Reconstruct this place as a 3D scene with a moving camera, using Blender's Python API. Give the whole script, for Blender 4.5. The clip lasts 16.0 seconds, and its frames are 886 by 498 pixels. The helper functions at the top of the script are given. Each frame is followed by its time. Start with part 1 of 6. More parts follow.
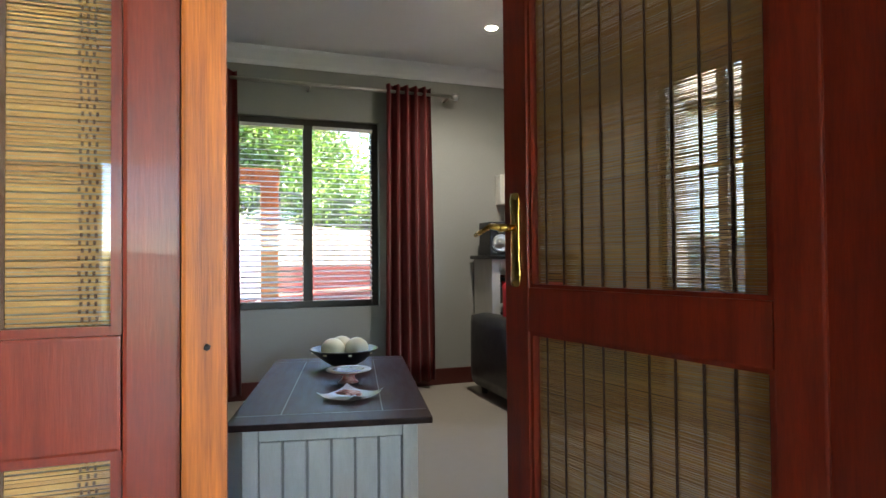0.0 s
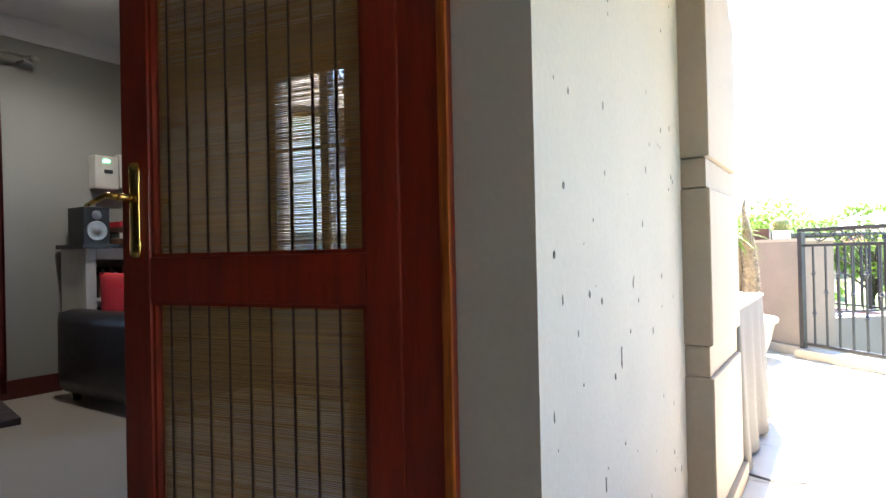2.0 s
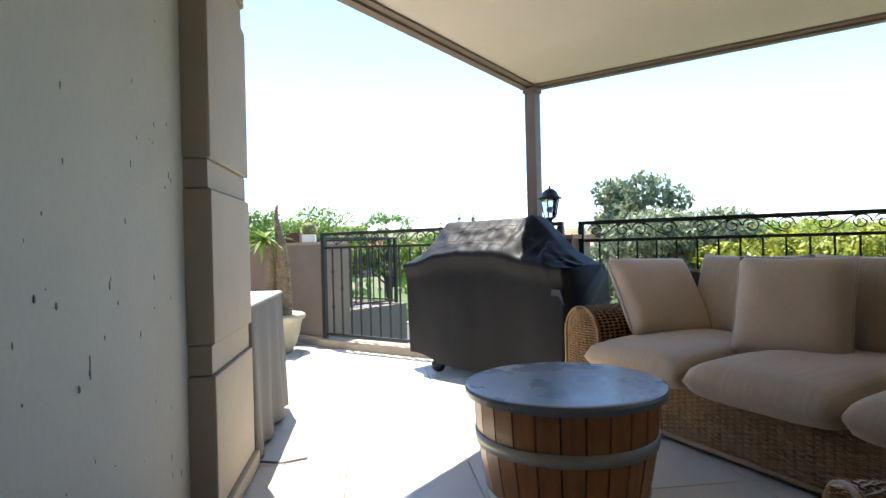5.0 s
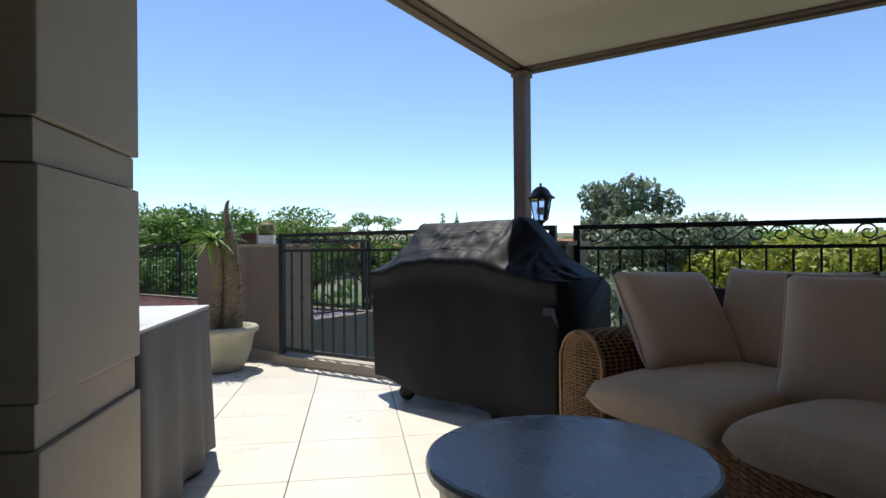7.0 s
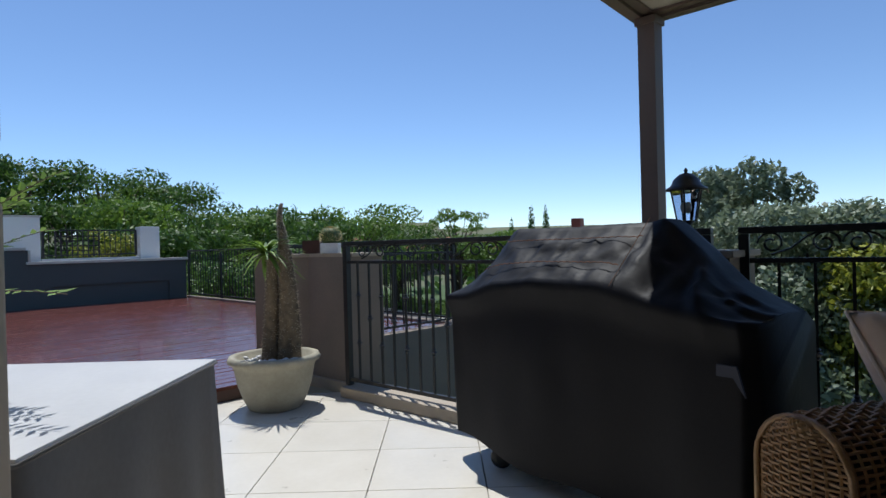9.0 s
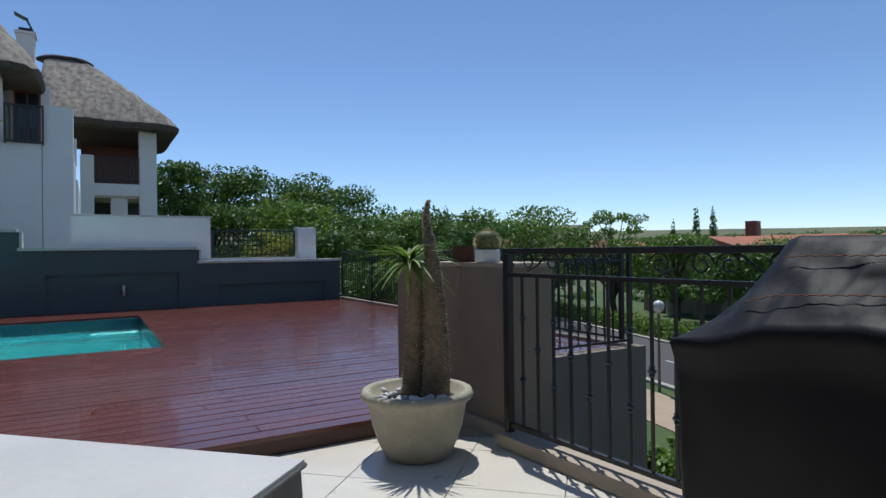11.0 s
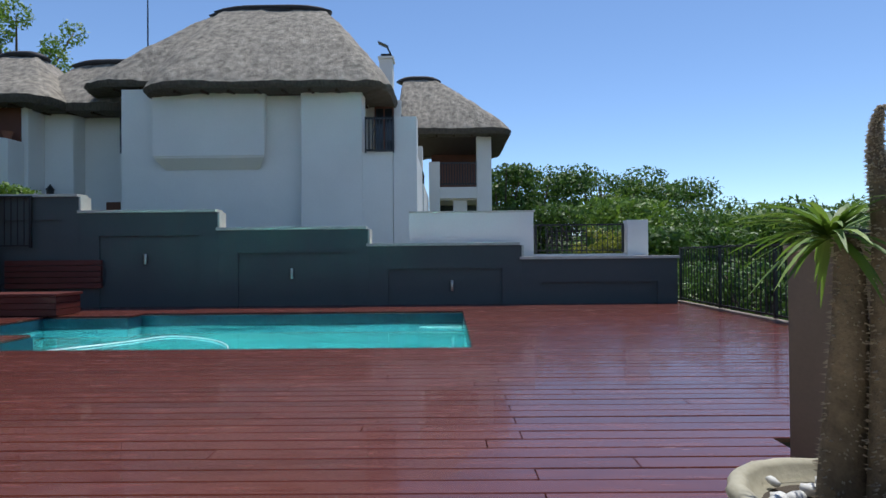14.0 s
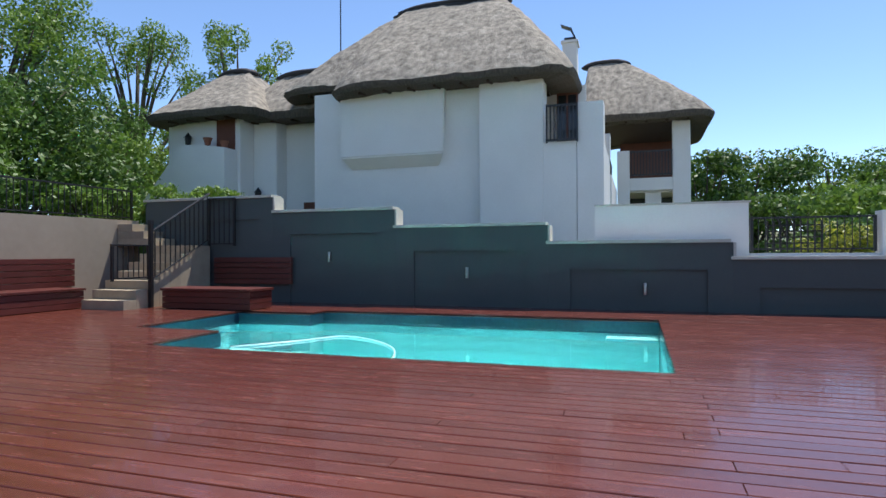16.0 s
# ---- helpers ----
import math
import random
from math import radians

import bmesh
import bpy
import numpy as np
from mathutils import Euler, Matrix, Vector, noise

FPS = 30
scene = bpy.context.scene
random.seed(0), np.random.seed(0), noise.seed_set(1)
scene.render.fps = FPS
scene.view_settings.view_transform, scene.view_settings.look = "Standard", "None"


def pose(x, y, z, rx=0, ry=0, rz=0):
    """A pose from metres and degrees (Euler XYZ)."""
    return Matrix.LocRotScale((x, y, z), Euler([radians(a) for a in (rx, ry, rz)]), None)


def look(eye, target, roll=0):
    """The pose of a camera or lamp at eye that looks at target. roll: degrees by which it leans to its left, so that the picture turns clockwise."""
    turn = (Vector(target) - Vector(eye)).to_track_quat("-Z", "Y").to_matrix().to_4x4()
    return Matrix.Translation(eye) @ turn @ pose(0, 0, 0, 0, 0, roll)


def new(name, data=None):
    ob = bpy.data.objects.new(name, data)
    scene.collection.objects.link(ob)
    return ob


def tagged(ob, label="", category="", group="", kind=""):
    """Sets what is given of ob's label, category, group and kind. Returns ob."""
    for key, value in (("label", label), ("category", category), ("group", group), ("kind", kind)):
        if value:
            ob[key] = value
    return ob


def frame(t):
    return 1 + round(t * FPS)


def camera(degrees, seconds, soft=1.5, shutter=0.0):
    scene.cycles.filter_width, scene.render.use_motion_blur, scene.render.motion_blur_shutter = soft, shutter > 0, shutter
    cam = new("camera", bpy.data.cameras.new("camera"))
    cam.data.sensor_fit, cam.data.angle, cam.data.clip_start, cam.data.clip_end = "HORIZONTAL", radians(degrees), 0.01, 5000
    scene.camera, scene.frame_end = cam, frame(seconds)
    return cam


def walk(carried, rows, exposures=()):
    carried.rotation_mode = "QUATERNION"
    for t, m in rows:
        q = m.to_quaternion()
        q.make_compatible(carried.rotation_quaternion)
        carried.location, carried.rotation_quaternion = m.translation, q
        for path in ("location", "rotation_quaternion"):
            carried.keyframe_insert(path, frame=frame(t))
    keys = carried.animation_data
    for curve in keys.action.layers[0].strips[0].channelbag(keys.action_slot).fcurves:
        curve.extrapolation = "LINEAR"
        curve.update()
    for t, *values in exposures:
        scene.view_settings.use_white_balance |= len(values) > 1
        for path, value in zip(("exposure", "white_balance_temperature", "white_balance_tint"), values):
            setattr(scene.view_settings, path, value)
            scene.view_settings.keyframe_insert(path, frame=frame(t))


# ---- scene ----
cam = camera(73.4, 16.0)
PATH = [
    (0, (2.457, 1.006, 0.982), (0.571, 1.672, 1.021), -0.5),
    (0.5, (2.495, 0.968, 0.963), (0.711, 1.872, 0.997), -0.6),
    (1, (2.522, 0.934, 0.943), (0.909, 2.117, 0.974), -0.8),
    (1.5, (2.540, 0.896, 0.923), (1.174, 2.356, 0.949), -0.9),
    (2, (2.556, 0.883, 0.912), (1.442, 2.545, 0.929), -1.2),
    (2.5, (2.588, 0.880, 0.896), (1.737, 2.690, 0.908), -1.3),
    (3, (2.629, 0.859, 0.883), (2.039, 2.770, 0.889), -1.1),
    (3.5, (2.650, 0.855, 0.871), (2.308, 2.826, 0.879), -1.5),
    (4, (2.664, 0.850, 0.876), (2.548, 2.846, 0.879), -1.4),
    (4.5, (2.680, 0.872, 0.887), (2.779, 2.870, 0.885), -1.4),
    (5, (2.716, 0.931, 0.897), (2.958, 2.916, 0.892), -1.4),
    (5.2, (2.728, 0.963, 0.900), (2.987, 2.946, 0.897), -1.1),
    (7.3, (2.915, 1.712, 0.925), (3.217, 3.688, 0.928), -0.6),
    (7.5, (2.942, 1.822, 0.945), (3.218, 3.803, 0.933), -1.5),
    (8, (2.935, 2.072, 0.969), (3.149, 4.060, 0.959), -1.3),
    (8.5, (2.957, 2.263, 1.016), (3.075, 4.259, 0.992), -1.5),
    (9, (2.937, 2.510, 1.015), (2.941, 4.510, 1.004), -1.5),
    (9.2, (2.917, 2.609, 1.016), (2.870, 4.608, 1.006), -0.9),
    (11.3, (2.700, 3.550, 1.055), (2.115, 5.450, 1.066), -0.8),
    (11.5, (2.681, 3.648, 1.052), (2.022, 5.536, 1.066), -0.8),
    (12, (2.605, 3.851, 1.050), (1.805, 5.684, 1.066), -0.7),
    (12.5, (2.534, 4.063, 1.022), (1.586, 5.824, 1.038), -0.8),
    (13, (2.410, 4.279, 0.951), (1.294, 5.939, 0.976), -0.8),
    (13.5, (2.285, 4.462, 0.941), (0.990, 5.986, 0.967), -0.7),
    (14, (2.182, 4.577, 0.954), (0.757, 5.980, 0.975), -0.5),
    (14.5, (2.048, 4.707, 0.958), (0.494, 5.966, 0.977), -0.4),
    (15, (1.901, 4.883, 0.940), (0.235, 5.990, 0.959), -0.3),
    (15.5, (1.740, 5.033, 0.950), (-0.006, 6.026, 0.967), -0.3),
    (16, (1.548, 5.157, 0.989), (-0.236, 6.062, 1.002), -0.3),
]
walk_exposures = [(0.0, 4.45, 7700, 10), (1.0, 4.3, 7600, 11), (2.0, 3.9, 7000, 13), (3.0, 3.2, 6750, 11), (4.0, 2.7, 6750, 9), (5.0, 1.9, 6650, 8), (6.2, 0.95, 6400, 8), (7.5, 0.28, 6300, 9), (8.3, 0.05, 6100, 9), (9.0, -0.02, 5950, 9), (11.5, -0.2, 6050, 9), (12.5, 0.0, 6100, 9), (14.0, 0.15, 6150, 9), (16.0, 0.62, 6350, 10)]
walk(cam, [(t, look(eye, target, roll)) for t, eye, target, roll in PATH], walk_exposures)

# ---- world, sun ----
SUN_AZ, SUN_EL = -22.0, 69.0
world = bpy.data.worlds.new("world")
scene.world = world
world.use_nodes = True
wn = world.node_tree
sky = wn.nodes.new("ShaderNodeTexSky")
sky.sky_type = "NISHITA"
sky.sun_disc = False
sky.sun_elevation = radians(SUN_EL)
sky.sun_rotation = radians(SUN_AZ)
sky.altitude = 1400
sky.air_density = 0.88
sky.dust_density = 0.0
sky.ozone_density = 3.1
wn.links.new(sky.outputs[0], wn.nodes["Background"].inputs[0])
wn.nodes["Background"].inputs[1].default_value = 0.145
sun = new("sun", bpy.data.lights.new("sun", "SUN"))
sun.data.energy, sun.data.angle, sun.data.color = 4.4, radians(0.53), (1.0, 0.95, 0.87)
_sd = Vector((math.sin(radians(SUN_AZ)) * math.cos(radians(SUN_EL)), math.cos(radians(SUN_AZ)) * math.cos(radians(SUN_EL)), math.sin(radians(SUN_EL))))
sun.matrix_world = look(_sd * 30, (0, 0, 0))


# ---- materials ----
def mat(name, c1, c2=None, scale=6.0, rough=0.6, bump=0.15, metal=0.0, stretch=(1, 1, 1), fine=None, spec=0.5, var=0.0, dist=0.01, coat=0.0, spots=None, sheen=0.0):
    """A surface of two colours mixed by a coarse and a fine noise, with relief."""
    m = bpy.data.materials.new(name)
    m.use_nodes = True
    n, l = m.node_tree.nodes, m.node_tree.links
    b = n["Principled BSDF"]
    c2 = c2 or tuple(v * 0.75 for v in c1)
    tc = n.new("ShaderNodeTexCoord")
    mp = n.new("ShaderNodeMapping")
    mp.inputs["Scale"].default_value = stretch
    l.new(tc.outputs["Object"], mp.inputs[0])
    a = n.new("ShaderNodeTexNoise")
    a.inputs["Scale"].default_value = scale
    a.inputs["Detail"].default_value = 5
    f = n.new("ShaderNodeTexNoise")
    f.inputs["Scale"].default_value = fine or scale * 9
    f.inputs["Detail"].default_value = 3
    oi = n.new("ShaderNodeObjectInfo")
    sh = n.new("ShaderNodeVectorMath")
    sh.operation = "MULTIPLY_ADD"
    l.new(oi.outputs["Random"], sh.inputs[0])
    sh.inputs[1].default_value = (37.0, 17.0, 9.0)
    l.new(mp.outputs[0], sh.inputs[2])
    for t in (a, f):
        l.new(sh.outputs[0], t.inputs["Vector"])
    mx = n.new("ShaderNodeMath")
    mx.operation = "MULTIPLY_ADD"
    l.new(f.outputs[0], mx.inputs[0])
    mx.inputs[1].default_value = 0.45
    l.new(a.outputs[0], mx.inputs[2])
    rp = n.new("ShaderNodeValToRGB")
    rp.color_ramp.elements[0].position, rp.color_ramp.elements[1].position = 0.45, 0.98
    rp.color_ramp.elements[0].color, rp.color_ramp.elements[1].color = (*c2, 1), (*c1, 1)
    l.new(mx.outputs[0], rp.inputs[0])
    out = rp.outputs[0]
    if spots:
        v = n.new("ShaderNodeTexNoise")
        v.inputs["Scale"].default_value = spots[1]
        v.inputs["Detail"].default_value = 2
        l.new(sh.outputs[0], v.inputs["Vector"])
        r2 = n.new("ShaderNodeValToRGB")
        r2.color_ramp.elements[0].position, r2.color_ramp.elements[1].position = spots[2], spots[2] + 0.04
        r2.color_ramp.elements[0].color, r2.color_ramp.elements[1].color = (0, 0, 0, 1), (1, 1, 1, 1)
        l.new(v.outputs[0], r2.inputs[0])
        m3 = n.new("ShaderNodeMix")
        m3.data_type = "RGBA"
        l.new(r2.outputs[0], m3.inputs[0])
        l.new(out, m3.inputs[6])
        m3.inputs[7].default_value = (*spots[0], 1)
        out = m3.outputs[2]
    if var:
        hs = n.new("ShaderNodeHueSaturation")
        mr = n.new("ShaderNodeMapRange")
        mr.inputs[3].default_value, mr.inputs[4].default_value = 1 - var, 1 + var
        l.new(oi.outputs["Random"], mr.inputs[0])
        l.new(mr.outputs[0], hs.inputs["Value"])
        l.new(out, hs.inputs["Color"])
        out = hs.outputs[0]
    l.new(out, b.inputs["Base Color"])
    rr = n.new("ShaderNodeMapRange")
    rr.inputs[3].default_value, rr.inputs[4].default_value = max(0.02, rough - 0.12), min(1, rough + 0.12)
    l.new(a.outputs[0], rr.inputs[0])
    l.new(rr.outputs[0], b.inputs["Roughness"])
    b.inputs["Metallic"].default_value = metal
    b.inputs["Specular IOR Level"].default_value = spec
    b.inputs["Coat Weight"].default_value = coat
    b.inputs["Sheen Weight"].default_value = sheen
    if bump:
        bp = n.new("ShaderNodeBump")
        bp.inputs["Strength"].default_value = bump
        bp.inputs["Distance"].default_value = dist
        l.new(mx.outputs[0], bp.inputs["Height"])
        l.new(bp.outputs[0], b.inputs["Normal"])
    return m


def leafmat(name, c1, c2):
    m = bpy.data.materials.new(name)
    m.use_nodes = True
    n, l = m.node_tree.nodes, m.node_tree.links
    b = n["Principled BSDF"]
    g = n.new("ShaderNodeNewGeometry")
    rp = n.new("ShaderNodeValToRGB")
    rp.color_ramp.elements[0].color, rp.color_ramp.elements[1].color = (*c1, 1), (*c2, 1)
    l.new(g.outputs["Random Per Island"], rp.inputs[0])
    l.new(rp.outputs[0], b.inputs["Base Color"])
    b.inputs["Roughness"].default_value = 0.55
    tr = n.new("ShaderNodeBsdfTranslucent")
    l.new(rp.outputs[0], tr.inputs[0])
    mx = n.new("ShaderNodeMixShader")
    mx.inputs[0].default_value = 0.35
    l.new(b.outputs[0], mx.inputs[1])
    l.new(tr.outputs[0], mx.inputs[2])
    l.new(mx.outputs[0], n["Material Output"].inputs[0])
    return m


def glassmat(name, tint=(1, 1, 1), rough=0.0):
    m = bpy.data.materials.new(name)
    m.use_nodes = True
    b = m.node_tree.nodes["Principled BSDF"]
    b.inputs["Base Color"].default_value = (*tint, 1)
    b.inputs["Transmission Weight"].default_value = 1.0
    b.inputs["Roughness"].default_value = rough
    b.inputs["IOR"].default_value = 1.45
    return m


def glow(name, c, s):
    m = bpy.data.materials.new(name)
    m.use_nodes = True
    b = m.node_tree.nodes["Principled BSDF"]
    b.inputs["Base Color"].default_value = (*c, 1)
    b.inputs["Emission Color"].default_value = (*c, 1)
    b.inputs["Emission Strength"].default_value = s
    return m


M = dict(
    plaster=mat("plaster_beige", (0.5, 0.46, 0.385), (0.43, 0.395, 0.33), 3, 0.85, 0.25, fine=60, dist=0.004),
    plaster_low=mat("plaster_taupe", (0.25, 0.2, 0.155), (0.2, 0.16, 0.125), 4, 0.85, 0.3, fine=70, dist=0.004),
    quoin=mat("quoin_plaster", (0.42, 0.35, 0.265), (0.36, 0.3, 0.225), 4, 0.8, 0.2, fine=50, dist=0.004),
    inwall=mat("interior_grey_paint", (0.3, 0.305, 0.285), (0.27, 0.275, 0.26), 2, 0.7, 0.06, fine=80, dist=0.002),
    ceil=mat("ceiling_white", (0.74, 0.75, 0.76), (0.7, 0.71, 0.73), 2, 0.8, 0.03),
    tile=mat("floor_tile", (0.66, 0.62, 0.54), (0.6, 0.56, 0.48), 5, 0.32, 0.04, var=0.04, fine=40, dist=0.002),
    grout=mat("grout", (0.3, 0.27, 0.23), None, 20, 0.9, 0.1),
    intile=mat("indoor_floor", (0.36, 0.33, 0.28), (0.33, 0.30, 0.255), 2, 0.42, 0.02),
    dark=mat("dark_frame_wood", (0.022, 0.014, 0.011), None, 9, 0.4, 0.05),
    wood=mat("red_stained_wood", (0.26, 0.026, 0.008), (0.14, 0.013, 0.005), 5, 0.35, 0.12, stretch=(9, 9, 0.8), fine=40, dist=0.003, coat=0.15),
    orange=mat("orange_meranti_wood", (0.60, 0.15, 0.014), (0.16, 0.026, 0.004), 7, 0.45, 0.2, stretch=(14, 14, 0.55), fine=45, dist=0.003, coat=0.0),
    skirt=mat("skirting_wood", (0.1, 0.02, 0.015), None, 6, 0.4, 0.1),
    bamboo=mat("bamboo_slats", (0.62, 0.34, 0.095), (0.36, 0.145, 0.035), 4, 0.55, 0.1, stretch=(1, 1, 60), fine=14),
    thread=mat("dark_thread", (0.14, 0.06, 0.032), None, 20, 0.9, 0.1),
    brass=mat("brass", (0.75, 0.48, 0.14), (0.6, 0.36, 0.1), 15, 0.25, 0.05, metal=1.0),
    curtain=mat("red_curtain_cloth", (0.24, 0.018, 0.018), (0.17, 0.012, 0.013), 12, 0.7, 0.1, sheen=0.3),
    steel=mat("brushed_steel", (0.5, 0.48, 0.45), None, 10, 0.35, 0.05, metal=1.0),
    whitewood=mat("white_painted_wood", (0.66, 0.65, 0.61), (0.56, 0.55, 0.5), 7, 0.5, 0.08, stretch=(4, 4, 1)),
    groove=mat("groove_grey", (0.28, 0.27, 0.25), None, 7, 0.7, 0.08),
    darktop=mat("dark_walnut_top", (0.05, 0.022, 0.018), (0.022, 0.010, 0.010), 5, 0.45, 0.06, stretch=(8, 1, 8), coat=0.0, spec=0.12),
    black=mat("black_plastic", (0.012, 0.012, 0.013), None, 15, 0.4, 0.05),
    iron=mat("black_painted_iron", (0.012, 0.012, 0.013), (0.02, 0.018, 0.017), 25, 0.42, 0.1, dist=0.002),
    leather=mat("black_leather", (0.014, 0.014, 0.017), None, 18, 0.4, 0.25, dist=0.004),
    redcloth=mat("red_cloth", (0.5, 0.012, 0.025), None, 18, 0.8, 0.2),
    ivory=mat("ivory_ceramic", (0.7, 0.66, 0.5), (0.62, 0.57, 0.42), 8, 0.4, 0.08),
    whitecer=mat("white_ceramic", (0.75, 0.76, 0.76), None, 8, 0.2, 0.02),
    blue=mat("cobalt_glaze", (0.02, 0.02, 0.32), None, 8, 0.15, 0.02),
    redfoil=mat("red_foil", (0.4, 0.03, 0.02), (0.55, 0.4, 0.3), 30, 0.35, 0.3),
    cover=mat("charcoal_cover_cloth", (0.010, 0.010, 0.012), (0.007, 0.007, 0.009), 5, 0.55, 0.25, fine=60, dist=0.006, spec=0.16),
    coverblue=mat("navy_cover_cloth", (0.03, 0.035, 0.06), None, 5, 0.55, 0.2, fine=50, dist=0.01),
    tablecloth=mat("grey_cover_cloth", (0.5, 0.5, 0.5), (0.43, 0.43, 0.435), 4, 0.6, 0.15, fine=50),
    # darker copy of the cover cloth, with the hanging sides' shade in its colour
    clothshade=mat("grey_cloth_shaded", (0.14, 0.135, 0.13), (0.11, 0.105, 0.1), 4, 0.8, 0.15, fine=60),
    wicker=mat("wicker", (0.4, 0.24, 0.11), (0.22, 0.115, 0.045), 12, 0.5, 0.25, fine=90, dist=0.004),
    cushion=mat("beige_cushion_cloth", (0.5, 0.38, 0.265), (0.42, 0.31, 0.21), 7, 0.9, 0.35, stretch=(1, 9, 1), fine=60, dist=0.004, sheen=0.3),
    pillow=mat("sand_velvet", (0.58, 0.44, 0.33), (0.5, 0.375, 0.275), 5, 0.85, 0.2, fine=60, sheen=0.5, dist=0.004),
    barrel=mat("barrel_oak", (0.42, 0.17, 0.05), (0.27, 0.095, 0.025), 5, 0.4, 0.12, stretch=(9, 9, 1), var=0.12, coat=0.2),
    hoop=mat("galvanised_hoop", (0.42, 0.42, 0.4), (0.32, 0.31, 0.29), 12, 0.5, 0.1, metal=0.8),
    btop=mat("grey_sealed_tabletop", (0.2, 0.21, 0.235), (0.15, 0.16, 0.18), 6, 0.28, 0.05, spots=((0.07, 0.07, 0.09), 9, 0.72)),
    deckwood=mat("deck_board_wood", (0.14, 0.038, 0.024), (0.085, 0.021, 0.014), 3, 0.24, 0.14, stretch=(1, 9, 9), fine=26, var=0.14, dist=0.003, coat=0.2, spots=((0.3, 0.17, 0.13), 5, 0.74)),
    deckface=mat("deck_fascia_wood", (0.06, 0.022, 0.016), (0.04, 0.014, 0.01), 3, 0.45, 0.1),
    greywall=mat("slate_green_wall", (0.088, 0.102, 0.094), (0.07, 0.083, 0.079), 1.3, 0.8, 0.15, fine=50, dist=0.004),
    coping=mat("cream_coping", (0.62, 0.59, 0.5), None, 5, 0.8, 0.1),
    white=mat("white_house_plaster", (0.85, 0.82, 0.77), (0.78, 0.75, 0.70), 1.0, 0.9, 0.12, fine=30),
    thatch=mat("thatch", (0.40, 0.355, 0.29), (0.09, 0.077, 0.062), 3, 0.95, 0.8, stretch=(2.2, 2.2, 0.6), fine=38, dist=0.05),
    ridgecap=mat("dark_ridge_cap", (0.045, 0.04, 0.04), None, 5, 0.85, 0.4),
    # thatch darkened for the cut edge: the eave's shadow is in this colour
    thatchshade=mat("thatch_edge_shaded", (0.14, 0.115, 0.09), (0.06, 0.05, 0.04), 8, 0.95, 0.8, stretch=(3, 3, 0.6), fine=40, dist=0.04),
    soffit=mat("dark_eave_wood", (0.05, 0.025, 0.015), None, 6, 0.8, 0.1),
    poolshell=mat("pool_marbelite", (0.34, 0.78, 0.8), (0.27, 0.7, 0.73), 2, 0.6, 0.05),
    pooltile=mat("pool_border_tile", (0.02, 0.07, 0.1), None, 20, 0.2, 0.02),
    concrete=mat("concrete_pot", (0.42, 0.39, 0.3), (0.3, 0.275, 0.2), 7, 0.8, 0.4, fine=50, dist=0.008),
    pebble=mat("white_pebble", (0.68, 0.67, 0.64), None, 12, 0.6, 0.1),
    soil=mat("soil", (0.06, 0.045, 0.03), None, 30, 0.95, 0.5),
    palmbark=mat("spiny_trunk", (0.24, 0.18, 0.11), (0.09, 0.07, 0.042), 22, 0.8, 0.7, fine=120, dist=0.012),
    thorn=mat("thorn", (0.5, 0.42, 0.3), None, 30, 0.6, 0),
    cactus=mat("cactus_flesh", (0.1, 0.14, 0.04), None, 30, 0.6, 0.2),
    rustpot=mat("rust_brown_pot", (0.08, 0.03, 0.02), None, 12, 0.6, 0.1),
    grass=mat("lawn", (0.07, 0.115, 0.028), (0.04, 0.07, 0.016), 0.8, 0.95, 0.5, fine=20, dist=0.05),
    veld=mat("distant_ground", (0.16, 0.15, 0.07), (0.05, 0.075, 0.025), 0.02, 0.95, 0, fine=0.2),
    road=mat("asphalt", (0.075, 0.072, 0.075), (0.055, 0.053, 0.055), 1.5, 0.8, 0.2, fine=80),
    paving=mat("pavement_tan", (0.4, 0.31, 0.22), (0.33, 0.25, 0.17), 2, 0.85, 0.15),
    kerb=mat("kerb_concrete", (0.4, 0.38, 0.33), None, 5, 0.85, 0.1),
    lane=mat("lane_paint", (0.6, 0.6, 0.57), None, 8, 0.7, 0.05),
    roofred=mat("red_clay_tile", (0.36, 0.14, 0.075), (0.25, 0.09, 0.05), 2, 0.85, 0.4, fine=14, var=0.25, dist=0.05),
    farwall=mat("suburban_wall", (0.4, 0.33, 0.25), (0.33, 0.27, 0.2), 1, 0.9, 0.05, var=0.3),
    winglass=mat("dark_window", (0.02, 0.022, 0.025), None, 3, 0.08, 0),
    trunk=mat("bark", (0.11, 0.085, 0.06), None, 12, 0.9, 0.6, stretch=(4, 4, 1)),
    pergola=mat("pergola_beam", (0.19, 0.14, 0.11), (0.16, 0.12, 0.095), 6, 0.6, 0.06),
    awning=mat("pergola_ceiling", (0.6, 0.54, 0.46), (0.55, 0.49, 0.42), 1.5, 0.75, 0.05),
    brick=mat("brown_wood_door", (0.16, 0.05, 0.025), None, 6, 0.5, 0.1),
    sand=mat("sandstone_step", (0.4, 0.33, 0.23), (0.3, 0.24, 0.17), 5, 0.85, 0.3, var=0.1),
    bench=mat("bench_red_wood", (0.13, 0.03, 0.022), (0.08, 0.018, 0.014), 4, 0.4, 0.1, stretch=(1, 1, 6), var=0.12),
    leaf_a=leafmat("leaf_deep", (0.04, 0.09, 0.014), (0.12, 0.22, 0.035)),
    leaf_b=leafmat("leaf_grey", (0.13, 0.17, 0.09), (0.27, 0.32, 0.2)),
    leaf_c=leafmat("leaf_bright", (0.08, 0.16, 0.02), (0.2, 0.31, 0.045)),
    leaf_d=leafmat("leaf_yellow", (0.12, 0.16, 0.02), (0.42, 0.42, 0.05)),
    glass=glassmat("clear_glass"),
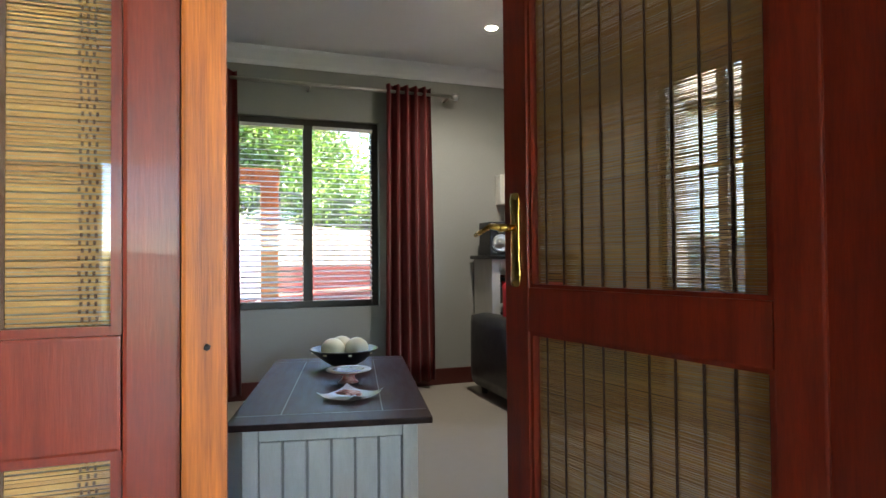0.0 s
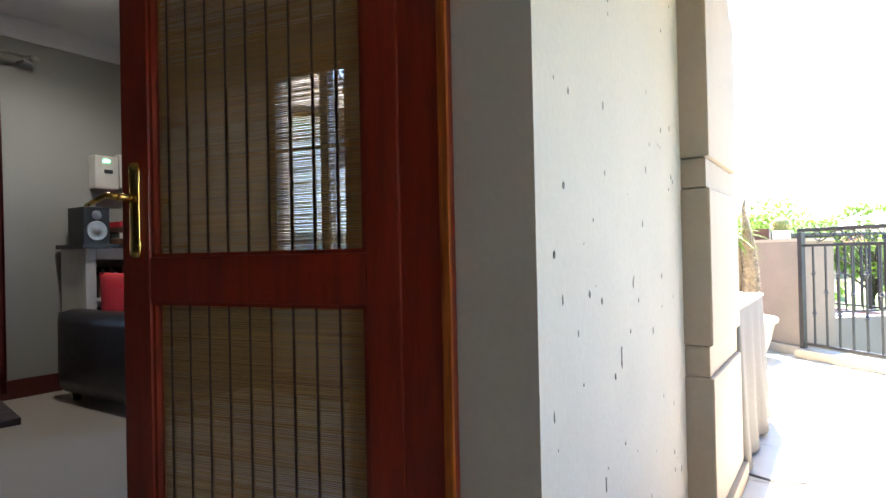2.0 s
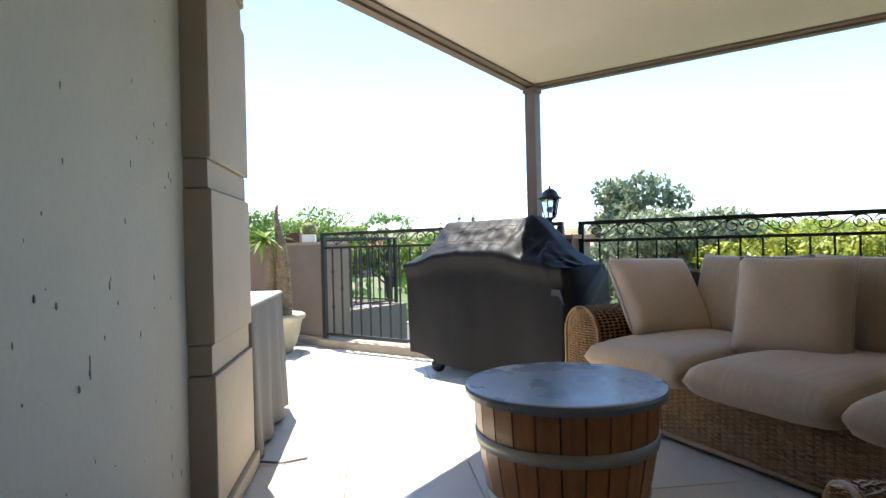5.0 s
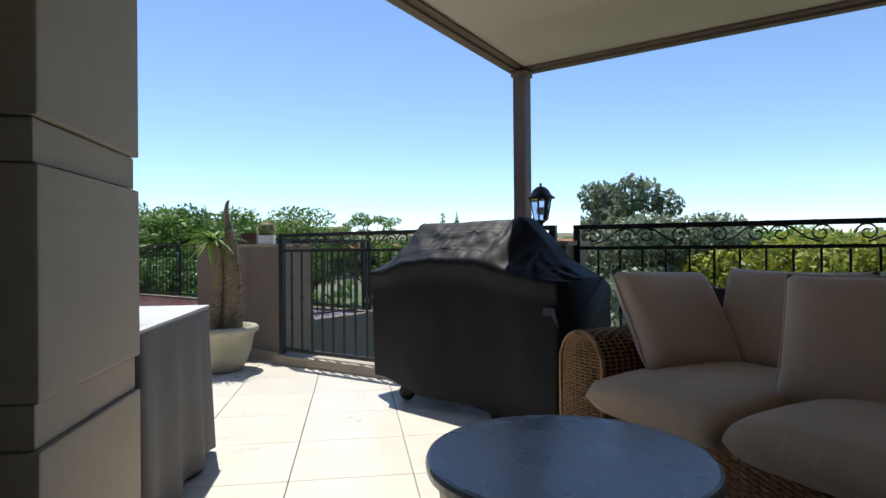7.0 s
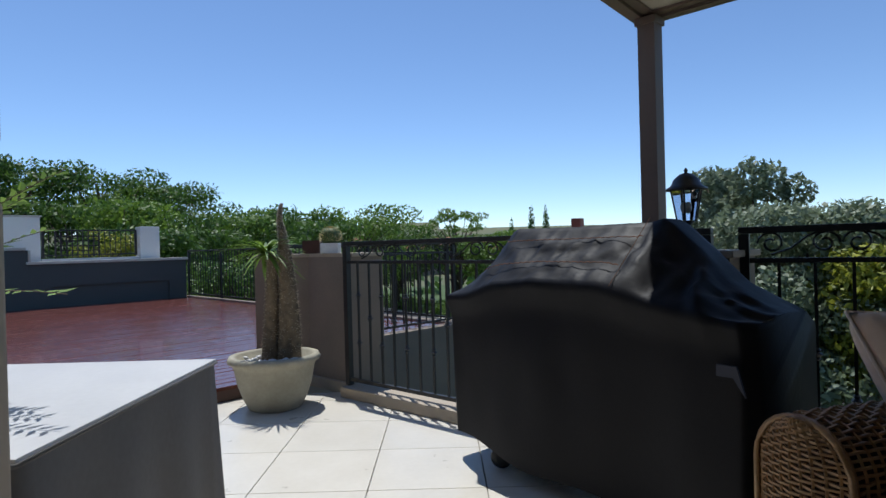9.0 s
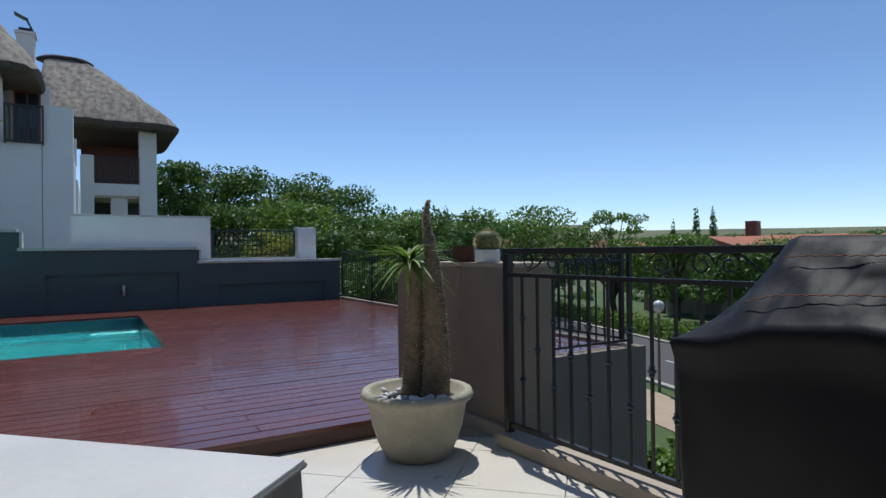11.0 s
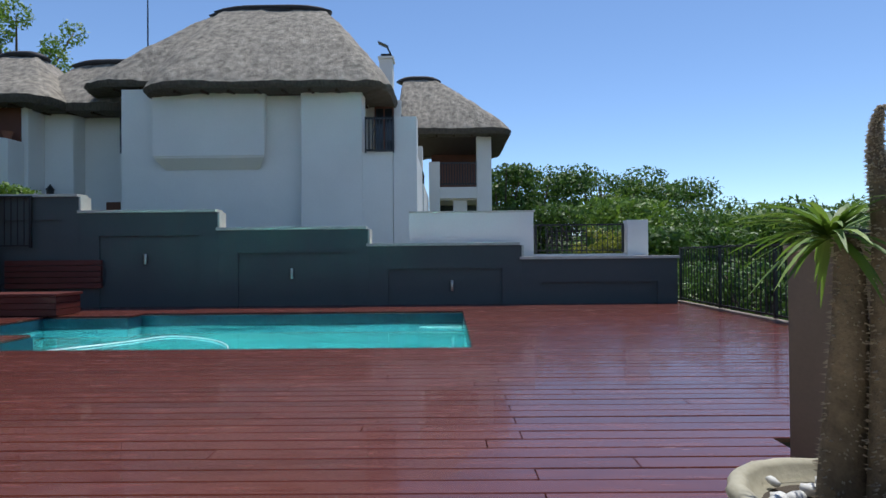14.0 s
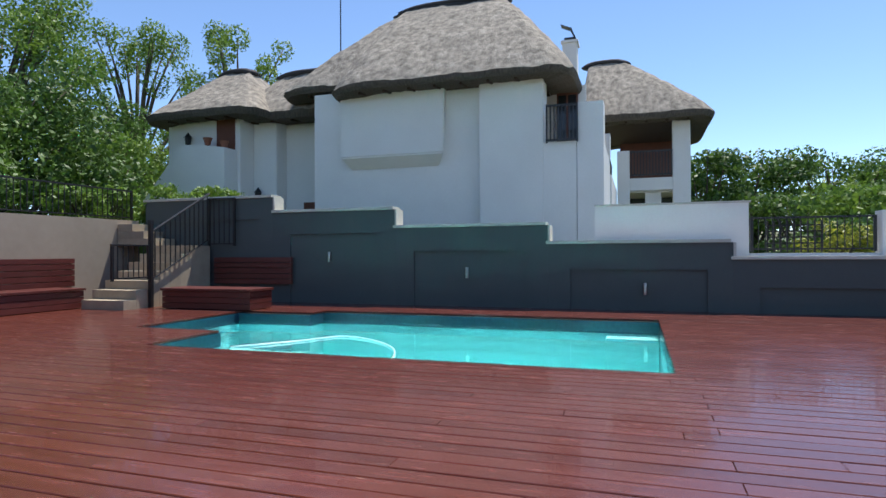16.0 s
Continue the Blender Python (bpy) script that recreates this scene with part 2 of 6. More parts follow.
    water=glassmat("pool_water", (0.75, 0.97, 0.97)),
    lampglow=glow("downlight_glow", (1, 0.97, 0.9), 25),
    green=glow("green_display", (0.05, 0.9, 0.3), 1.2),
    opal=mat("opal_globe", (0.7, 0.7, 0.7), None, 5, 0.3, 0),
)
_w = M["water"].node_tree
_n = _w.nodes.new("ShaderNodeTexNoise")
_n.inputs["Scale"].default_value = 2.2
_b = _w.nodes.new("ShaderNodeBump")
_b.inputs["Strength"].default_value = 0.12
_b.inputs["Distance"].default_value = 0.05
_w.links.new(_n.outputs[0], _b.inputs["Height"])
_w.links.new(_b.outputs[0], _w.nodes["Principled BSDF"].inputs["Normal"])
_w.nodes["Principled BSDF"].inputs["IOR"].default_value = 1.33


# ---- builders ----
def B():
    return bmesh.new()


def box(bm, a, b, m=None, bevel=0.0):
    """A box from corner a to corner b, moved by m."""
    a, b = Vector(a), Vector(b)
    r = bmesh.ops.create_cube(bm, size=1.0)
    vs = r["verts"]
    bmesh.ops.scale(bm, vec=[abs(q - p) for p, q in zip(a, b)], verts=vs)
    bmesh.ops.translate(bm, vec=(a + b) / 2, verts=vs)
    if bevel:
        es = list({e for v in vs for e in v.link_edges})
        r = bmesh.ops.bevel(bm, geom=es, offset=bevel, segments=2, affect="EDGES", profile=0.7)
        vs = list({v for f in r["faces"] for v in f.verts} | {v for v in vs if v.is_valid})
    if m is not None:
        bmesh.ops.transform(bm, matrix=m, verts=vs)
    return bm


def prism(bm, pts, z0, z1, m=None):
    """A flat polygon raised from z0 to z1."""
    lo = [bm.verts.new((x, y, z0)) for x, y in pts]
    hi = [bm.verts.new((x, y, z1)) for x, y in pts]
    n = len(pts)
    bm.faces.new(lo[::-1])
    bm.faces.new(hi)
    for i in range(n):
        bm.faces.new((lo[i], lo[(i + 1) % n], hi[(i + 1) % n], hi[i]))
    bmesh.ops.recalc_face_normals(bm, faces=bm.faces)
    if m is not None:
        bmesh.ops.transform(bm, matrix=m, verts=lo + hi)
    return bm


def lathe(bm, prof, seg=24, m=None, wob=None, cap=True):
    """A profile of (radius, height) turned round z."""
    rings = []
    for r, z in prof:
        rings.append([bm.verts.new(((r + (wob(i / seg, z) if wob else 0)) * math.cos(2 * math.pi * i / seg), (r + (wob(i / seg, z) if wob else 0)) * math.sin(2 * math.pi * i / seg), z)) for i in range(seg)])
    for p, q in zip(rings, rings[1:]):
        for i in range(seg):
            bm.faces.new((p[i], p[(i + 1) % seg], q[(i + 1) % seg], q[i]))
    if cap:
        bm.faces.new(rings[0][::-1])
        bm.faces.new(rings[-1])
    if m is not None:
        bmesh.ops.transform(bm, matrix=m, verts=[v for r in rings for v in r])
    return bm


def tube(bm, pts, r, seg=6, r2=None):
    """A round bar along the points."""
    pts = [Vector(p) for p in pts]
    rings = []
    for i, p in enumerate(pts):
        d = (pts[min(i + 1, len(pts) - 1)] - pts[max(i - 1, 0)]).normalized()
        up = Vector((0, 0, 1)) if abs(d.z) < 0.9 else Vector((1, 0, 0))
        s = d.cross(up).normalized()
        u = s.cross(d)
        rr = r if r2 is None else r + (r2 - r) * i / (len(pts) - 1)
        rings.append([bm.verts.new(p + (s * math.cos(2 * math.pi * k / seg) + u * math.sin(2 * math.pi * k / seg)) * rr) for k in range(seg)])
    for a, b in zip(rings, rings[1:]):
        for k in range(seg):
            bm.faces.new((a[k], a[(k + 1) % seg], b[(k + 1) % seg], b[k]))
    bm.faces.new(rings[0][::-1])
    bm.faces.new(rings[-1])
    return bm


def ball(bm, c, r, sub=2, squash=(1, 1, 1), wob=0.0):
    r0 = bmesh.ops.create_icosphere(bm, subdivisions=sub, radius=1.0)
    for v in r0["verts"]:
        k = 1 + wob * noise.noise(v.co * 2.1 + Vector(c))
        v.co = Vector((v.co.x * squash[0], v.co.y * squash[1], v.co.z * squash[2])) * r * k + Vector(c)
    return bm


def mesh_of(name, bm, material, smooth=False):
    me = bpy.data.meshes.new(name)
    bmesh.ops.recalc_face_normals(bm, faces=bm.faces)
    bm.to_mesh(me)
    bm.free()
    me.materials.append(material)
    if smooth:
        for p in me.polygons:
            p.use_smooth = True
    return me


def part(name, bm, material, parent=None, label="", smooth=False, m=None, kind=""):
    ob = new(name, mesh_of(name, bm, material, smooth))
    ob.parent = parent
    if m is not None:
        ob.matrix_basis = m
    return tagged(ob, label, kind=kind)


def struct(name, bm, material, label="", m=None, smooth=False, parent=None):
    ob = part(name, bm, material, parent, label, smooth, m)
    ob["kind"] = "structure"
    return ob


def thing(name, label, category, m=None, group=""):
    ob = new(name)
    ob.empty_display_size = 0.1
    ob.matrix_basis = m if m is not None else Matrix()
    return tagged(ob, label, category, group)


DK = pose(0, 0, 0, 0, 0, 45)          # the pool deck's frame: its x runs along the boards
E1 = Vector((0.7071, -0.7071, 0))     # along the terrace railing


def dk(x, y, z=0.0, rz=0.0):
    return DK @ pose(x, y, z, 0, 0, rz)


# ---- the near house: walls, doors, room ----
FLOOR_IN, CEIL_IN = 0.12, 2.34
WX, FX = 2.13, 1.72
bm = B()
box(bm, (FX, 1.80, 0), (WX, 3.475, 3.0))
struct("wall_east", bm, M["plaster"], "beige plastered outer house wall beside the double doors, with chips and drips")
bm = B()
box(bm, (FX, -4.0, 0), (WX, 0.20, 3.0))
struct("wall_east", bm, M["plaster"], "beige plastered outer house wall")
struct("wall_east", box(B(), (FX, 0.20, 2.16), (WX, 1.80, 3.0)), M["plaster"], "beige plastered wall over the double doors")


def wall_with_hole(name, a, b, hole, material, label):
    """A wall from a to b; the hole (lo, hi, z0, z1) runs along its longer side."""
    ax = 0 if abs(b[0] - a[0]) > abs(b[1] - a[1]) else 1
    lo, hi, z0, z1 = hole
    bm = B()
    for s, e, p, q in ((a[ax], lo, a[2], b[2]), (hi, b[ax], a[2], b[2]), (lo, hi, a[2], z0), (lo, hi, z1, b[2])):
        c, d = list(a), list(b)
        c[ax], d[ax], c[2], d[2] = s, e, p, q
        box(bm, c, d)
    return struct(name, bm, material, label)


wall_with_hole("wall_north", (-1.72, 3.29, 0), (FX, 3.475, 3.0), (-0.30, 0.60, 0.78, 2.02), M["plaster"], "beige outer wall with a window")
wall_with_hole("wall_west", (-1.72, -2.5, 0), (-1.48, 3.29, 3.0), (1.0, 1.94, 0.68, 1.92), M["inwall"], "grey painted room wall with a window")
struct("wall_south", box(B(), (-1.72, -2.7, 0), (FX, -2.5, 3.0)), M["inwall"], "grey painted room wall")
wall_with_hole("wall_north_lining", (-1.48, 3.265, FLOOR_IN), (FX - 0.02, 3.287, CEIL_IN), (-0.30, 0.60, 0.78, 2.02), M["inwall"], "grey painted room wall")
struct("wall_east_lining", box(B(), (FX - 0.02, 1.80, FLOOR_IN), (FX - 0.003, 3.262, CEIL_IN)), M["inwall"])
struct("wall_east_lining", box(B(), (FX - 0.02, -2.5, FLOOR_IN), (FX - 0.003, 0.20, CEIL_IN)), M["inwall"])
struct("floor_indoor", box(B(), (-1.48, -2.5, 0.0), (1.95, 3.265, FLOOR_IN)), M["intile"], "smooth greige indoor floor")
struct("ceiling", box(B(), (-1.48, -2.5, CEIL_IN), (FX, 3.265, CEIL_IN + 0.05)), M["ceil"], "white ceiling board with cover strips")
struct("ceiling_strip", box(B(), (-1.47, 0.90, CEIL_IN - 0.006), (FX, 0.94, CEIL_IN - 0.001)), M["ceil"])
# west and north overhangs are added out of view to keep sun off the windows
struct("roof_slab", box(box(B(), (-2.7, -4.1, 3.0), (2.22, 3.62, 3.15)), (-2.7, 3.621, 3.0), (0.62, 4.35, 3.15)), M["plaster"], "flat house roof with unseen overhangs added to block the sun")


def cornice(a, b, n):
    """A moulded cornice from a to b on the wall whose inward normal is n."""
    bm = B()
    prof = [(0, -0.10), (0.012, -0.10), (0.02, -0.075), (0.05, -0.04), (0.075, -0.02), (0.085, 0.0), (0, 0)]
    ra, rb = [], []
    for d, z in prof:
        ra.append(bm.verts.new((a[0] + n[0] * (d + 0.001), a[1] + n[1] * (d + 0.001), CEIL_IN + z - 0.001)))
        rb.append(bm.verts.new((b[0] + n[0] * (d + 0.001), b[1] + n[1] * (d + 0.001), CEIL_IN + z - 0.001)))
    for i in range(len(prof)):
        j = (i + 1) % len(prof)
        bm.faces.new((ra[i], ra[j], rb[j], rb[i]))
    bm.faces.new(ra)
    bm.faces.new(rb[::-1])
    struct("cornice", bm, M["ceil"], "white moulded ceiling cornice")


cornice((-1.48, -2.4), (-1.48, 3.26), (1, 0))
cornice((-1.38, 3.265), (1.69, 3.265), (0, -1))
struct("skirting", box(B(), (-1.479, -2.4, FLOOR_IN), (-1.46, 3.26, FLOOR_IN + 0.11), bevel=0.004), M["skirt"], "dark red wooden skirting board")
struct("skirting", box(B(), (-1.45, 3.245, FLOOR_IN), (1.6, 3.264, FLOOR_IN + 0.11), bevel=0.004), M["skirt"], "dark red wooden skirting board")

# unseen walls, added so the door panes mirror less sky
struct("wall_terrace_end", box(B(), (WX + 0.001, -4.2, 0.0), (8.9, -4.0, 2.10)), M["plaster"], "unseen beige wall added to block sky reflections in the door glass")
struct("wall_terrace_end", box(B(), (8.7, -3.99, 0.0), (8.9, -0.4, 2.10)), M["plaster"], "unseen beige wall added to block sky reflections in the door glass")

# pilaster of rendered blocks at the house corner
pil = thing("pilaster", "sand-coloured plaster pilaster of chamfered blocks at the house corner", "pilaster")
tagged(pil, kind="structure")
z = 0.07
for h, inset in ((0.434, 0), (0.098, 0.012), (0.504, 0), (0.096, 0.012), (0.607, 0), (0.096, 0.012), (0.607, 0), (0.09, 0.012), (0.38, 0)):
    bm = B()
    box(bm, (WX - 0.02, 2.90 + inset * 0.6, z + 0.002), (2.217 - inset, 3.492 - inset, z + h - 0.002), bevel=0.008 if not inset else 0.003)
    part("pilaster_block", bm, M["quoin"], pil)
    z += h
part("pilaster_base", box(box(B(), (WX + 0.002, 2.885, 0.003), (2.235, 3.50, 0.068), bevel=0.006), (1.0, 3.477, 0.003), (WX, 3.494, 0.068)), M["quoin"], pil)
struct("skirting_outer", box(B(), (WX + 0.001, 1.80, 0.003), (WX + 0.016, 2.882, 0.066), bevel=0.003), M["quoin"], "sand-coloured tile skirting along the outer wall")

# chips and drips on the outer wall
rnd = random.Random(4)
bm = B()
for y, z in ((1.923, 1.034), (1.873, 0.906), (2.048, 0.824), (2.121, 0.805), (2.247, 0.654), (2.20, 0.63)):
    ball(bm, (WX + 0.0005, y, z), 0.007, 1, (0.25, 0.8, 1.2), 0.4)
for _ in range(70):
    y, z = rnd.uniform(1.84, 2.86), rnd.uniform(0.1, 1.9)
    ball(bm, (WX + 0.0005, y, z), rnd.uniform(0.0015, 0.004), 1, (0.3, 0.7, rnd.uniform(1, 3.5)), 0.3)
for y, z, h in ((2.247, 0.64, 0.05), (2.12, 0.40, 0.03), (2.35, 0.82, 0.02)):
    box(bm, (WX - 0.001, y, z), (WX + 0.0012, y + 0.004, z + h))
struct("wall_chips", bm, mat("chip_grey", (0.16, 0.15, 0.13), None, 30, 0.9, 0.1), "small grey chips and drip marks in the plaster")["kind"] = "stuff"


def bamboo_blind(parent, u0, u1, z0, z1, y, tapes, braids=()):
    """A blind of thin bamboo slats across a leaf, with woven tapes."""
    bm = B()
    rr = random.Random(int(z0 * 100) + 3)
    z = z0
    vs, fs = [], []
    while z < z1:
        h = rr.choice((0.0024, 0.0026, 0.003, 0.0048))
        yy = y + rr.uniform(-0.0006, 0.0006)
        k = len(vs)
        for yo in (0, 0.0016):
            for u, zz in ((u0, z), (u1, z), (u1, z + h), (u0, z + h)):
                vs.append((u, yy + yo, zz + 0.0004 * rr.uniform(-1, 1)))
        fs += [(k, k + 1, k + 2, k + 3), (k + 7, k + 6, k + 5, k + 4), (k, k + 4, k + 5, k + 1), (k + 3, k + 2, k + 6, k + 7)]
        z += h + rr.choice((0.0009, 0.0012, 0.0016))
    me = bpy.data.meshes.new("slats")
    me.from_pydata(vs, [], fs)
    me.materials.append(M["bamboo"])
    ob = new("slats", me)
    ob.parent = parent
    tagged(ob, "pale bamboo slats", kind="stuff")
    bm = B()
    for u, w in tapes:
        box(bm, (u - w / 2, y - 0.0018, z0), (u + w / 2, y - 0.0008, z1))
        box(bm, (u - w / 2, y + 0.0026, z0), (u + w / 2, y + 0.0034, z1))
    for u in braids:
        z = z0
        while z < z1:
            for s in (-0.006, 0.0, 0.006):
                box(bm, (u + s - 0.0012 + 0.0015 * math.sin(z * 400), y - 0.0016, z), (u + s + 0.0012 + 0.0015 * math.sin(z * 400), y - 0.0008, z + 0.004))
            z += 0.007
    part("woven_tapes", bm, M["thread"], parent, "dark woven tapes", kind="stuff")


def door_leaf(name, w, glass0, glass1, label, m, tapes, braids=(), flip=False):
    """A half of the double door: x along it from the hinge, y its thickness (outer face at y = 0, inner at 0.04)."""
    d = thing(name, label, "door", m)
    tagged(d, kind="structure")
    z0, z1 = FLOOR_IN + 0.005, 2.13
    for a, b in ((0, glass0), (glass1, w)):
        part("stile", box(B(), (a, 0, z0), (b, 0.042, z1), bevel=0.004), M["wood"], d)
    for a, b in ((z0, z0 + 0.16), (0.815, 0.918), (z1 - 0.1, z1)):
        part("rail", box(B(), (glass0 + 0.001, 0.001, a), (glass1 - 0.001, 0.041, b), bevel=0.003), M["wood"], d)
    for a, b in ((z0 + 0.16, 0.815), (0.918, z1 - 0.1)):
        bm = B()
        for yy in ((0.024,) if flip else (0.006,)):
            box(bm, (glass0 + 0.001, yy, a), (glass0 + 0.010, yy + 0.012, b))
            box(bm, (glass1 - 0.010, yy, a), (glass1 - 0.001, yy + 0.012, b))
            box(bm, (glass0 + 0.010, yy, a), (glass1 - 0.010, yy + 0.012, a + 0.008))
            box(bm, (glass0 + 0.010, yy, b - 0.008), (glass1 - 0.010, yy + 0.012, b))
        part("bead", bm, M["wood"], d)
        g = part("pane", box(B(), (glass0, 0.020, a), (glass1, 0.023, b)), M["glass"], d, "clear glass pane")
        g.visible_shadow = False
        bamboo_blind(d, glass0 + 0.008, glass1 - 0.008, a + 0.004, b - 0.004, 0.012 if flip else 0.030, tapes, braids)
    return d


HX, HY = 1.854, 1.814
leaf_m = pose(HX, HY, 0, 0, 0, 180 + 10.7)
right = door_leaf("door_leaf", 0.742, 0.075, 0.655, "open dark red wooden glazed door leaf with bamboo blinds and a brass handle", leaf_m,
                  [(0.095 + 0.058 * i, 0.006) for i in range(10)], flip=True)


def handle(parent, u, y, zt, side):
    h = part("handle_plate", lathe(B(), [(0.003, 0), (0.016, 0.004), (0.019, 0.02), (0.0165, 0.05), (0.0165, 0.175), (0.019, 0.205), (0.016, 0.222), (0.003, 0.226)], 16, pose(u, y, zt - 0.226) @ Matrix.Diagonal((1, 0.35, 1, 1))), M["brass"], parent, "polished brass door plate", True)
    part("handle_lever", tube(tube(B(), [(u, y, zt - 0.085), (u, y - 0.045 * side, zt - 0.085)], 0.009, 8), [(u, y - 0.045 * side, zt - 0.085), (u + 0.03, y - 0.05 * side, zt - 0.08), (u + 0.07, y - 0.05 * side, zt - 0.092), (u + 0.10, y - 0.048 * side, zt - 0.1)], 0.008, 8, 0.005), M["brass"], h, "brass lever", True)
    part("keyhole", lathe(B(), [(0.005, 0), (0.005, 0.004)], 10, pose(u, y - 0.004 * side, zt - 0.16, 90)), M["black"], h)


handle(right, 0.695, 0.046, 1.143, -1)
handle(right, 0.695, -0.004, 1.143, 1)
left = door_leaf("door_leaf", 0.735, 0.075, 0.687, "closed red-brown wooden glazed door leaf with bamboo blinds", pose(1.862, 0.2255, 0, 0, 0, 90),
                 [(0.14, 0.011), (0.30, 0.011), (0.46, 0.011), (0.585, 0.011)], (0.225, 0.38, 0.655))
part("meeting_strip", box(B(), (0.736, -0.012, FLOOR_IN + 0.005), (0.775, 0.045, 2.13), bevel=0.004), M["orange"], left, "orange-brown oiled wooden meeting strip with nail marks")
bm = B()
for z in (0.905, 0.44, 1.5):
    ball(bm, (0.758, -0.0125, z), 0.0035, 1)
part("nail_holes", bm, M["dark"], left)
fr = thing("door_frame", "dark red wooden frame of the double doors", "door frame")
tagged(fr, kind="structure")
part("jamb", box(B(), (1.80, 1.778, 0.06), (1.97, 1.799, 2.16), bevel=0.003), M["wood"], fr)
part("jamb_edge", box(B(), (1.955, 1.770, 0.06), (1.975, 1.7775, 2.16), bevel=0.002), M["orange"], fr)
part("jamb", box(B(), (1.80, 0.201, 0.06), (1.97, 0.222, 2.16), bevel=0.003), M["wood"], fr)
part("head", box(B(), (1.80, 0.222, 2.135), (1.97, 1.778, 2.16), bevel=0.003), M["wood"], fr)
part("sill", box(B(), (1.78, 0.21, 0.0), (2.10, 1.79, 0.115), bevel=0.006), M["quoin"], fr, "sand-coloured door step")


def window(name, label, m, w, h, mull=True, deep=0.06):
    """A wooden window in its opening: x along it, z up, y its depth."""
    wd = thing(name, label, "window", m)
    tagged(wd, kind="structure")
    t = 0.045
    for a, b in (((0, 0, 0), (t, deep, h)), ((w - t, 0, 0), (w, deep, h)), ((t, 0, 0), (w - t, deep, t)), ((t, 0, h - t), (w - t, deep, h))):
        part("window_frame", box(B(), a, b, bevel=0.003), M["dark"], wd)
    if mull:
        part("mullion", box(B(), (w / 2 - 0.03, 0, t), (w / 2 + 0.03, deep, h - t), bevel=0.003), M["dark"], wd)
    spans = ((t, w / 2 - 0.03), (w / 2 + 0.03, w - t)) if mull else ((t, w - t),)
    for a, b in spans:
        g = part("pane", box(B(), (a, deep * 0.45, t), (b, deep * 0.45 + 0.004, h - t)), M["glass"], wd)
        g.visible_shadow = False
    return wd, spans


wd, spans = window("window_1", "dark-framed two-pane window with open venetian blinds", pose(-1.52, 1.0, 0.68, 0, 0, 90), 0.94, 1.24)
for a, b in spans:
    vb = thing("venetian_blind", "off-white horizontal venetian blind, slats tilted open", "blind", pose(-1.49, 1.0, 0.68, 0, 0, 90))
    part("head_rail", box(B(), (a, -0.012, 1.17), (b, 0.012, 1.19)), M["whitewood"], vb)
    z = 0.07
    while z < 1.165:
        part("slat", box(B(), (a + 0.004, -0.017, -0.0006), (b - 0.004, 0.017, 0.0006), pose(0, 0, z, 18)), M["whitewood"], vb)
        z += 0.034
wd, _ = window("window_2", "dark-framed window in the side wall", pose(-0.30, 3.292, 0.78), 0.9, 1.24)


def curtain(name, label, x, y0, y1, z0, z1, folds, amp=0.03):
    c = thing(name, label, "curtain")
    bm = B()
    n, rows = folds * 10, 14
    g = []
    for j in range(rows + 1):
        k = j / rows
        z = z0 + (z1 - z0) * k
        spread = 1 + 0.12 * (1 - k)
        row = []
        for i in range(n + 1):
            u = i / n
            y = (y0 + y1) / 2 + (u - 0.5) * (y1 - y0) * spread
            row.append(bm.verts.new((x + amp * math.sin(2 * math.pi * folds * u + 0.5 * math.sin(3 * k)) + 0.006 * noise.noise(Vector((u * 8, k * 3, 1))), y, z)))
        g.append(row)
    for a, b in zip(g, g[1:]):
        for i in range(n):
            bm.faces.new((a[i], a[i + 1], b[i + 1], b[i]))
    bmesh.ops.solidify(bm, geom=bm.faces[:], thickness=0.003)
    part("cloth", bm, M["curtain"], c, "", True)
    return c


curtain("curtain", "dark red eyelet curtain hanging from the rod beside the window", -1.38, 1.97, 2.28, 0.17, 2.16, 5)
curtain("curtain", "dark red eyelet curtain hanging from the rod beside the window", -1.38, 0.66, 1.03, 0.17, 2.16, 5)
rod = thing("curtain_rod", "brushed steel curtain rod with ball finials", "curtain rod")
part("pole", tube(B(), [(-1.38, 0.5, 2.115), (-1.38, 2.44, 2.115)], 0.011, 10), M["steel"], rod, "", True)
for y in (2.46, 0.48):
    part("finial", ball(B(), (-1.38, y, 2.115), 0.026, 2, (1, 1.2, 1)), M["steel"], rod, "", True)
for y in (1.47, 2.41, 0.55):
    part("bracket", tube(B(), [(-1.479, y, 2.10), (-1.40, y, 2.10), (-1.38, y, 2.098)], 0.008, 8), M["steel"], rod, "", True)
dl = thing("downlight", "small round recessed ceiling downlight, lit", "ceiling light", pose(-0.69, 2.43, CEIL_IN))
part("trim_ring", lathe(B(), [(0.032, -0.006), (0.045, -0.006), (0.045, -0.001), (0.032, -0.001)], 24, None, None, False), M["whitewood"], dl)
part("lens", lathe(B(), [(0.031, -0.005), (0.031, -0.002)], 24), M["lampglow"], dl)
dlamp = new("downlight_lamp", bpy.data.lights.new("downlight_lamp", "SPOT"))
dlamp.data.energy, dlamp.data.spot_size, dlamp.data.spot_blend, dlamp.data.shadow_soft_size = 2.5, radians(150), 0.8, 0.03
dlamp.matrix_world = look((-0.69, 2.43, CEIL_IN - 0.02), (-0.69, 2.431, 0.0))

struct("yard_wall", box(B(), (-7.2, -4.0, -0.3), (-7.0, 1.6, 1.35)), M["white"], "white plastered yard wall outside the window")
vp = thing("veranda_post", "red-brown wooden veranda post outside the window", "post", pose(-3.4, 1.33, 0))
part("shaft", box(B(), (-0.08, -0.08, 0), (0.08, 0.08, 1.72), bevel=0.01), M["orange"], vp)
part("beam", box(B(), (-0.07, -0.9, 1.721), (0.07, 0.09, 1.86), bevel=0.008), M["orange"], vp)

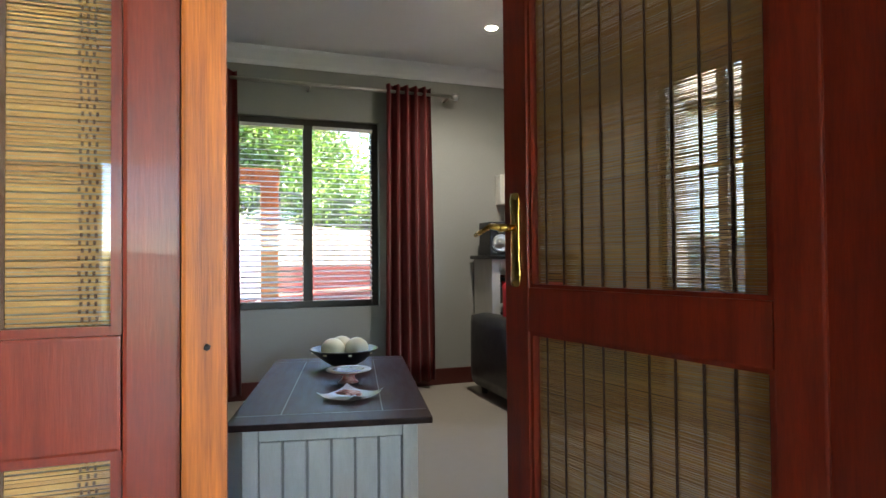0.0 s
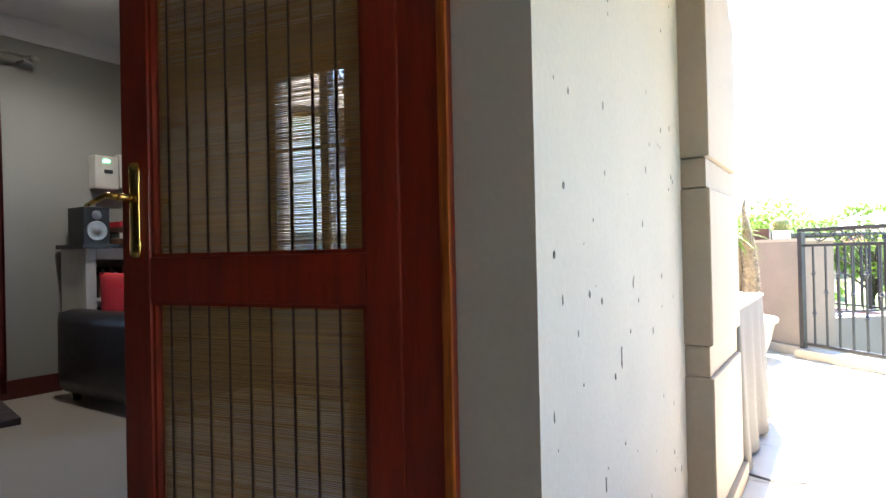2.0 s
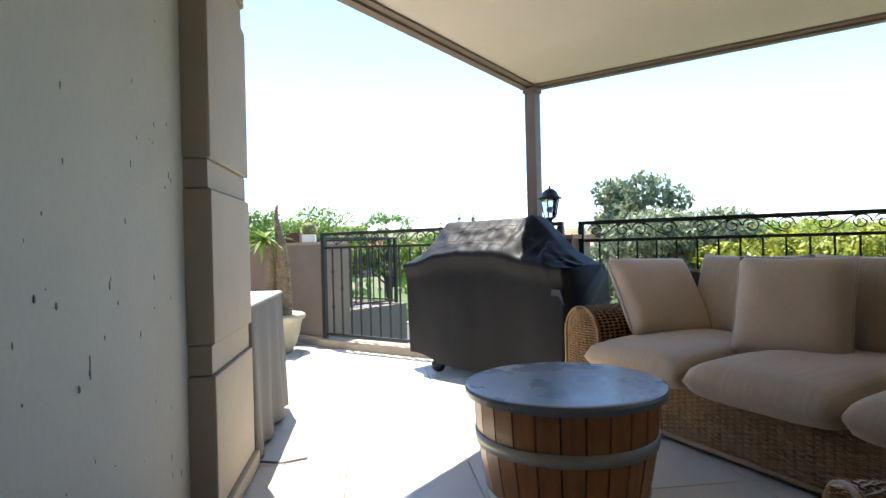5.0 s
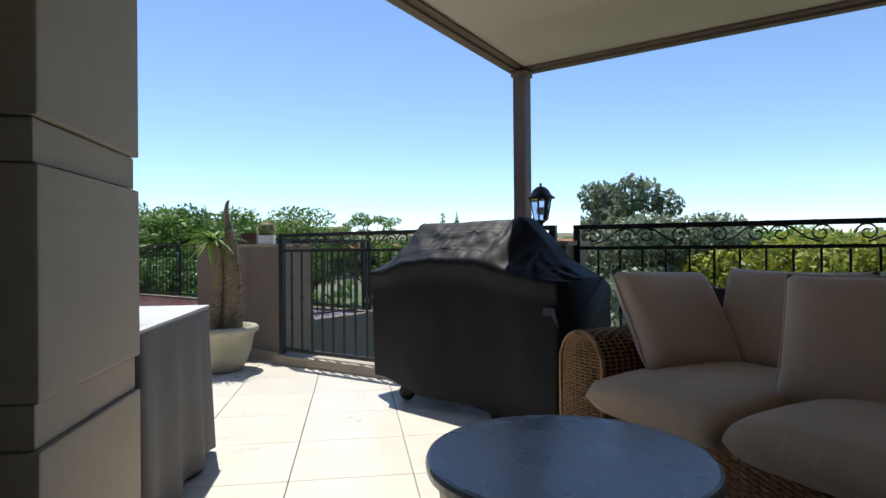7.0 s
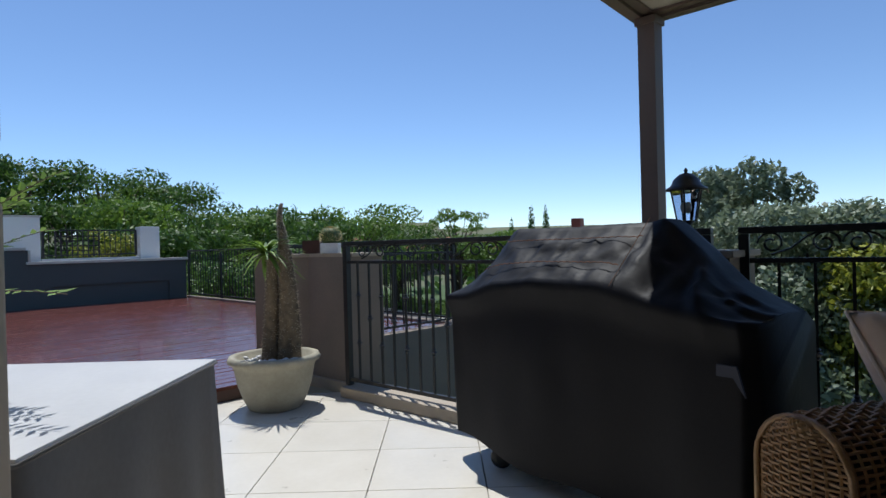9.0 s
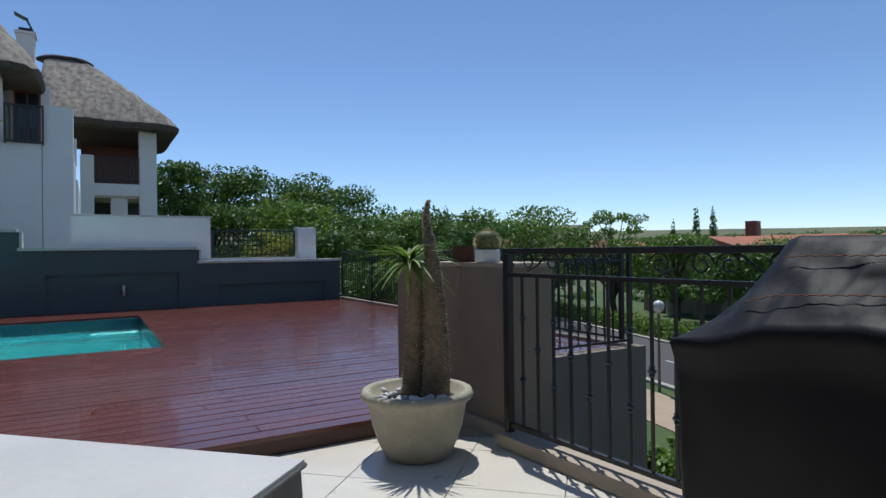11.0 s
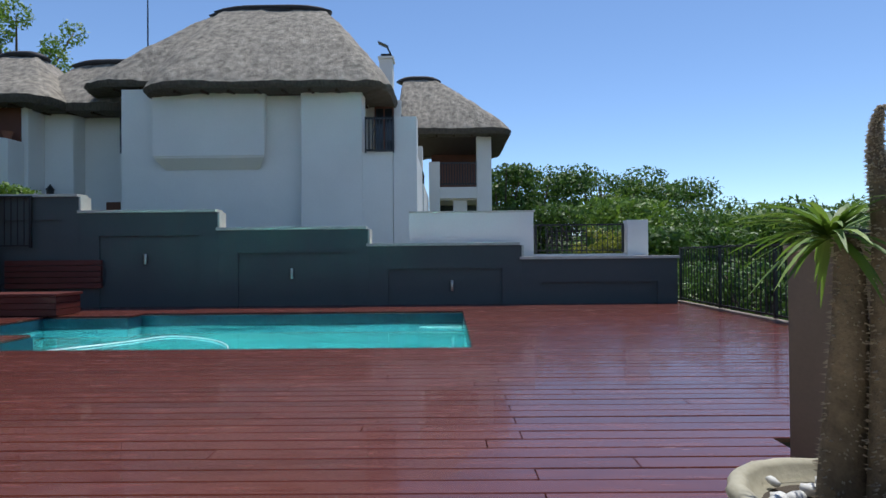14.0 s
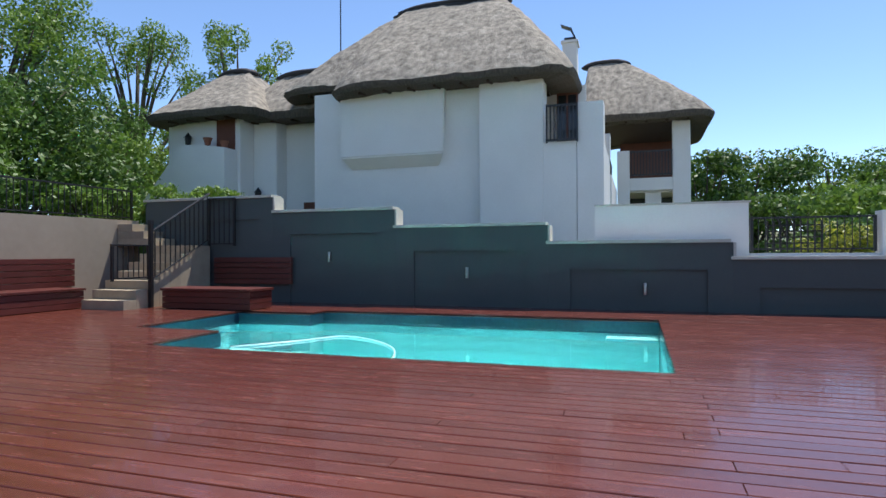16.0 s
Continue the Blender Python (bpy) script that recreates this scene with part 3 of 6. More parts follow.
# chest used as a coffee table
tb = thing("chest_table", "white-painted plank chest table with a dark walnut top", "coffee table", pose(-0.11, 1.425, FLOOR_IN, 0, 0, 79))
TW, TL, TH = 0.66, 1.29, 0.348
part("tabletop", box(B(), (-TW / 2, -TL / 2, TH - 0.022), (TW / 2, TL / 2, TH), bevel=0.005), M["darktop"], tb, "dark walnut top")
for s in (-0.17, 0.17):
    part("top_seam", box(B(), (s - 0.002, -TL / 2 + 0.11, TH - 0.002), (s + 0.002, TL / 2 - 0.11, TH + 0.0006)), M["groove"], tb)
for s in (-TL / 2 + 0.11, TL / 2 - 0.11):
    part("top_seam", box(B(), (-TW / 2 + 0.01, s - 0.002, TH - 0.002), (TW / 2 - 0.01, s + 0.002, TH + 0.0006)), M["groove"], tb)
part("body", box(B(), (-0.27, -0.58, 0.02), (0.27, 0.58, TH - 0.023)), M["groove"], tb, "white plank body")
for sx in (-1, 1):
    for sy in (-1, 1):
        part("corner_post", box(B(), (sx * 0.285, sy * 0.598, 0.0), (sx * 0.235, sy * 0.548, TH - 0.023), bevel=0.004), M["whitewood"], tb)
for sy in (-1, 1):
    part("apron", box(B(), (-0.234, sy * 0.592, TH - 0.07), (0.234, sy * 0.565, TH - 0.024), bevel=0.003), M["whitewood"], tb)
    for i in range(6):
        x = -0.232 + i * 0.078
        part("plank", box(B(), (x, sy * 0.589, 0.03), (x + 0.069, sy * 0.565, TH - 0.074), bevel=0.004), M["whitewood"], tb)
for sx in (-1, 1):
    part("apron", box(B(), (sx * 0.280, -0.546, TH - 0.07), (sx * 0.255, 0.546, TH - 0.024), bevel=0.003), M["whitewood"], tb)
    for i in range(13):
        y = -0.545 + i * 0.0842
        part("plank", box(B(), (sx * 0.277, y, 0.03), (sx * 0.255, y + 0.076, TH - 0.074), bevel=0.004), M["whitewood"], tb)
TT = FLOOR_IN + TH
bowl = thing("fruit_bowl", "black wooden bowl holding ivory balls on the chest table", "bowl", pose(-0.47, 1.52, TT))
part("bowl", lathe(B(), [(0.05, 0), (0.06, 0.006), (0.10, 0.03), (0.165, 0.085), (0.168, 0.088), (0.158, 0.088), (0.095, 0.038), (0.05, 0.015), (0.01, 0.012)], 32), M["black"], bowl, "", True)
for i in range(8):
    a = i / 8 * 6.28
    part("inlay", box(B(), (0.152, -0.008, 0.069), (0.157, 0.008, 0.077), pose(0, 0, 0, 0, 0, math.degrees(a))), M["ivory"], bowl)
for x, y in ((0.0, -0.055), (0.01, 0.06), (-0.075, 0.0)):
    part("ivory_ball", ball(B(), (x, y, 0.085), 0.058, 3, (1, 1, 0.95)), M["ivory"], thing("decor_ball", "ivory ceramic ball in the black bowl", "ornament", pose(-0.47, 1.52, TT)), "", True)
dish = thing("candle_dish", "blue-glazed dish on a red foot", "dish", pose(-0.08, 1.47, TT))
part("foot", lathe(B(), [(0.045, 0), (0.03, 0.012), (0.024, 0.03), (0.05, 0.042)], 20), M["redfoil"], dish, "", True)
part("plate", lathe(B(), [(0.03, 0.042), (0.095, 0.052), (0.097, 0.055), (0.03, 0.048)], 28), M["whitecer"], dish, "white rim", True)
part("glaze", lathe(B(), [(0.002, 0.0535), (0.066, 0.0545), (0.068, 0.0565), (0.002, 0.0555)], 28), M["blue"], dish, "cobalt blue glaze")
pl = thing("square_plate", "white square plate with red-wrapped sweets", "plate", pose(0.22, 1.42, TT, 0, 0, 40))
bm = B()
g = []
for j in range(9):
    row = []
    for i in range(9):
        u, v = i / 4 - 1, j / 4 - 1
        row.append(bm.verts.new((u * 0.09, v * 0.09, 0.004 + 0.02 * (abs(u) ** 3 * abs(v) ** 3) + 0.008 * max(abs(u), abs(v)) ** 3)))
    g.append(row)
for a, b in zip(g, g[1:]):
    for i in range(8):
        bm.faces.new((a[i], a[i + 1], b[i + 1], b[i]))
bmesh.ops.solidify(bm, geom=bm.faces[:], thickness=0.004)
part("dish", bm, M["whitecer"], pl, "", True)
for i in range(5):
    sw = thing("wrapped_sweet", "red and white wrapped sweet on the plate", "sweet", pose(0.22, 1.42, TT + 0.008, 0, 0, 40) @ pose(-0.03 + 0.018 * i, 0.012 * (i % 3) - 0.01, 0.009 + 0.006 * (i % 2), 0, 8 * (i % 3), 31 * i))
    part("wrapper", box(box(B(), (-0.022, -0.009, -0.005), (0.022, 0.009, 0.006), bevel=0.003), (-0.034, -0.007, -0.001), (0.034, 0.007, 0.001)), M["redfoil"], sw)

# cabinet, speaker, boxes, indoor sofa
cb = thing("bookcase", "white-painted low bookcase with a black top and dark books", "cabinet", pose(-1.455, 2.62, FLOOR_IN))
part("top", box(B(), (0, -0.03, 0.87), (0.34, 0.72, 0.895), bevel=0.004), M["black"], cb, "black top")
for a, b in (((0, 0, 0), (0.31, 0.06, 0.87)), ((0, 0.30, 0), (0.31, 0.36, 0.87)), ((0, 0.64, 0), (0.31, 0.70, 0.87)), ((0, 0.06, 0.80), (0.31, 0.30, 0.87)), ((0, 0.36, 0.80), (0.31, 0.64, 0.87)), ((0, 0.06, 0), (0.31, 0.64, 0.08))):
    part("frame", box(B(), (a[0], a[1] + 0.0005, a[2]), (b[0], b[1] - 0.0005, b[2] - 0.0005), bevel=0.003), M["whitewood"], cb)
part("back", box(B(), (0, 0.061, 0.081), (0.02, 0.639, 0.799)), M["whitewood"], cb)
for y0, y1 in ((0.061, 0.299), (0.361, 0.639)):
    for z in (0.30, 0.55):
        part("shelf", box(B(), (0.021, y0, z), (0.29, y1, z + 0.018)), M["whitewood"], cb)
rr = random.Random(8)
for z in (0.081, 0.319, 0.569):
    for y0, y1 in ((0.07, 0.29), (0.37, 0.63)):
        y = y0
        while y < y1 - 0.03:
            w = rr.uniform(0.015, 0.035)
            bk = thing("book", "dark upright book on the white bookcase shelf", "book", pose(-1.455, 2.62, FLOOR_IN), "books in the bookcase")
            part("cover", box(B(), (0.06, y, z + 0.0005), (0.26, y + w - 0.002, z + rr.uniform(0.13, 0.2)), bevel=0.002), M[rr.choice(("black", "thread", "rustpot", "whitewood", "dark", "black"))], bk)
            y += w
sp = thing("bookshelf_speaker", "black bookshelf speaker with a silver cone on the cabinet", "speaker", pose(-1.38, 2.63, FLOOR_IN + 0.896))
part("cabinet_box", box(B(), (0, 0, 0), (0.19, 0.155, 0.225), bevel=0.006), M["black"], sp)
part("woofer", lathe(B(), [(0.062, 0), (0.058, 0.006), (0.05, 0.003), (0.02, -0.008 + 0.012), (0.016, 0.009), (0.002, 0.012)], 28, pose(0.191, 0.0775, 0.08, 90, 0, 90)), M["steel"], sp, "silver cone", True)
part("tweeter", lathe(B(), [(0.03, 0), (0.026, 0.004), (0.012, 0.003), (0.002, 0.008)], 20, pose(0.191, 0.0775, 0.175, 90, 0, 90)), M["steel"], sp, "", True)
rd = thing("stacked_media", "red and white boxes stacked on the cabinet", "box", pose(-1.33, 2.83, FLOOR_IN + 0.896))
for i, k in enumerate(("thread", "whitewood", "rustpot", "redcloth")):
    part("media_box", box(B(), (0, 0.01 * (i % 2), i * 0.036), (0.15, 0.20, i * 0.036 + 0.034), bevel=0.003), M[k], rd)
ib = thing("wall_box", "white wall-mounted power box with a green display", "power box", pose(-1.478, 2.80, 1.38))
part("case", box(B(), (0, 0, 0), (0.09, 0.15, 0.215), bevel=0.012), M["whitewood"], ib)
part("display", box(B(), (0.0905, 0.05, 0.17), (0.092, 0.09, 0.19)), M["green"], ib, "lit green display")
part("dial", box(B(), (0.0905, 0.055, 0.10), (0.094, 0.11, 0.125), bevel=0.001), M["black"], ib)
ib2 = thing("wall_box", "pale wall-mounted switch box", "switch box", pose(-1.478, 2.97, 1.40))
part("case", box(B(), (0, 0, 0), (0.06, 0.12, 0.22), bevel=0.008), M["whitewood"], ib2)
isf = thing("armchair", "black leather armchair with rounded arms", "armchair", pose(-1.2, 2.47, FLOOR_IN))
for i in range(2):
    for j in range(2):
        part("leg", lathe(B(), [(0.02, 0), (0.025, 0.05)], 10, pose(0.08 + 0.8 * i, 0.08 + 0.7 * j, 0)), M["dark"], isf)
part("base", box(B(), (0.02, 0.02, 0.05), (0.95, 0.86, 0.28), bevel=0.04), M["leather"], isf, "", True)
part("arm", box(B(), (0.0, 0.0, 0.06), (0.95, 0.18, 0.52), bevel=0.07), M["leather"], isf, "", True)
part("arm", box(B(), (0.0, 0.72, 0.06), (0.95, 0.90, 0.52), bevel=0.07), M["leather"], isf, "", True)
part("backrest", box(B(), (0.72, 0.10, 0.2), (0.95, 0.80, 0.62), bevel=0.08), M["leather"], isf, "", True)
part("seat", box(B(), (0.05, 0.19, 0.26), (0.74, 0.71, 0.40), bevel=0.05), M["leather"], isf, "", True)


def cushion_bm(w, h, t, seg=14, pinch=0.5):
    """A soft square cushion lying flat, its middle at the origin."""
    bm = B()
    top, bot = [], []
    for j in range(seg + 1):
        rt, rb = [], []
        for i in range(seg + 1):
            u, v = 2 * i / seg - 1, 2 * j / seg - 1
            k = (max(0, 1 - u ** 4) * max(0, 1 - v ** 4)) ** pinch
            ins = 1 - 0.05 * (1 - abs(u) ** 2) * abs(v) ** 3
            ins2 = 1 - 0.05 * (1 - abs(v) ** 2) * abs(u) ** 3
            wr = 0.006 * noise.noise(Vector((u * 2.2 + w, v * 2.2, h * 5)))
            rt.append(bm.verts.new((u * w / 2 * ins2, v * h / 2 * ins, t / 2 * k + wr)))
            rb.append(rt[-1] if k == 0 else bm.verts.new((u * w / 2 * ins2, v * h / 2 * ins, -t / 2 * k + wr)))
        top.append(rt)
        bot.append(rb)
    for j in range(seg):
        for i in range(seg):
            bm.faces.new((top[j][i], top[j][i + 1], top[j + 1][i + 1], top[j + 1][i]))
            q = (bot[j][i], bot[j + 1][i], bot[j + 1][i + 1], bot[j][i + 1])
            if len(set(q)) == 4:
                bm.faces.new(q)
    return bm


rc = thing("scatter_cushion", "bright red scatter cushion on the black armchair", "cushion", pose(-0.75, 2.72, 0.66, 72, 0, 60))
part("cover", cushion_bm(0.4, 0.4, 0.13), M["redcloth"], rc, "", True)

# ---- terrace ----
GX, GY = 2.28, 6.60                   # foot of the gate post
R0 = Vector((4.205, 5.00, 0))          # start of the long railing
RD = Vector((0.835, -0.55, 0)).normalized()
R1 = R0 + RD * 3.4
terr = [(WX - 0.2, -4.0), (9.0, -4.0), (9.0, 1.2), (R1.x + 0.1, R1.y + 0.1), (R0.x + 0.25, R0.y + 0.35), (GX + 0.12, GY + 0.12), (1.5, 6.66), (-1.6, 3.55)]
struct("terrace_slab", prism(B(), terr, -0.35, -0.012), M["grout"], "concrete terrace slab with grout")
struct("terrace_support", prism(B(), [(-1.6, -4), (8.9, -4), (8.9, 1.1), (R1.x, R1.y), (R0.x + 0.15, R0.y + 0.25), (2.2, 6.6), (1.4, 6.5), (-1.6, 3.5)], -3.6, -0.36), M["plaster_low"], "taupe plastered lower storey under the terrace")


def rail_panel(name, label, p0, p1, zb, zt, pitch=0.105, knots=True, scrolls=True, posts=(True, True), grp="", frieze=0.13):
    """An iron railing from p0 to p1 between heights zb and zt, with a frieze of scrolls under its top rail."""
    p0, p1 = Vector(p0), Vector(p1)
    L = (p1 - p0).length
    ang = math.degrees(math.atan2(p1.y - p0.y, p1.x - p0.x))
    r = thing(name, label, "railing", pose(p0.x, p0.y, zb, 0, 0, ang), grp)
    H = zt - zb
    part("top_rail", box(B(), (-0.02, -0.02, H - 0.028), (L + 0.02, 0.02, H), bevel=0.004), M["iron"], r)
    low = 0.03
    part("bottom_rail", box(B(), (0.021, -0.012, low), (L - 0.021, 0.012, low + 0.022)), M["iron"], r)
    mid = H - frieze - 0.02 if scrolls else H - 0.029
    if scrolls:
        part("frieze_rail", box(B(), (0.021, -0.012, mid), (L - 0.021, 0.012, mid + 0.02)), M["iron"], r)
    for k, x in zip(posts, (0.0, L)):
        if k:
            part("post", box(B(), (x - 0.02, -0.02, 0), (x + 0.02, 0.02, H - 0.029), bevel=0.002), M["iron"], r)
    n = int(L / pitch)
    proto = mesh_of("baluster", box(B(), (-0.006, -0.006, low + 0.023), (0.006, 0.006, mid - 0.001)), M["iron"])
    kn = None
    if knots:
        kn = mesh_of("knot", lathe(B(), [(0.007, -0.026), (0.014, -0.018), (0.010, -0.012), (0.021, 0.0), (0.010, 0.012), (0.014, 0.018), (0.007, 0.026)], 8), M["iron"])
    for i in range(1, n):
        x = L * i / n
        b = new("baluster", proto)
        b.parent = r
        b.matrix_basis = pose(x, 0, 0)
        if knots:
            zs = ((0.30, 0.62) if i % 2 else (0.47,))
            for zz in zs:
                if zz < mid - 0.05:
                    q = new("knot", kn)
                    q.parent = b
                    q.matrix_basis = pose(0, 0, zz)
    if scrolls:
        cz = mid + 0.02 + frieze * 0.46
        rr = frieze * 0.40

        def spiral(cx, s, start=0.0):
            pts = []
            for k in range(19):
                a = k / 18 * 2 * math.pi * 1.35
                q = rr * (1 - 0.72 * k / 18)
                pts.append((cx + s * q * math.cos(a + start), 0, cz - q * math.sin(a + start) * 0.95))
            return pts
        step = 0.62
        m = max(1, int(L / step))
        for i in range(m):
            c = L * (i + 0.5) / m
            bm = B()
            for s in (-1, 1):
                tube(bm, spiral(c + s * 0.055, s, math.pi)[::-1], 0.005, 5)
                tube(bm, spiral(c + s * 0.24, -s, math.pi)[::-1], 0.005, 5)
                tube(bm, [(c + s * 0.055, 0, cz + rr), (c + s * 0.11, 0, cz + rr * 0.55), (c + s * 0.17, 0, cz - rr * 0.4), (c + s * 0.24, 0, cz - rr * 0.9)], 0.005, 5)
            part("scroll", bm, M["iron"], r)
    return r


PM = 1.06
end1 = Vector((4.06, 5.02, 0))
rail_panel("railing", "black wrought-iron railing with scrolls and knotted bars on the terrace kerb", (GX, GY, 0), end1, 0.075, PM, 0.112)
rail_panel("railing", "long black wrought-iron railing with scrolls behind the wicker sofa", R0, R1, 0.075, PM, 0.125, True)
d1 = (end1 - Vector((GX, GY, 0)))
a1 = math.degrees(math.atan2(d1.y, d1.x))
struct("kerb", box(B(), (-0.02, -0.07, 0.002), (d1.length, 0.10, 0.072), pose(GX, GY, 0, 0, 0, a1), bevel=0.006), M["quoin"], "sand-coloured kerb under the terrace railing")
a2 = math.degrees(math.atan2(RD.y, RD.x))
struct("kerb", box(B(), (-0.02, -0.07, 0.002), (3.4, 0.10, 0.072), pose(R0.x, R0.y, 0, 0, 0, a2), bevel=0.006), M["quoin"], "sand-coloured kerb under the long railing")
rail_panel("railing", "black iron railing along the open side of the terrace", (R1.x + 0.05, R1.y - 0.08, 0), (8.75, -0.3, 0), 0.02, PM, 0.13, False, False)

pier = [(2.30, 6.64), (1.93, 6.98), (1.50, 7.06), (1.53, 7.36), (2.05, 7.28), (2.50, 6.86)]
struct("pier", prism(B(), pier, 0.0, 0.955), M["plaster_low"], "taupe plastered planter pier beside the railing")
struct("pier_coping", prism(B(), [(x + (0.012 if x > 1.9 else -0.01), y - 0.015 if y < 7.1 else y + 0.012) for x, y in pier], 0.956, 0.98), M["quoin"], "sand-coloured pier top")
struct("pier_base", prism(B(), [(2.295, 6.60), (1.90, 6.955), (1.48, 7.03), (1.49, 7.059), (1.925, 6.979), (2.295, 6.642)], 0.001, 0.075), M["quoin"], "sand-coloured plinth of the pier")
lp = thing("lantern_pier", "taupe plastered pier carrying a lantern at the railing corner", "pier", pose(4.10, 5.08, 0, 0, 0, 45))
tagged(lp, kind="structure")
part("shaft", box(B(), (-0.12, -0.12, 0.0), (0.18, 0.16, 0.935)), M["plaster_low"], lp)
part("pier_cap", box(B(), (-0.14, -0.14, 0.936), (0.20, 0.18, 0.965), bevel=0.006), M["quoin"], lp)

# the lantern
ln = thing("garden_lantern", "black six-sided post lantern standing on the corner pier", "lantern", pose(4.015, 5.115, 0.965))
part("foot", lathe(B(), [(0.045, 0), (0.045, 0.01), (0.02, 0.03), (0.014, 0.06), (0.022, 0.075), (0.014, 0.09), (0.014, 0.11), (0.04, 0.13)], 16), M["black"], ln, "", True)
part("lantern_glass", lathe(B(), [(0.040, 0.132), (0.064, 0.262)], 6), M["glass"], ln, "clear glass body")
for i in range(6):
    a = i / 6 * 2 * math.pi
    part("rib", tube(B(), [(0.043 * math.cos(a), 0.043 * math.sin(a), 0.13), (0.068 * math.cos(a), 0.068 * math.sin(a), 0.265)], 0.004, 4), M["black"], ln)
part("bulb", ball(B(), (0, 0, 0.19), 0.018, 2, (1, 1, 1.5)), M["opal"], ln, "", True)
part("roof_cap", lathe(B(), [(0.088, 0.264), (0.088, 0.272), (0.066, 0.285), (0.052, 0.315), (0.028, 0.335), (0.006, 0.342), (0.009, 0.352), (0.004, 0.362)], 12), M["black"], ln, "domed cap", True)

# pergola
pg = thing("pergola_post", "taupe square steel pergola post", "post", pose(4.02, 5.53, 0, 0, 0, 45))
tagged(pg, kind="structure")
part("shaft", box(B(), (-0.045, -0.045, -3.6), (0.045, 0.045, 2.14), bevel=0.004), M["pergola"], pg)
part("bracket", box(B(), (-0.055, -0.055, 2.10), (0.055, 0.055, 2.138), bevel=0.004), M["pergola"], pg)
C0 = Vector((4.02, 5.57, 0))
pan = [(C0.x, C0.y), (WX + 0.01, C0.y - (C0.x - WX - 0.01) * 1.2), (WX + 0.01, -4.0), (9.2, -4.0), (9.2, C0.y - (9.2 - C0.x) * 0.95)]
struct("pergola_ceiling", prism(B(), pan, 2.17, 2.23), M["awning"], "cream pergola ceiling panel")
for k, (a, b) in enumerate(((pan[0], pan[1]), (pan[0], pan[4]))):
    L = math.hypot(b[0] - a[0], b[1] - a[1])
    an = math.degrees(math.atan2(b[1] - a[1], b[0] - a[0]))
    s = 1 if k == 0 else -1
    bm = B()
    box(bm, (0.0, -0.06 if s > 0 else 0.0, 2.14), (L, 0.0 if s > 0 else 0.06, 2.235), pose(a[0], a[1], 0, 0, 0, an))
    box(bm, (0.0, 0.001 if s > 0 else -0.05, 2.155), (L, 0.05 if s > 0 else -0.001, 2.169), pose(a[0], a[1], 0, 0, 0, an))
    struct("pergola_beam", bm, M["pergola"], "taupe pergola edge beam")

# barrel table
bt = thing("barrel_table", "half wine barrel table with a round grey top and galvanised hoops", "coffee table", pose(3.375, 2.94, 0))


def barrel_r(z):
    return 0.262 + 0.055 * math.sin(min(1, z / 0.40) * math.pi * 0.5)


N = 26
rr = random.Random(2)
for i in range(N):
    a0, a1_ = 2 * math.pi * (i + 0.04) / N, 2 * math.pi * (i + 0.96) / N
    bm = B()
    rings = []
    off = rr.uniform(0, 0.002)
    for k in range(6):
        z = 0.384 * k / 5
        r = barrel_r(z) + off
        rings.append([bm.verts.new(((r - d) * math.cos(a), (r - d) * math.sin(a), z)) for a, d in ((a0, 0), (a1_, 0), (a1_, 0.02), (a0, 0.02))])
    for p, q in zip(rings, rings[1:]):
        for j in range(4):
            bm.faces.new((p[j], p[(j + 1) % 4], q[(j + 1) % 4], q[j]))
    bm.faces.new(rings[0][::-1])
    bm.faces.new(rings[-1])
    part("stave", bm, M["barrel"], bt)
for z0, z1 in ((0.03, 0.07), (0.225, 0.268)):
    part("hoop", lathe(B(), [(barrel_r(z0) + 0.001, z0), (barrel_r(z0) + 0.006, z0), (barrel_r(z1) + 0.006, z1), (barrel_r(z1) + 0.001, z1)], 48, None, None, False), M["hoop"], bt, "galvanised steel hoop", True)
part("inner_lining", lathe(B(), [(0.235, 0.004), (0.28, 0.383)], 32), M["dark"], bt)
part("tabletop", lathe(B(), [(0.330, 0.386), (0.345, 0.390), (0.347, 0.408), (0.343, 0.418), (0.335, 0.421), (0.01, 0.421)], 64), M["btop"], bt, "sealed grey-blue round top", False)


def weave(fn, nu, nv, r=0.0045, amp=0.005, name="weave"):
    """A woven sheet over the surface fn(u, v): horizontal strands that go in and out of upright ones."""
    vs, fs = [], []

    def strand(pts):
        k0 = len(vs)
        for i, p in enumerate(pts):
            d = (pts[min(i + 1, len(pts) - 1)] - pts[max(i - 1, 0)]).normalized()
            up = Vector((0, 0, 1)) if abs(d.z) < 0.8 else Vector((0.6, 0.8, 0))
            s = d.cross(up).normalized()
            u = s.cross(d)
            for a in (0.785, 2.356, 3.927, 5.498):
                vs.append(tuple(p + (s * math.cos(a) + u * math.sin(a)) * r))
        for i in range(len(pts) - 1):
            for k in range(4):
                a, b = k0 + i * 4 + k, k0 + i * 4 + (k + 1) % 4
                fs.append((a, b, b + 4, a + 4))
    for j in range(nv):
        v = (j + 0.5) / nv
        pts = []
        for i in range(nu * 2 + 1):
            u = i / (nu * 2)
            p, n = fn(u, v)
            s = math.cos(math.pi * i) if i % 2 == 0 else 0
            s = (1 if (i // 2 + j) % 2 else -1) * (1 if i % 2 == 0 else 0)
            pts.append(p + n * amp * s)
        strand(pts)
    for i in range(nu + 1):
        u = i / nu
        pts = []
        for j in range(nv // 2 + 1):
            p, n = fn(u, min(1, j * 2 / nv))
            pts.append(p)
        strand(pts)
    me = bpy.data.meshes.new(name)
    me.from_pydata(vs, [], fs)
    me.materials.append(M["wicker"])
    return me


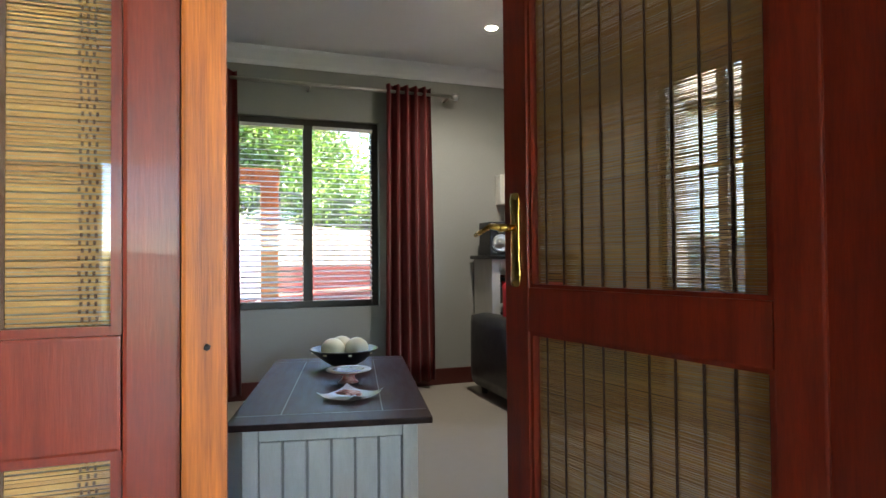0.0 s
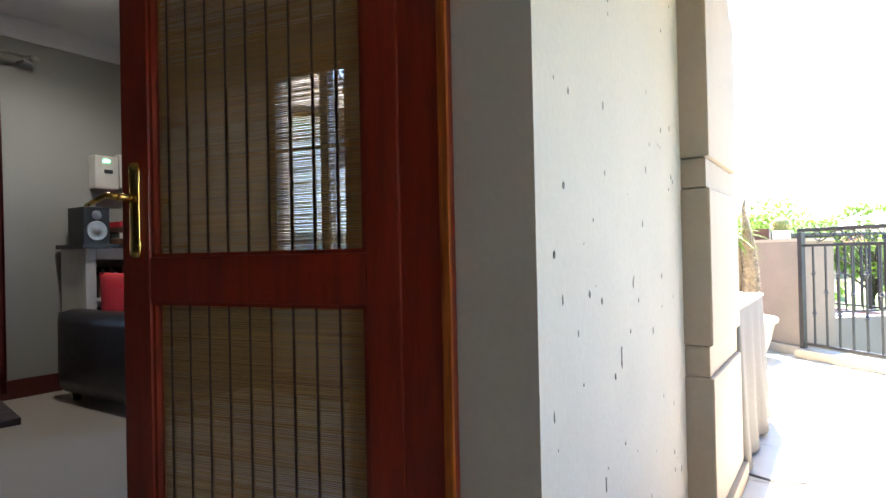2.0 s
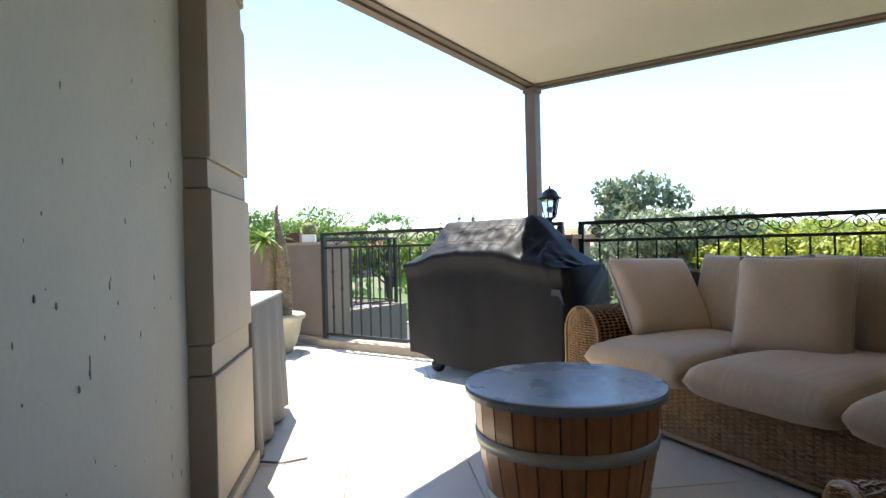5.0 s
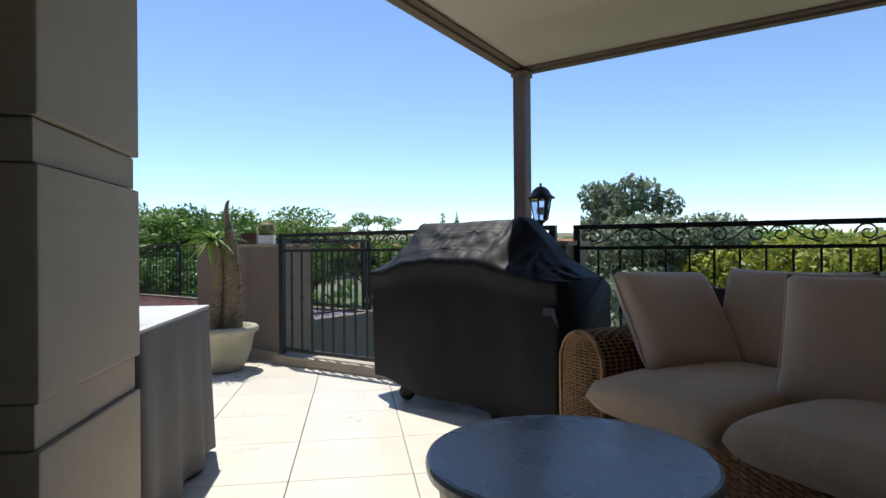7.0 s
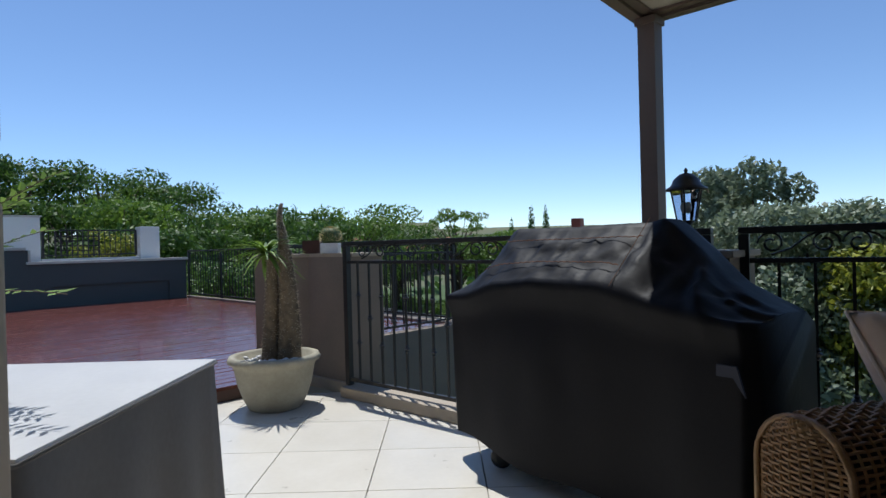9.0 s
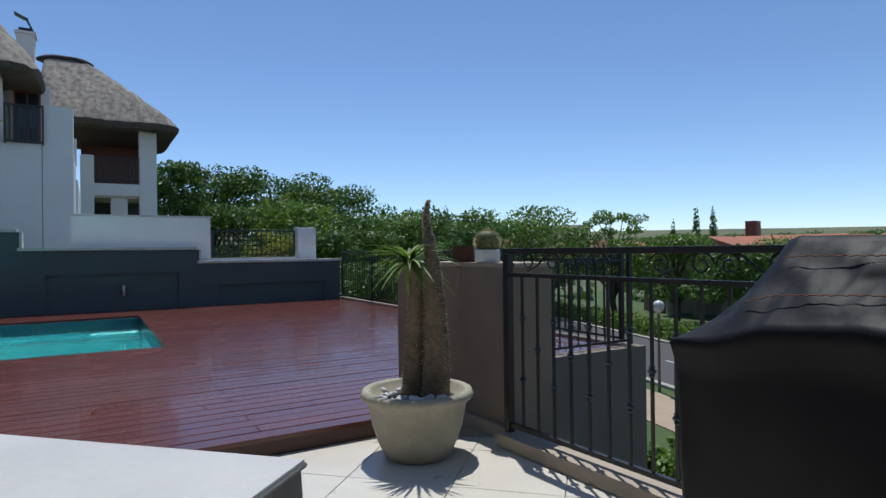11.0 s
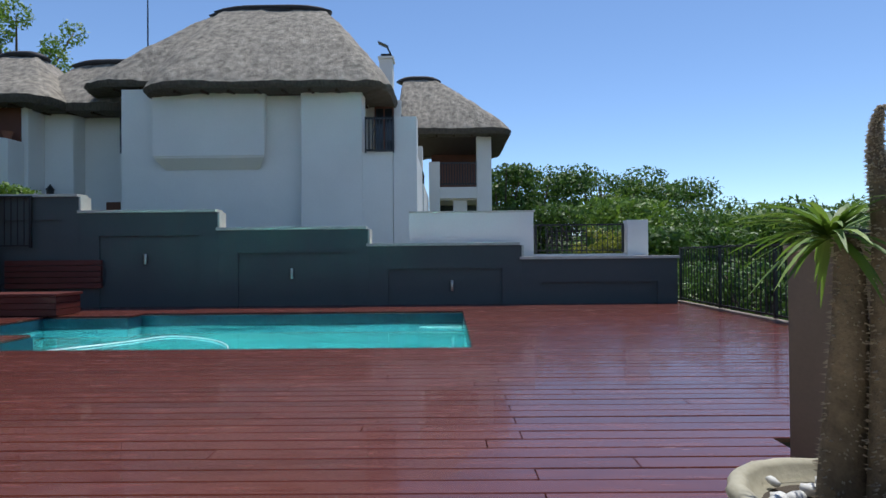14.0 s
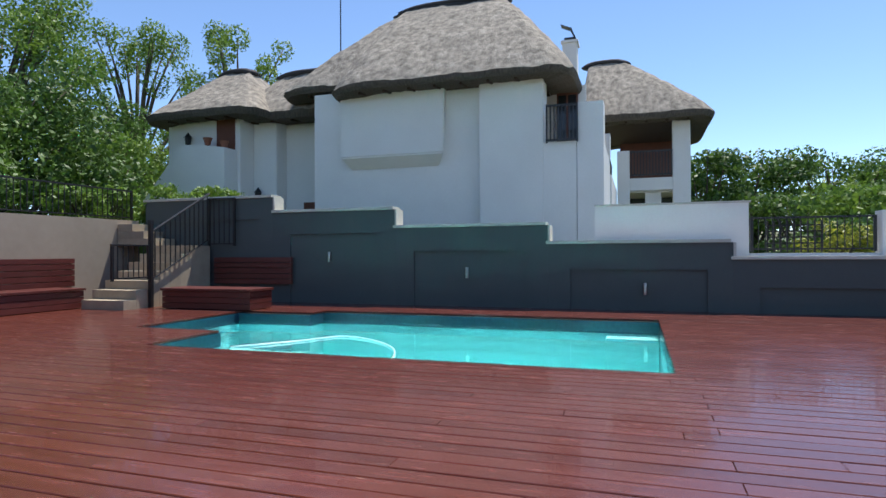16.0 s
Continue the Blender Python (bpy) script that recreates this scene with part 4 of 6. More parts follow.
def wicker_arm(parent, m, length=0.80, rad=0.14, height=0.545, wide=0.26):
    """A rolled wicker arm: x is its length from the front, y its thickness, its roll on top."""
    def prof(v):
        zc = height - rad
        a = v * (2 * zc + math.pi * rad)
        if a < zc:
            return Vector((0, -rad, a)), Vector((0, -1, 0))
        if a < zc + math.pi * rad:
            t = (a - zc) / rad
            return Vector((0, -rad * math.cos(t), zc + rad * math.sin(t))), Vector((0, -math.cos(t), math.sin(t)))
        return Vector((0, rad, zc - (a - zc - math.pi * rad))), Vector((0, 1, 0))

    def side(u, v):
        p, n = prof(v)
        return p + Vector((u * length, 0, 0)), n

    def front(u, v):
        zc = height - rad
        p0, _ = prof(v * 0.5)
        y0 = -abs(p0.y)
        z = p0.z
        bulge = -0.035 * math.cos((u - 0.5) * math.pi) * (0.6 + 0.4 * min(1, z / height))
        return Vector((bulge, y0 + (u * 2) * abs(y0), z)), Vector((-1, 0, 0))
    for f, nu, nv in ((side, 26, 72), (front, 9, 46)):
        ob = new("arm_weave", weave(f, nu, nv))
        ob.parent, ob.matrix_basis = parent, m
        tagged(ob, "woven wicker arm", kind="stuff")
    bm = B()
    zc = height - rad
    for k in range(3):
        pts = [(-0.012 + 0.012 * k, (rad - 0.012 * k) * -math.cos(t), zc + (rad - 0.012 * k) * math.sin(t)) for t in [i / 12 * math.pi for i in range(13)]]
        pts = [(pts[0][0], pts[0][1], 0.01)] + pts + [(pts[-1][0], pts[-1][1], 0.01)]
        tube(bm, pts, 0.008, 6)
    part("arm_edge", bm, M["wicker"], parent, "", True, m)
    bm = B()
    box(bm, (0.01, -rad + 0.015, 0.02), (length - 0.01, rad - 0.015, zc))
    lathe(bm, [(rad - 0.014, 0), (rad - 0.014, length - 0.02)], 20, pose(0.01, 0, zc, 0, 90, 0))
    part("arm_core", bm, M["soffit"], parent, "", False, m)


SO = pose(3.80, 4.13, 0, 0, 0, 17.0)
sofa = thing("wicker_sofa", "woven wicker sofa with beige seat and back cushions", "sofa", SO)
SL, SD = 2.45, 0.88
wicker_arm(sofa, pose(0.0, -0.13, 0), SD - 0.04, 0.14, 0.56)
wicker_arm(sofa, pose(0.0, -SL + 0.13, 0), SD - 0.04)


def sofa_front(u, v):
    return Vector((0.03, -0.26 - u * (SL - 0.52), 0.03 + v * 0.24)), Vector((-1, 0, 0))


ob = new("front_weave", weave(sofa_front, 54, 26, 0.005))
ob.parent = sofa
tagged(ob, "woven wicker front", kind="stuff")


def sofa_back(u, v):
    return Vector((SD, -u * SL, 0.03 + v * 0.70)), Vector((1, 0, 0))


ob = new("back_weave", weave(sofa_back, 50, 60, 0.005))
ob.parent = sofa
tagged(ob, "woven wicker back", kind="stuff")
part("seat_frame", box(B(), (0.045, -SL + 0.27, 0.03), (SD - 0.01, -0.27, 0.26)), M["soffit"], sofa)
part("back_frame", box(B(), (SD - 0.07, -SL + 0.02, 0.27), (SD - 0.012, -0.02, 0.72), bevel=0.02), M["soffit"], sofa)
part("lower_rail", tube(tube(B(), [(0.02, -0.26, 0.03), (0.02, -SL + 0.26, 0.03)], 0.012, 6), [(0.02, -0.26, 0.265), (0.02, -SL + 0.26, 0.265)], 0.011, 6), M["wicker"], sofa, "", True)
for i in range(4):
    part("foot", lathe(B(), [(0.022, 0), (0.026, 0.03)], 10, pose(0.08 + (SD - 0.16) * (i % 2), -0.12 - (SL - 0.24) * (i // 2), 0)), M["dark"], sofa)
W3 = (SL - 0.54) / 3
for i in range(3):
    y = -0.27 - W3 * (i + 0.5)
    sc = part("seat_cushion", cushion_bm(0.82, W3 + 0.02, 0.19, 18, 0.36), M["cushion"], sofa, "beige ribbed seat cushion", True, pose(0.28, y, 0.345, 0, -1.5, 0))
    part("back_cushion", cushion_bm(0.46, W3 + 0.01, 0.20, 16, 0.4), M["cushion"], sofa, "beige back cushion", True, pose(0.70, y, 0.60, 0, -76, 0))


def throw(c, across, up, w, label):
    """A throw pillow about the point c, spanned by two directions."""
    a, b = Vector(across).normalized(), Vector(up)
    b = (b - a * b.dot(a)).normalized()
    n = a.cross(b)
    m = Matrix(((a.x, b.x, n.x, c[0]), (a.y, b.y, n.y, c[1]), (a.z, b.z, n.z, c[2]), (0, 0, 0, 1)))
    t = thing("throw_pillow", label, "pillow", m, "pillows on the wicker sofa")
    part("pillow_cover", cushion_bm(w, w, 0.17, 18, 0.42), M["pillow"], t, "", True)
    k = w / 2 * 0.985
    part("piping", tube(B(), [(-k, -k, 0), (0, -k * 0.965, 0), (k, -k, 0), (k * 0.965, 0, 0), (k, k, 0), (0, k * 0.965, 0), (-k, k, 0), (-k * 0.965, 0, 0), (-k, -k, 0)], 0.006, 5), M["pillow"], t, "", True)


throw((4.26, 3.98, 0.60), (0.52, 0.09, -0.02), (-0.02, 0.27, 0.39), 0.50, "sand velvet throw pillow with piping leaning by the sofa arm")
throw((4.50, 3.28, 0.60), (0.60, -0.80, 0.0), (0.13, 0.05, 0.38), 0.47, "sand velvet throw pillow with piping in the middle of the sofa")
throw((4.68, 2.62, 0.60), (0.30, -0.95, 0.0), (0.16, 0.05, 0.38), 0.46, "sand velvet throw pillow with piping at the sofa's far end")
ac = thing("wicker_chair", "woven wicker armchair beside the barrel table", "armchair", pose(3.60, 2.02, 0, 0, 0, -20))
wicker_arm(ac, pose(0.0, -0.16, 0), 0.62, 0.12, 0.46)
wicker_arm(ac, pose(0.0, -0.80, 0), 0.62, 0.12, 0.46)
part("seat_cushion", cushion_bm(0.62, 0.40, 0.14, 12, 0.35), M["cushion"], ac, "", True, pose(0.33, -0.48, 0.33))
part("seat_frame", box(B(), (0.02, -0.69, 0.03), (0.66, -0.27, 0.26)), M["soffit"], ac)


# covered barbecue
BQ = pose(2.945, 5.365, 0, 0, 0, -51)           # x runs along the front, y goes back to the railing
bq = thing("covered_barbecue", "large gas barbecue under a charcoal fabric cover, wheels showing", "barbecue", BQ)
BL, BDp = 1.44, 0.50


def along(pts, u):
    for (a, p), (b, q) in zip(pts, pts[1:]):
        if u <= b:
            return p + (q - p) * max(0.0, (u - a) / (b - a))
    return pts[-1][1]


def bbq_top(u):
    """Height of the cover's ridge along its length."""
    return along(((0, 0.785), (0.05, 0.865), (0.165, 1.075), (0.19, 1.088), (0.42, 1.078), (0.66, 1.086), (0.70, 1.102), (0.725, 1.08), (0.80, 0.98), (0.87, 0.875), (0.96, 0.80), (1, 0.775)), u)


def bbq_lip(u):
    """Height of the edge where the lid's slope meets the hanging skirt."""
    return along(((0, 0.755), (0.04, 0.785), (0.13, 0.79), (0.24, 0.845), (0.40, 0.868), (0.62, 0.862), (0.75, 0.818), (0.87, 0.785), (1, 0.765)), u)


bm = B()
NU, NW = 140, 64
rows = []
for j in range(NW):
    row = []
    for i in range(NU + 1):
        u = i / NU
        zt, zl = bbq_top(u), bbq_lip(u)
        zb = 0.13 - 0.075 * min(1, u * 1.6) + 0.012 * math.sin(u * 14)
        w = j / (NW - 1)
        if w < 0.40:                      # front skirt, with long hanging folds
            k = w / 0.40
            z = zb + (zl - zb) * k
            y = 0.02 * (1 - k) * math.sin(u * 10 + 1) - 0.035 * max(0, (k - 0.85) / 0.15) + 0.014 * (1 - abs(2 * k - 1)) * noise.noise(Vector((u * 9, k * 1.5, 4)))
        elif w < 0.62:                    # slope from the lip to the ridge
            k = (w - 0.40) / 0.22
            z = zl + (zt - zl) * k
            y = -0.03 + 0.27 * k
        elif w < 0.72:
            k = (w - 0.62) / 0.10
            z = zt - 0.01 * k
            y = 0.24 + 0.14 * k
        elif w < 0.82:
            k = (w - 0.72) / 0.10
            z = zt - (zt - 0.72) * k
            y = 0.38 + (BDp - 0.38) * k
        else:
            k = (w - 0.82) / 0.18
            z = 0.72 - 0.6 * k
            y = BDp
        e = min(u, 1 - u)
        if e < 0.03:
            y = y + (BDp * 0.5 - y) * (1 - e / 0.03) * 0.18
        lid = math.exp(-((w - 0.51) / 0.10) ** 2)
        ridge1 = 0.22 - abs(noise.noise(Vector((u * 7 + w * 6, w * 11 - u * 3, 1.5))))
        ridge2 = 0.20 - abs(noise.noise(Vector((u * 20 - w * 14, w * 16 + u * 6, 7))))
        crease = (0.036 * ridge1 + 0.022 * ridge2) * lid * (0.5 + 0.8 * u)
        crease += 0.05 * lid * math.exp(-((u - 0.86 + 0.25 * (w - 0.5)) / 0.025) ** 2) - 0.012 * lid * math.exp(-((u - 0.76 - 0.2 * (w - 0.5)) / 0.03) ** 2)
        fold = 0.008 * noise.noise(Vector((u * 5, z * 3.5, 2.0)))
        row.append(bm.verts.new((u * BL, y - fold - crease * 0.8, z + (fold + crease * 0.6 if w > 0.4 else 0))))
    rows.append(row)
for a, b in zip(rows, rows[1:]):
    for i in range(NU):
        bm.faces.new((a[i], a[i + 1], b[i + 1], b[i]))
for i in (0, NU):
    col = [r[i] for r in rows]
    n = len(col)
    for j in range(n // 2 - 1):
        bm.faces.new((col[j], col[j + 1], col[n - 2 - j], col[n - 1 - j]))
part("fabric_cover", bm, M["cover"], bq, "charcoal nylon cover with folds and a seam", True)
bm = B()
for zz, u0, u1 in ((0.30, 0.17, 0.66), (0.72, 0.20, 0.68)):
    pts = []
    for i in range(60):
        u = u0 + (u1 - u0) * i / 59
        zl = bbq_lip(u)
        pts.append((u * BL, -0.03 + 0.27 * zz - 0.016, zl + (bbq_top(u) - zl) * zz + 0.010 + 0.002 * math.sin(i * 2.4)))
    tube(bm, pts, 0.0018, 4)
tube(bm, [(0.665 * BL, -0.035 + 0.27 * k / 8, bbq_lip(0.665) + (bbq_top(0.665) - bbq_lip(0.665)) * k / 8 + 0.012) for k in range(9)], 0.0018, 4)
part("seam", bm, M["thread"], bq)
part("side_pocket", prism(B(), [(0, 0), (0.06, 0.0), (0.085, -0.09), (0.05, -0.035), (0, -0.035)], -0.004, 0.006, pose(1.335, -0.03, 0.635, 90)), M["coverblue"], bq, "grey strap patch")
for x in (0.28, 0.98):
    for y in (0.08, 0.50):
        part("wheel", lathe(B(), [(0.02, -0.014), (0.046, -0.012), (0.05, 0), (0.046, 0.012), (0.02, 0.014)], 18, pose(x, y, 0.05, 90, 0, 40)), M["black"], bq, "", True)
        part("wheel_fork", box(B(), (x - 0.012, y - 0.02, 0.07), (x + 0.012, y + 0.02, 0.22)), M["black"], bq)
part("inner_body", box(B(), (0.12, 0.06, 0.2), (BL - 0.14, 0.52, 0.62)), M["black"], bq)

# covered table
ct = thing("covered_table", "long table under a pale grey fitted cover hanging to the floor", "covered table", pose(0.745, 3.515, 0))
CW, CD, CH = 1.46, 0.88, 0.675
bm = B()
N1 = 40
per = []
for i in range(N1):
    per.append((CW * i / N1, 0.0))
for i in range(20):
    per.append((CW, CD * i / 20))
for i in range(N1):
    per.append((CW - CW * i / N1, CD))
for i in range(20):
    per.append((0, CD - CD * i / 20))
lv = []
for k in range(9):
    q = k / 8
    row = []
    for i, (x, y) in enumerate(per):
        cx, cy = x - CW / 2, y - CD / 2
        nx, ny = (1 if x >= CW else -1 if x <= 0 else 0), (1 if y >= CD else -1 if y <= 0 else 0)
        o = (0.012 + 0.02 * math.sin(i * 0.95) + 0.012 * noise.noise(Vector((i * 0.3, q * 2, 3)))) * q
        row.append(bm.verts.new((x + nx * o * 1.2, y + ny * o * 1.2, CH - 0.012 - (CH - 0.03) * q)))
    lv.append(row)
n = len(per)
for a, b in zip(lv, lv[1:]):
    for i in range(n):
        bm.faces.new((a[i], a[(i + 1) % n], b[(i + 1) % n], b[i]))
# skirt, hem and tie take the darkened cloth, as sides turned from the sun
part("cover_skirt", bm, M["clothshade"], ct, "grey hanging skirt, its side shade put into the colour", True)
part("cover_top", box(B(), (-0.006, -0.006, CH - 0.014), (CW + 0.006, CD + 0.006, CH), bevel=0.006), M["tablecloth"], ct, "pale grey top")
part("cover_hem", tube(B(), [(-0.006, -0.006, CH - 0.012), (CW + 0.006, -0.006, CH - 0.012), (CW + 0.006, CD + 0.006, CH - 0.012), (-0.006, CD + 0.006, CH - 0.012), (-0.006, -0.006, CH - 0.012)], 0.005, 5), M["clothshade"], ct, "", True)
part("cover_tie", tube(B(), [(CW - 0.02, 0.02, 0.012), (CW + 0.12, -0.02, 0.008), (CW + 0.22, 0.03, 0.006)], 0.005, 5), M["clothshade"], ct)

# potted palm
pt = thing("potted_palm", "spiny-trunked Madagascar palm in a round concrete pot with white pebbles", "potted plant", pose(1.835, 6.36, 0))
part("pot", lathe(B(), [(0.155, 0.0), (0.168, 0.006), (0.205, 0.08), (0.235, 0.17), (0.252, 0.26), (0.262, 0.29), (0.284, 0.302), (0.292, 0.322), (0.280, 0.342), (0.256, 0.346), (0.238, 0.335), (0.228, 0.29)], 40, None, lambda a, z: 0.004 * math.sin(a * 2 * math.pi * 16) if z > 0.29 else 0), M["concrete"], pt, "weathered concrete pot", True)
part("potting_soil", lathe(B(), [(0.20, 0.28), (0.24, 0.288), (0.05, 0.30), (0.004, 0.302)], 24), M["soil"], pt)
rr = random.Random(5)
pm = [mesh_of("pebble", ball(B(), (0, 0, 0), 0.024, 2, (1, 0.75, 0.6), 0.4), M["pebble"], True) for _ in range(1)][0]
for i in range(34):
    a, r = rr.uniform(0, 6.28), rr.uniform(0.10, 0.21)
    o = new("pebble", pm)
    o.parent = pt
    o.matrix_basis = pose(r * math.cos(a), r * math.sin(a), 0.305 + rr.uniform(0, 0.012), rr.uniform(-20, 20), rr.uniform(-20, 20), rr.uniform(0, 360)) @ Matrix.Diagonal((rr.uniform(0.7, 1.3),) * 3 + (1,))


def spiny(parent, pts, radii, spikes, seed):
    bm = B()
    rings = []
    rs = random.Random(seed)
    for i, (p, r) in enumerate(zip(pts, radii)):
        rings.append([bm.verts.new((p[0] + r * math.cos(k / 12 * 6.283), p[1] + r * math.sin(k / 12 * 6.283), p[2])) for k in range(12)])
    for a, b in zip(rings, rings[1:]):
        for k in range(12):
            bm.faces.new((a[k], a[(k + 1) % 12], b[(k + 1) % 12], b[k]))
    bm.faces.new(rings[-1])
    t = part("stem", bm, M["palmbark"], parent, "grey-brown spiny stem", True)
    vs, fs = [], []
    for _ in range(spikes):
        q = rs.random() * (len(pts) - 1.001)
        i, f = int(q), q - int(q)
        p = Vector(pts[i]).lerp(Vector(pts[i + 1]), f)
        r = radii[i] + (radii[i + 1] - radii[i]) * f
        a = rs.uniform(0, 6.283)
        d = Vector((math.cos(a), math.sin(a), rs.uniform(-0.1, 0.3))).normalized()
        s = Vector((-math.sin(a), math.cos(a), 0))
        b0 = p + d * r * 0.97
        k = len(vs)
        ln_ = rs.uniform(0.010, 0.022) * (0.35 + r * 9)
        vs += [tuple(b0 + s * 0.0026), tuple(b0 - s * 0.0026), tuple(b0 + Vector((0, 0, 0.005))), tuple(b0 + d * ln_)]
        fs += [(k, k + 1, k + 3), (k + 1, k + 2, k + 3), (k + 2, k, k + 3)]
    me = bpy.data.meshes.new("thorn_stubble")
    me.from_pydata(vs, [], fs)
    me.materials.append(M["thorn"])
    o = new("thorn_stubble", me)
    o.parent = parent
    tagged(o, "short pale thorns", kind="stuff")


spiny(pt, [(0.09, 0.03, 0.28), (0.095, 0.03, 0.5), (0.09, 0.03, 0.75), (0.08, 0.03, 0.98), (0.062, 0.03, 1.12), (0.05, 0.03, 1.2), (0.052, 0.03, 1.27), (0.064, 0.03, 1.315)], [0.078, 0.070, 0.058, 0.042, 0.027, 0.018, 0.012, 0.006], 1500, 1)
spiny(pt, [(-0.03, 0.03, 0.28), (-0.025, 0.03, 0.5), (-0.01, 0.03, 0.75), (-0.01, 0.03, 0.93), (-0.015, 0.03, 1.0)], [0.066, 0.052, 0.042, 0.034, 0.026], 600, 2)


def strap_leaves(parent, c, n, ln_, seed, material="leaf_c", wid=0.009, droop=0.5):
    """Long narrow leaves that bow outwards from c."""
    rs = random.Random(seed)
    vs, fs = [], []
    for _ in range(n):
        a = rs.uniform(0, 6.283)
        e = rs.uniform(-0.3, 1.2)
        L = ln_ * rs.uniform(0.6, 1.1)
        d = Vector((math.cos(a), math.sin(a), 0))
        s = Vector((-math.sin(a), math.cos(a), 0))
        p = Vector(c)
        k = len(vs)
        for j in range(6):
            t = j / 5
            q = p + d * (L * t * math.cos(e * (1 - t * 0.6))) + Vector((0, 0, L * (math.sin(e) * t - droop * t * t)))
            w = wid * (1 - t) ** 0.6 * (0.5 + min(t * 4, 1) * 0.5) + 0.0006
            vs += [tuple(q - s * w), tuple(q + s * w + Vector((0, 0, 0.002)))]
        for j in range(5):
            fs.append((k + 2 * j, k + 2 * j + 1, k + 2 * j + 3, k + 2 * j + 2))
    me = bpy.data.meshes.new("leaves")
    me.from_pydata(vs, [], fs)
    me.materials.append(M[material])
    o = new("leaves", me)
    o.parent = parent
    tagged(o, "long narrow green leaves", kind="stuff")


strap_leaves(pt, (-0.05, 0.04, 0.99), 95, 0.27, 3, "leaf_c", 0.011, 0.5)

cp = thing("potted_cactus", "round golden barrel cactus in a pale square pot on the pier", "potted plant", pose(2.12, 6.89, 0.981))
part("pot", box(B(), (-0.065, -0.065, 0.0), (0.065, 0.065, 0.075), bevel=0.006), M["whitecer"], cp, "pale pot")
part("cactus_body", lathe(B(), [(0.03, 0.07), (0.062, 0.09), (0.074, 0.12), (0.066, 0.16), (0.04, 0.182), (0.004, 0.186)], 36, None, lambda a, z: 0.005 * math.cos(a * 2 * math.pi * 12)), M["cactus"], cp, "", True)
vs, fs = [], []
rs = random.Random(9)
for _ in range(900):
    a, b = rs.uniform(0, 6.283), rs.uniform(-0.5, 1.5)
    d = Vector((math.cos(a) * math.cos(b), math.sin(a) * math.cos(b), math.sin(b)))
    p = Vector((0, 0, 0.122)) + Vector((d.x * 0.072, d.y * 0.072, d.z * 0.062))
    s = d.orthogonal().normalized()
    k = len(vs)
    q = (d + Vector((rs.uniform(-.5, .5), rs.uniform(-.5, .5), rs.uniform(-.5, .5)))).normalized()
    vs += [tuple(p + s * 0.001), tuple(p - s * 0.001), tuple(p + q * 0.022)]
    fs.append((k, k + 1, k + 2))
me = bpy.data.meshes.new("spines")
me.from_pydata(vs, [], fs)
me.materials.append(mat("golden_spine", (0.6, 0.48, 0.2), None, 20, 0.6, 0))
o = new("spines", me)
o.parent = cp
tagged(o, "golden spines", kind="stuff")
sp2 = thing("flower_pot", "empty rust-brown square flower pot on the pier", "flower pot", pose(1.95, 7.06, 0.981))
bm = B()
box(bm, (-0.065, -0.065, 0.0), (0.065, 0.065, 0.01))
for a, b in (((-0.065, -0.065, 0.0101), (-0.055, 0.065, 0.10)), ((0.055, -0.065, 0.0101), (0.065, 0.065, 0.10)), ((-0.055, -0.065, 0.0101), (0.055, -0.055, 0.10)), ((-0.055, 0.055, 0.0101), (0.055, 0.065, 0.10))):
    box(bm, a, b)
part("pot", bm, M["rustpot"], sp2)

# ---- pool deck, in its own frame ----
DZ, WY = 0.10, 12.0                   # deck level; face of the grey wall
PX0, PX1, PY0, PY1 = 0.1, 5.0, 7.25, 10.75
DX0, DX1, DY0 = -4.3, 8.8, 3.585
POOL = [(PX0, PX1, PY0, PY1), (-1.15, PX0, 8.35, 10.35)]


def dstruct(name, bm, material, label="", **k):
    return struct(name, bm, M[material], label, DK, **k)


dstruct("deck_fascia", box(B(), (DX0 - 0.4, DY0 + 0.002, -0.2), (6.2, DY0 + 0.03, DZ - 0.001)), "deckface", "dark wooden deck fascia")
bm = B()
for a, b, c_, d_ in ((DX0 - 0.4, 6.25, DY0 + 0.031, 4.48), (DX0 - 0.4, DX1, 4.481, PY0 - 0.02), (PX1 + 0.02, DX1, PY0 - 0.02, WY), (DX0 - 0.4, -1.17, PY0 - 0.02, WY), (-1.17, PX1 + 0.02, 10.77, WY), (-1.17, PX0 - 0.02, PY0 - 0.02, 8.33), (-1.17, PX0 - 0.02, 10.37, 10.77)):
    box(bm, (a, c_, -0.6), (b, d_, DZ - 0.03))
dstruct("deck_substructure", bm, "dark", "dark structure under the deck boards")
dstruct("deck_support", box(B(), (-0.5, 4.60, -3.6), (DX1 - 0.001, WY, -1.9)), "plaster_low", "taupe base under the pool deck")
dstruct("deck_side_wall", box(B(), (DX1 + 0.001, DY0 + 0.95, -3.6), (DX1 + 0.12, WY + 0.3, DZ + 0.02)), "plaster_low", "taupe retaining wall of the pool deck")
dstruct("deck_side_wall", box(B(), (6.75, DY0 + 0.80, -3.6), (DX1 + 0.12, DY0 + 0.94, DZ + 0.02)), "plaster_low", "taupe retaining wall facing the terrace")
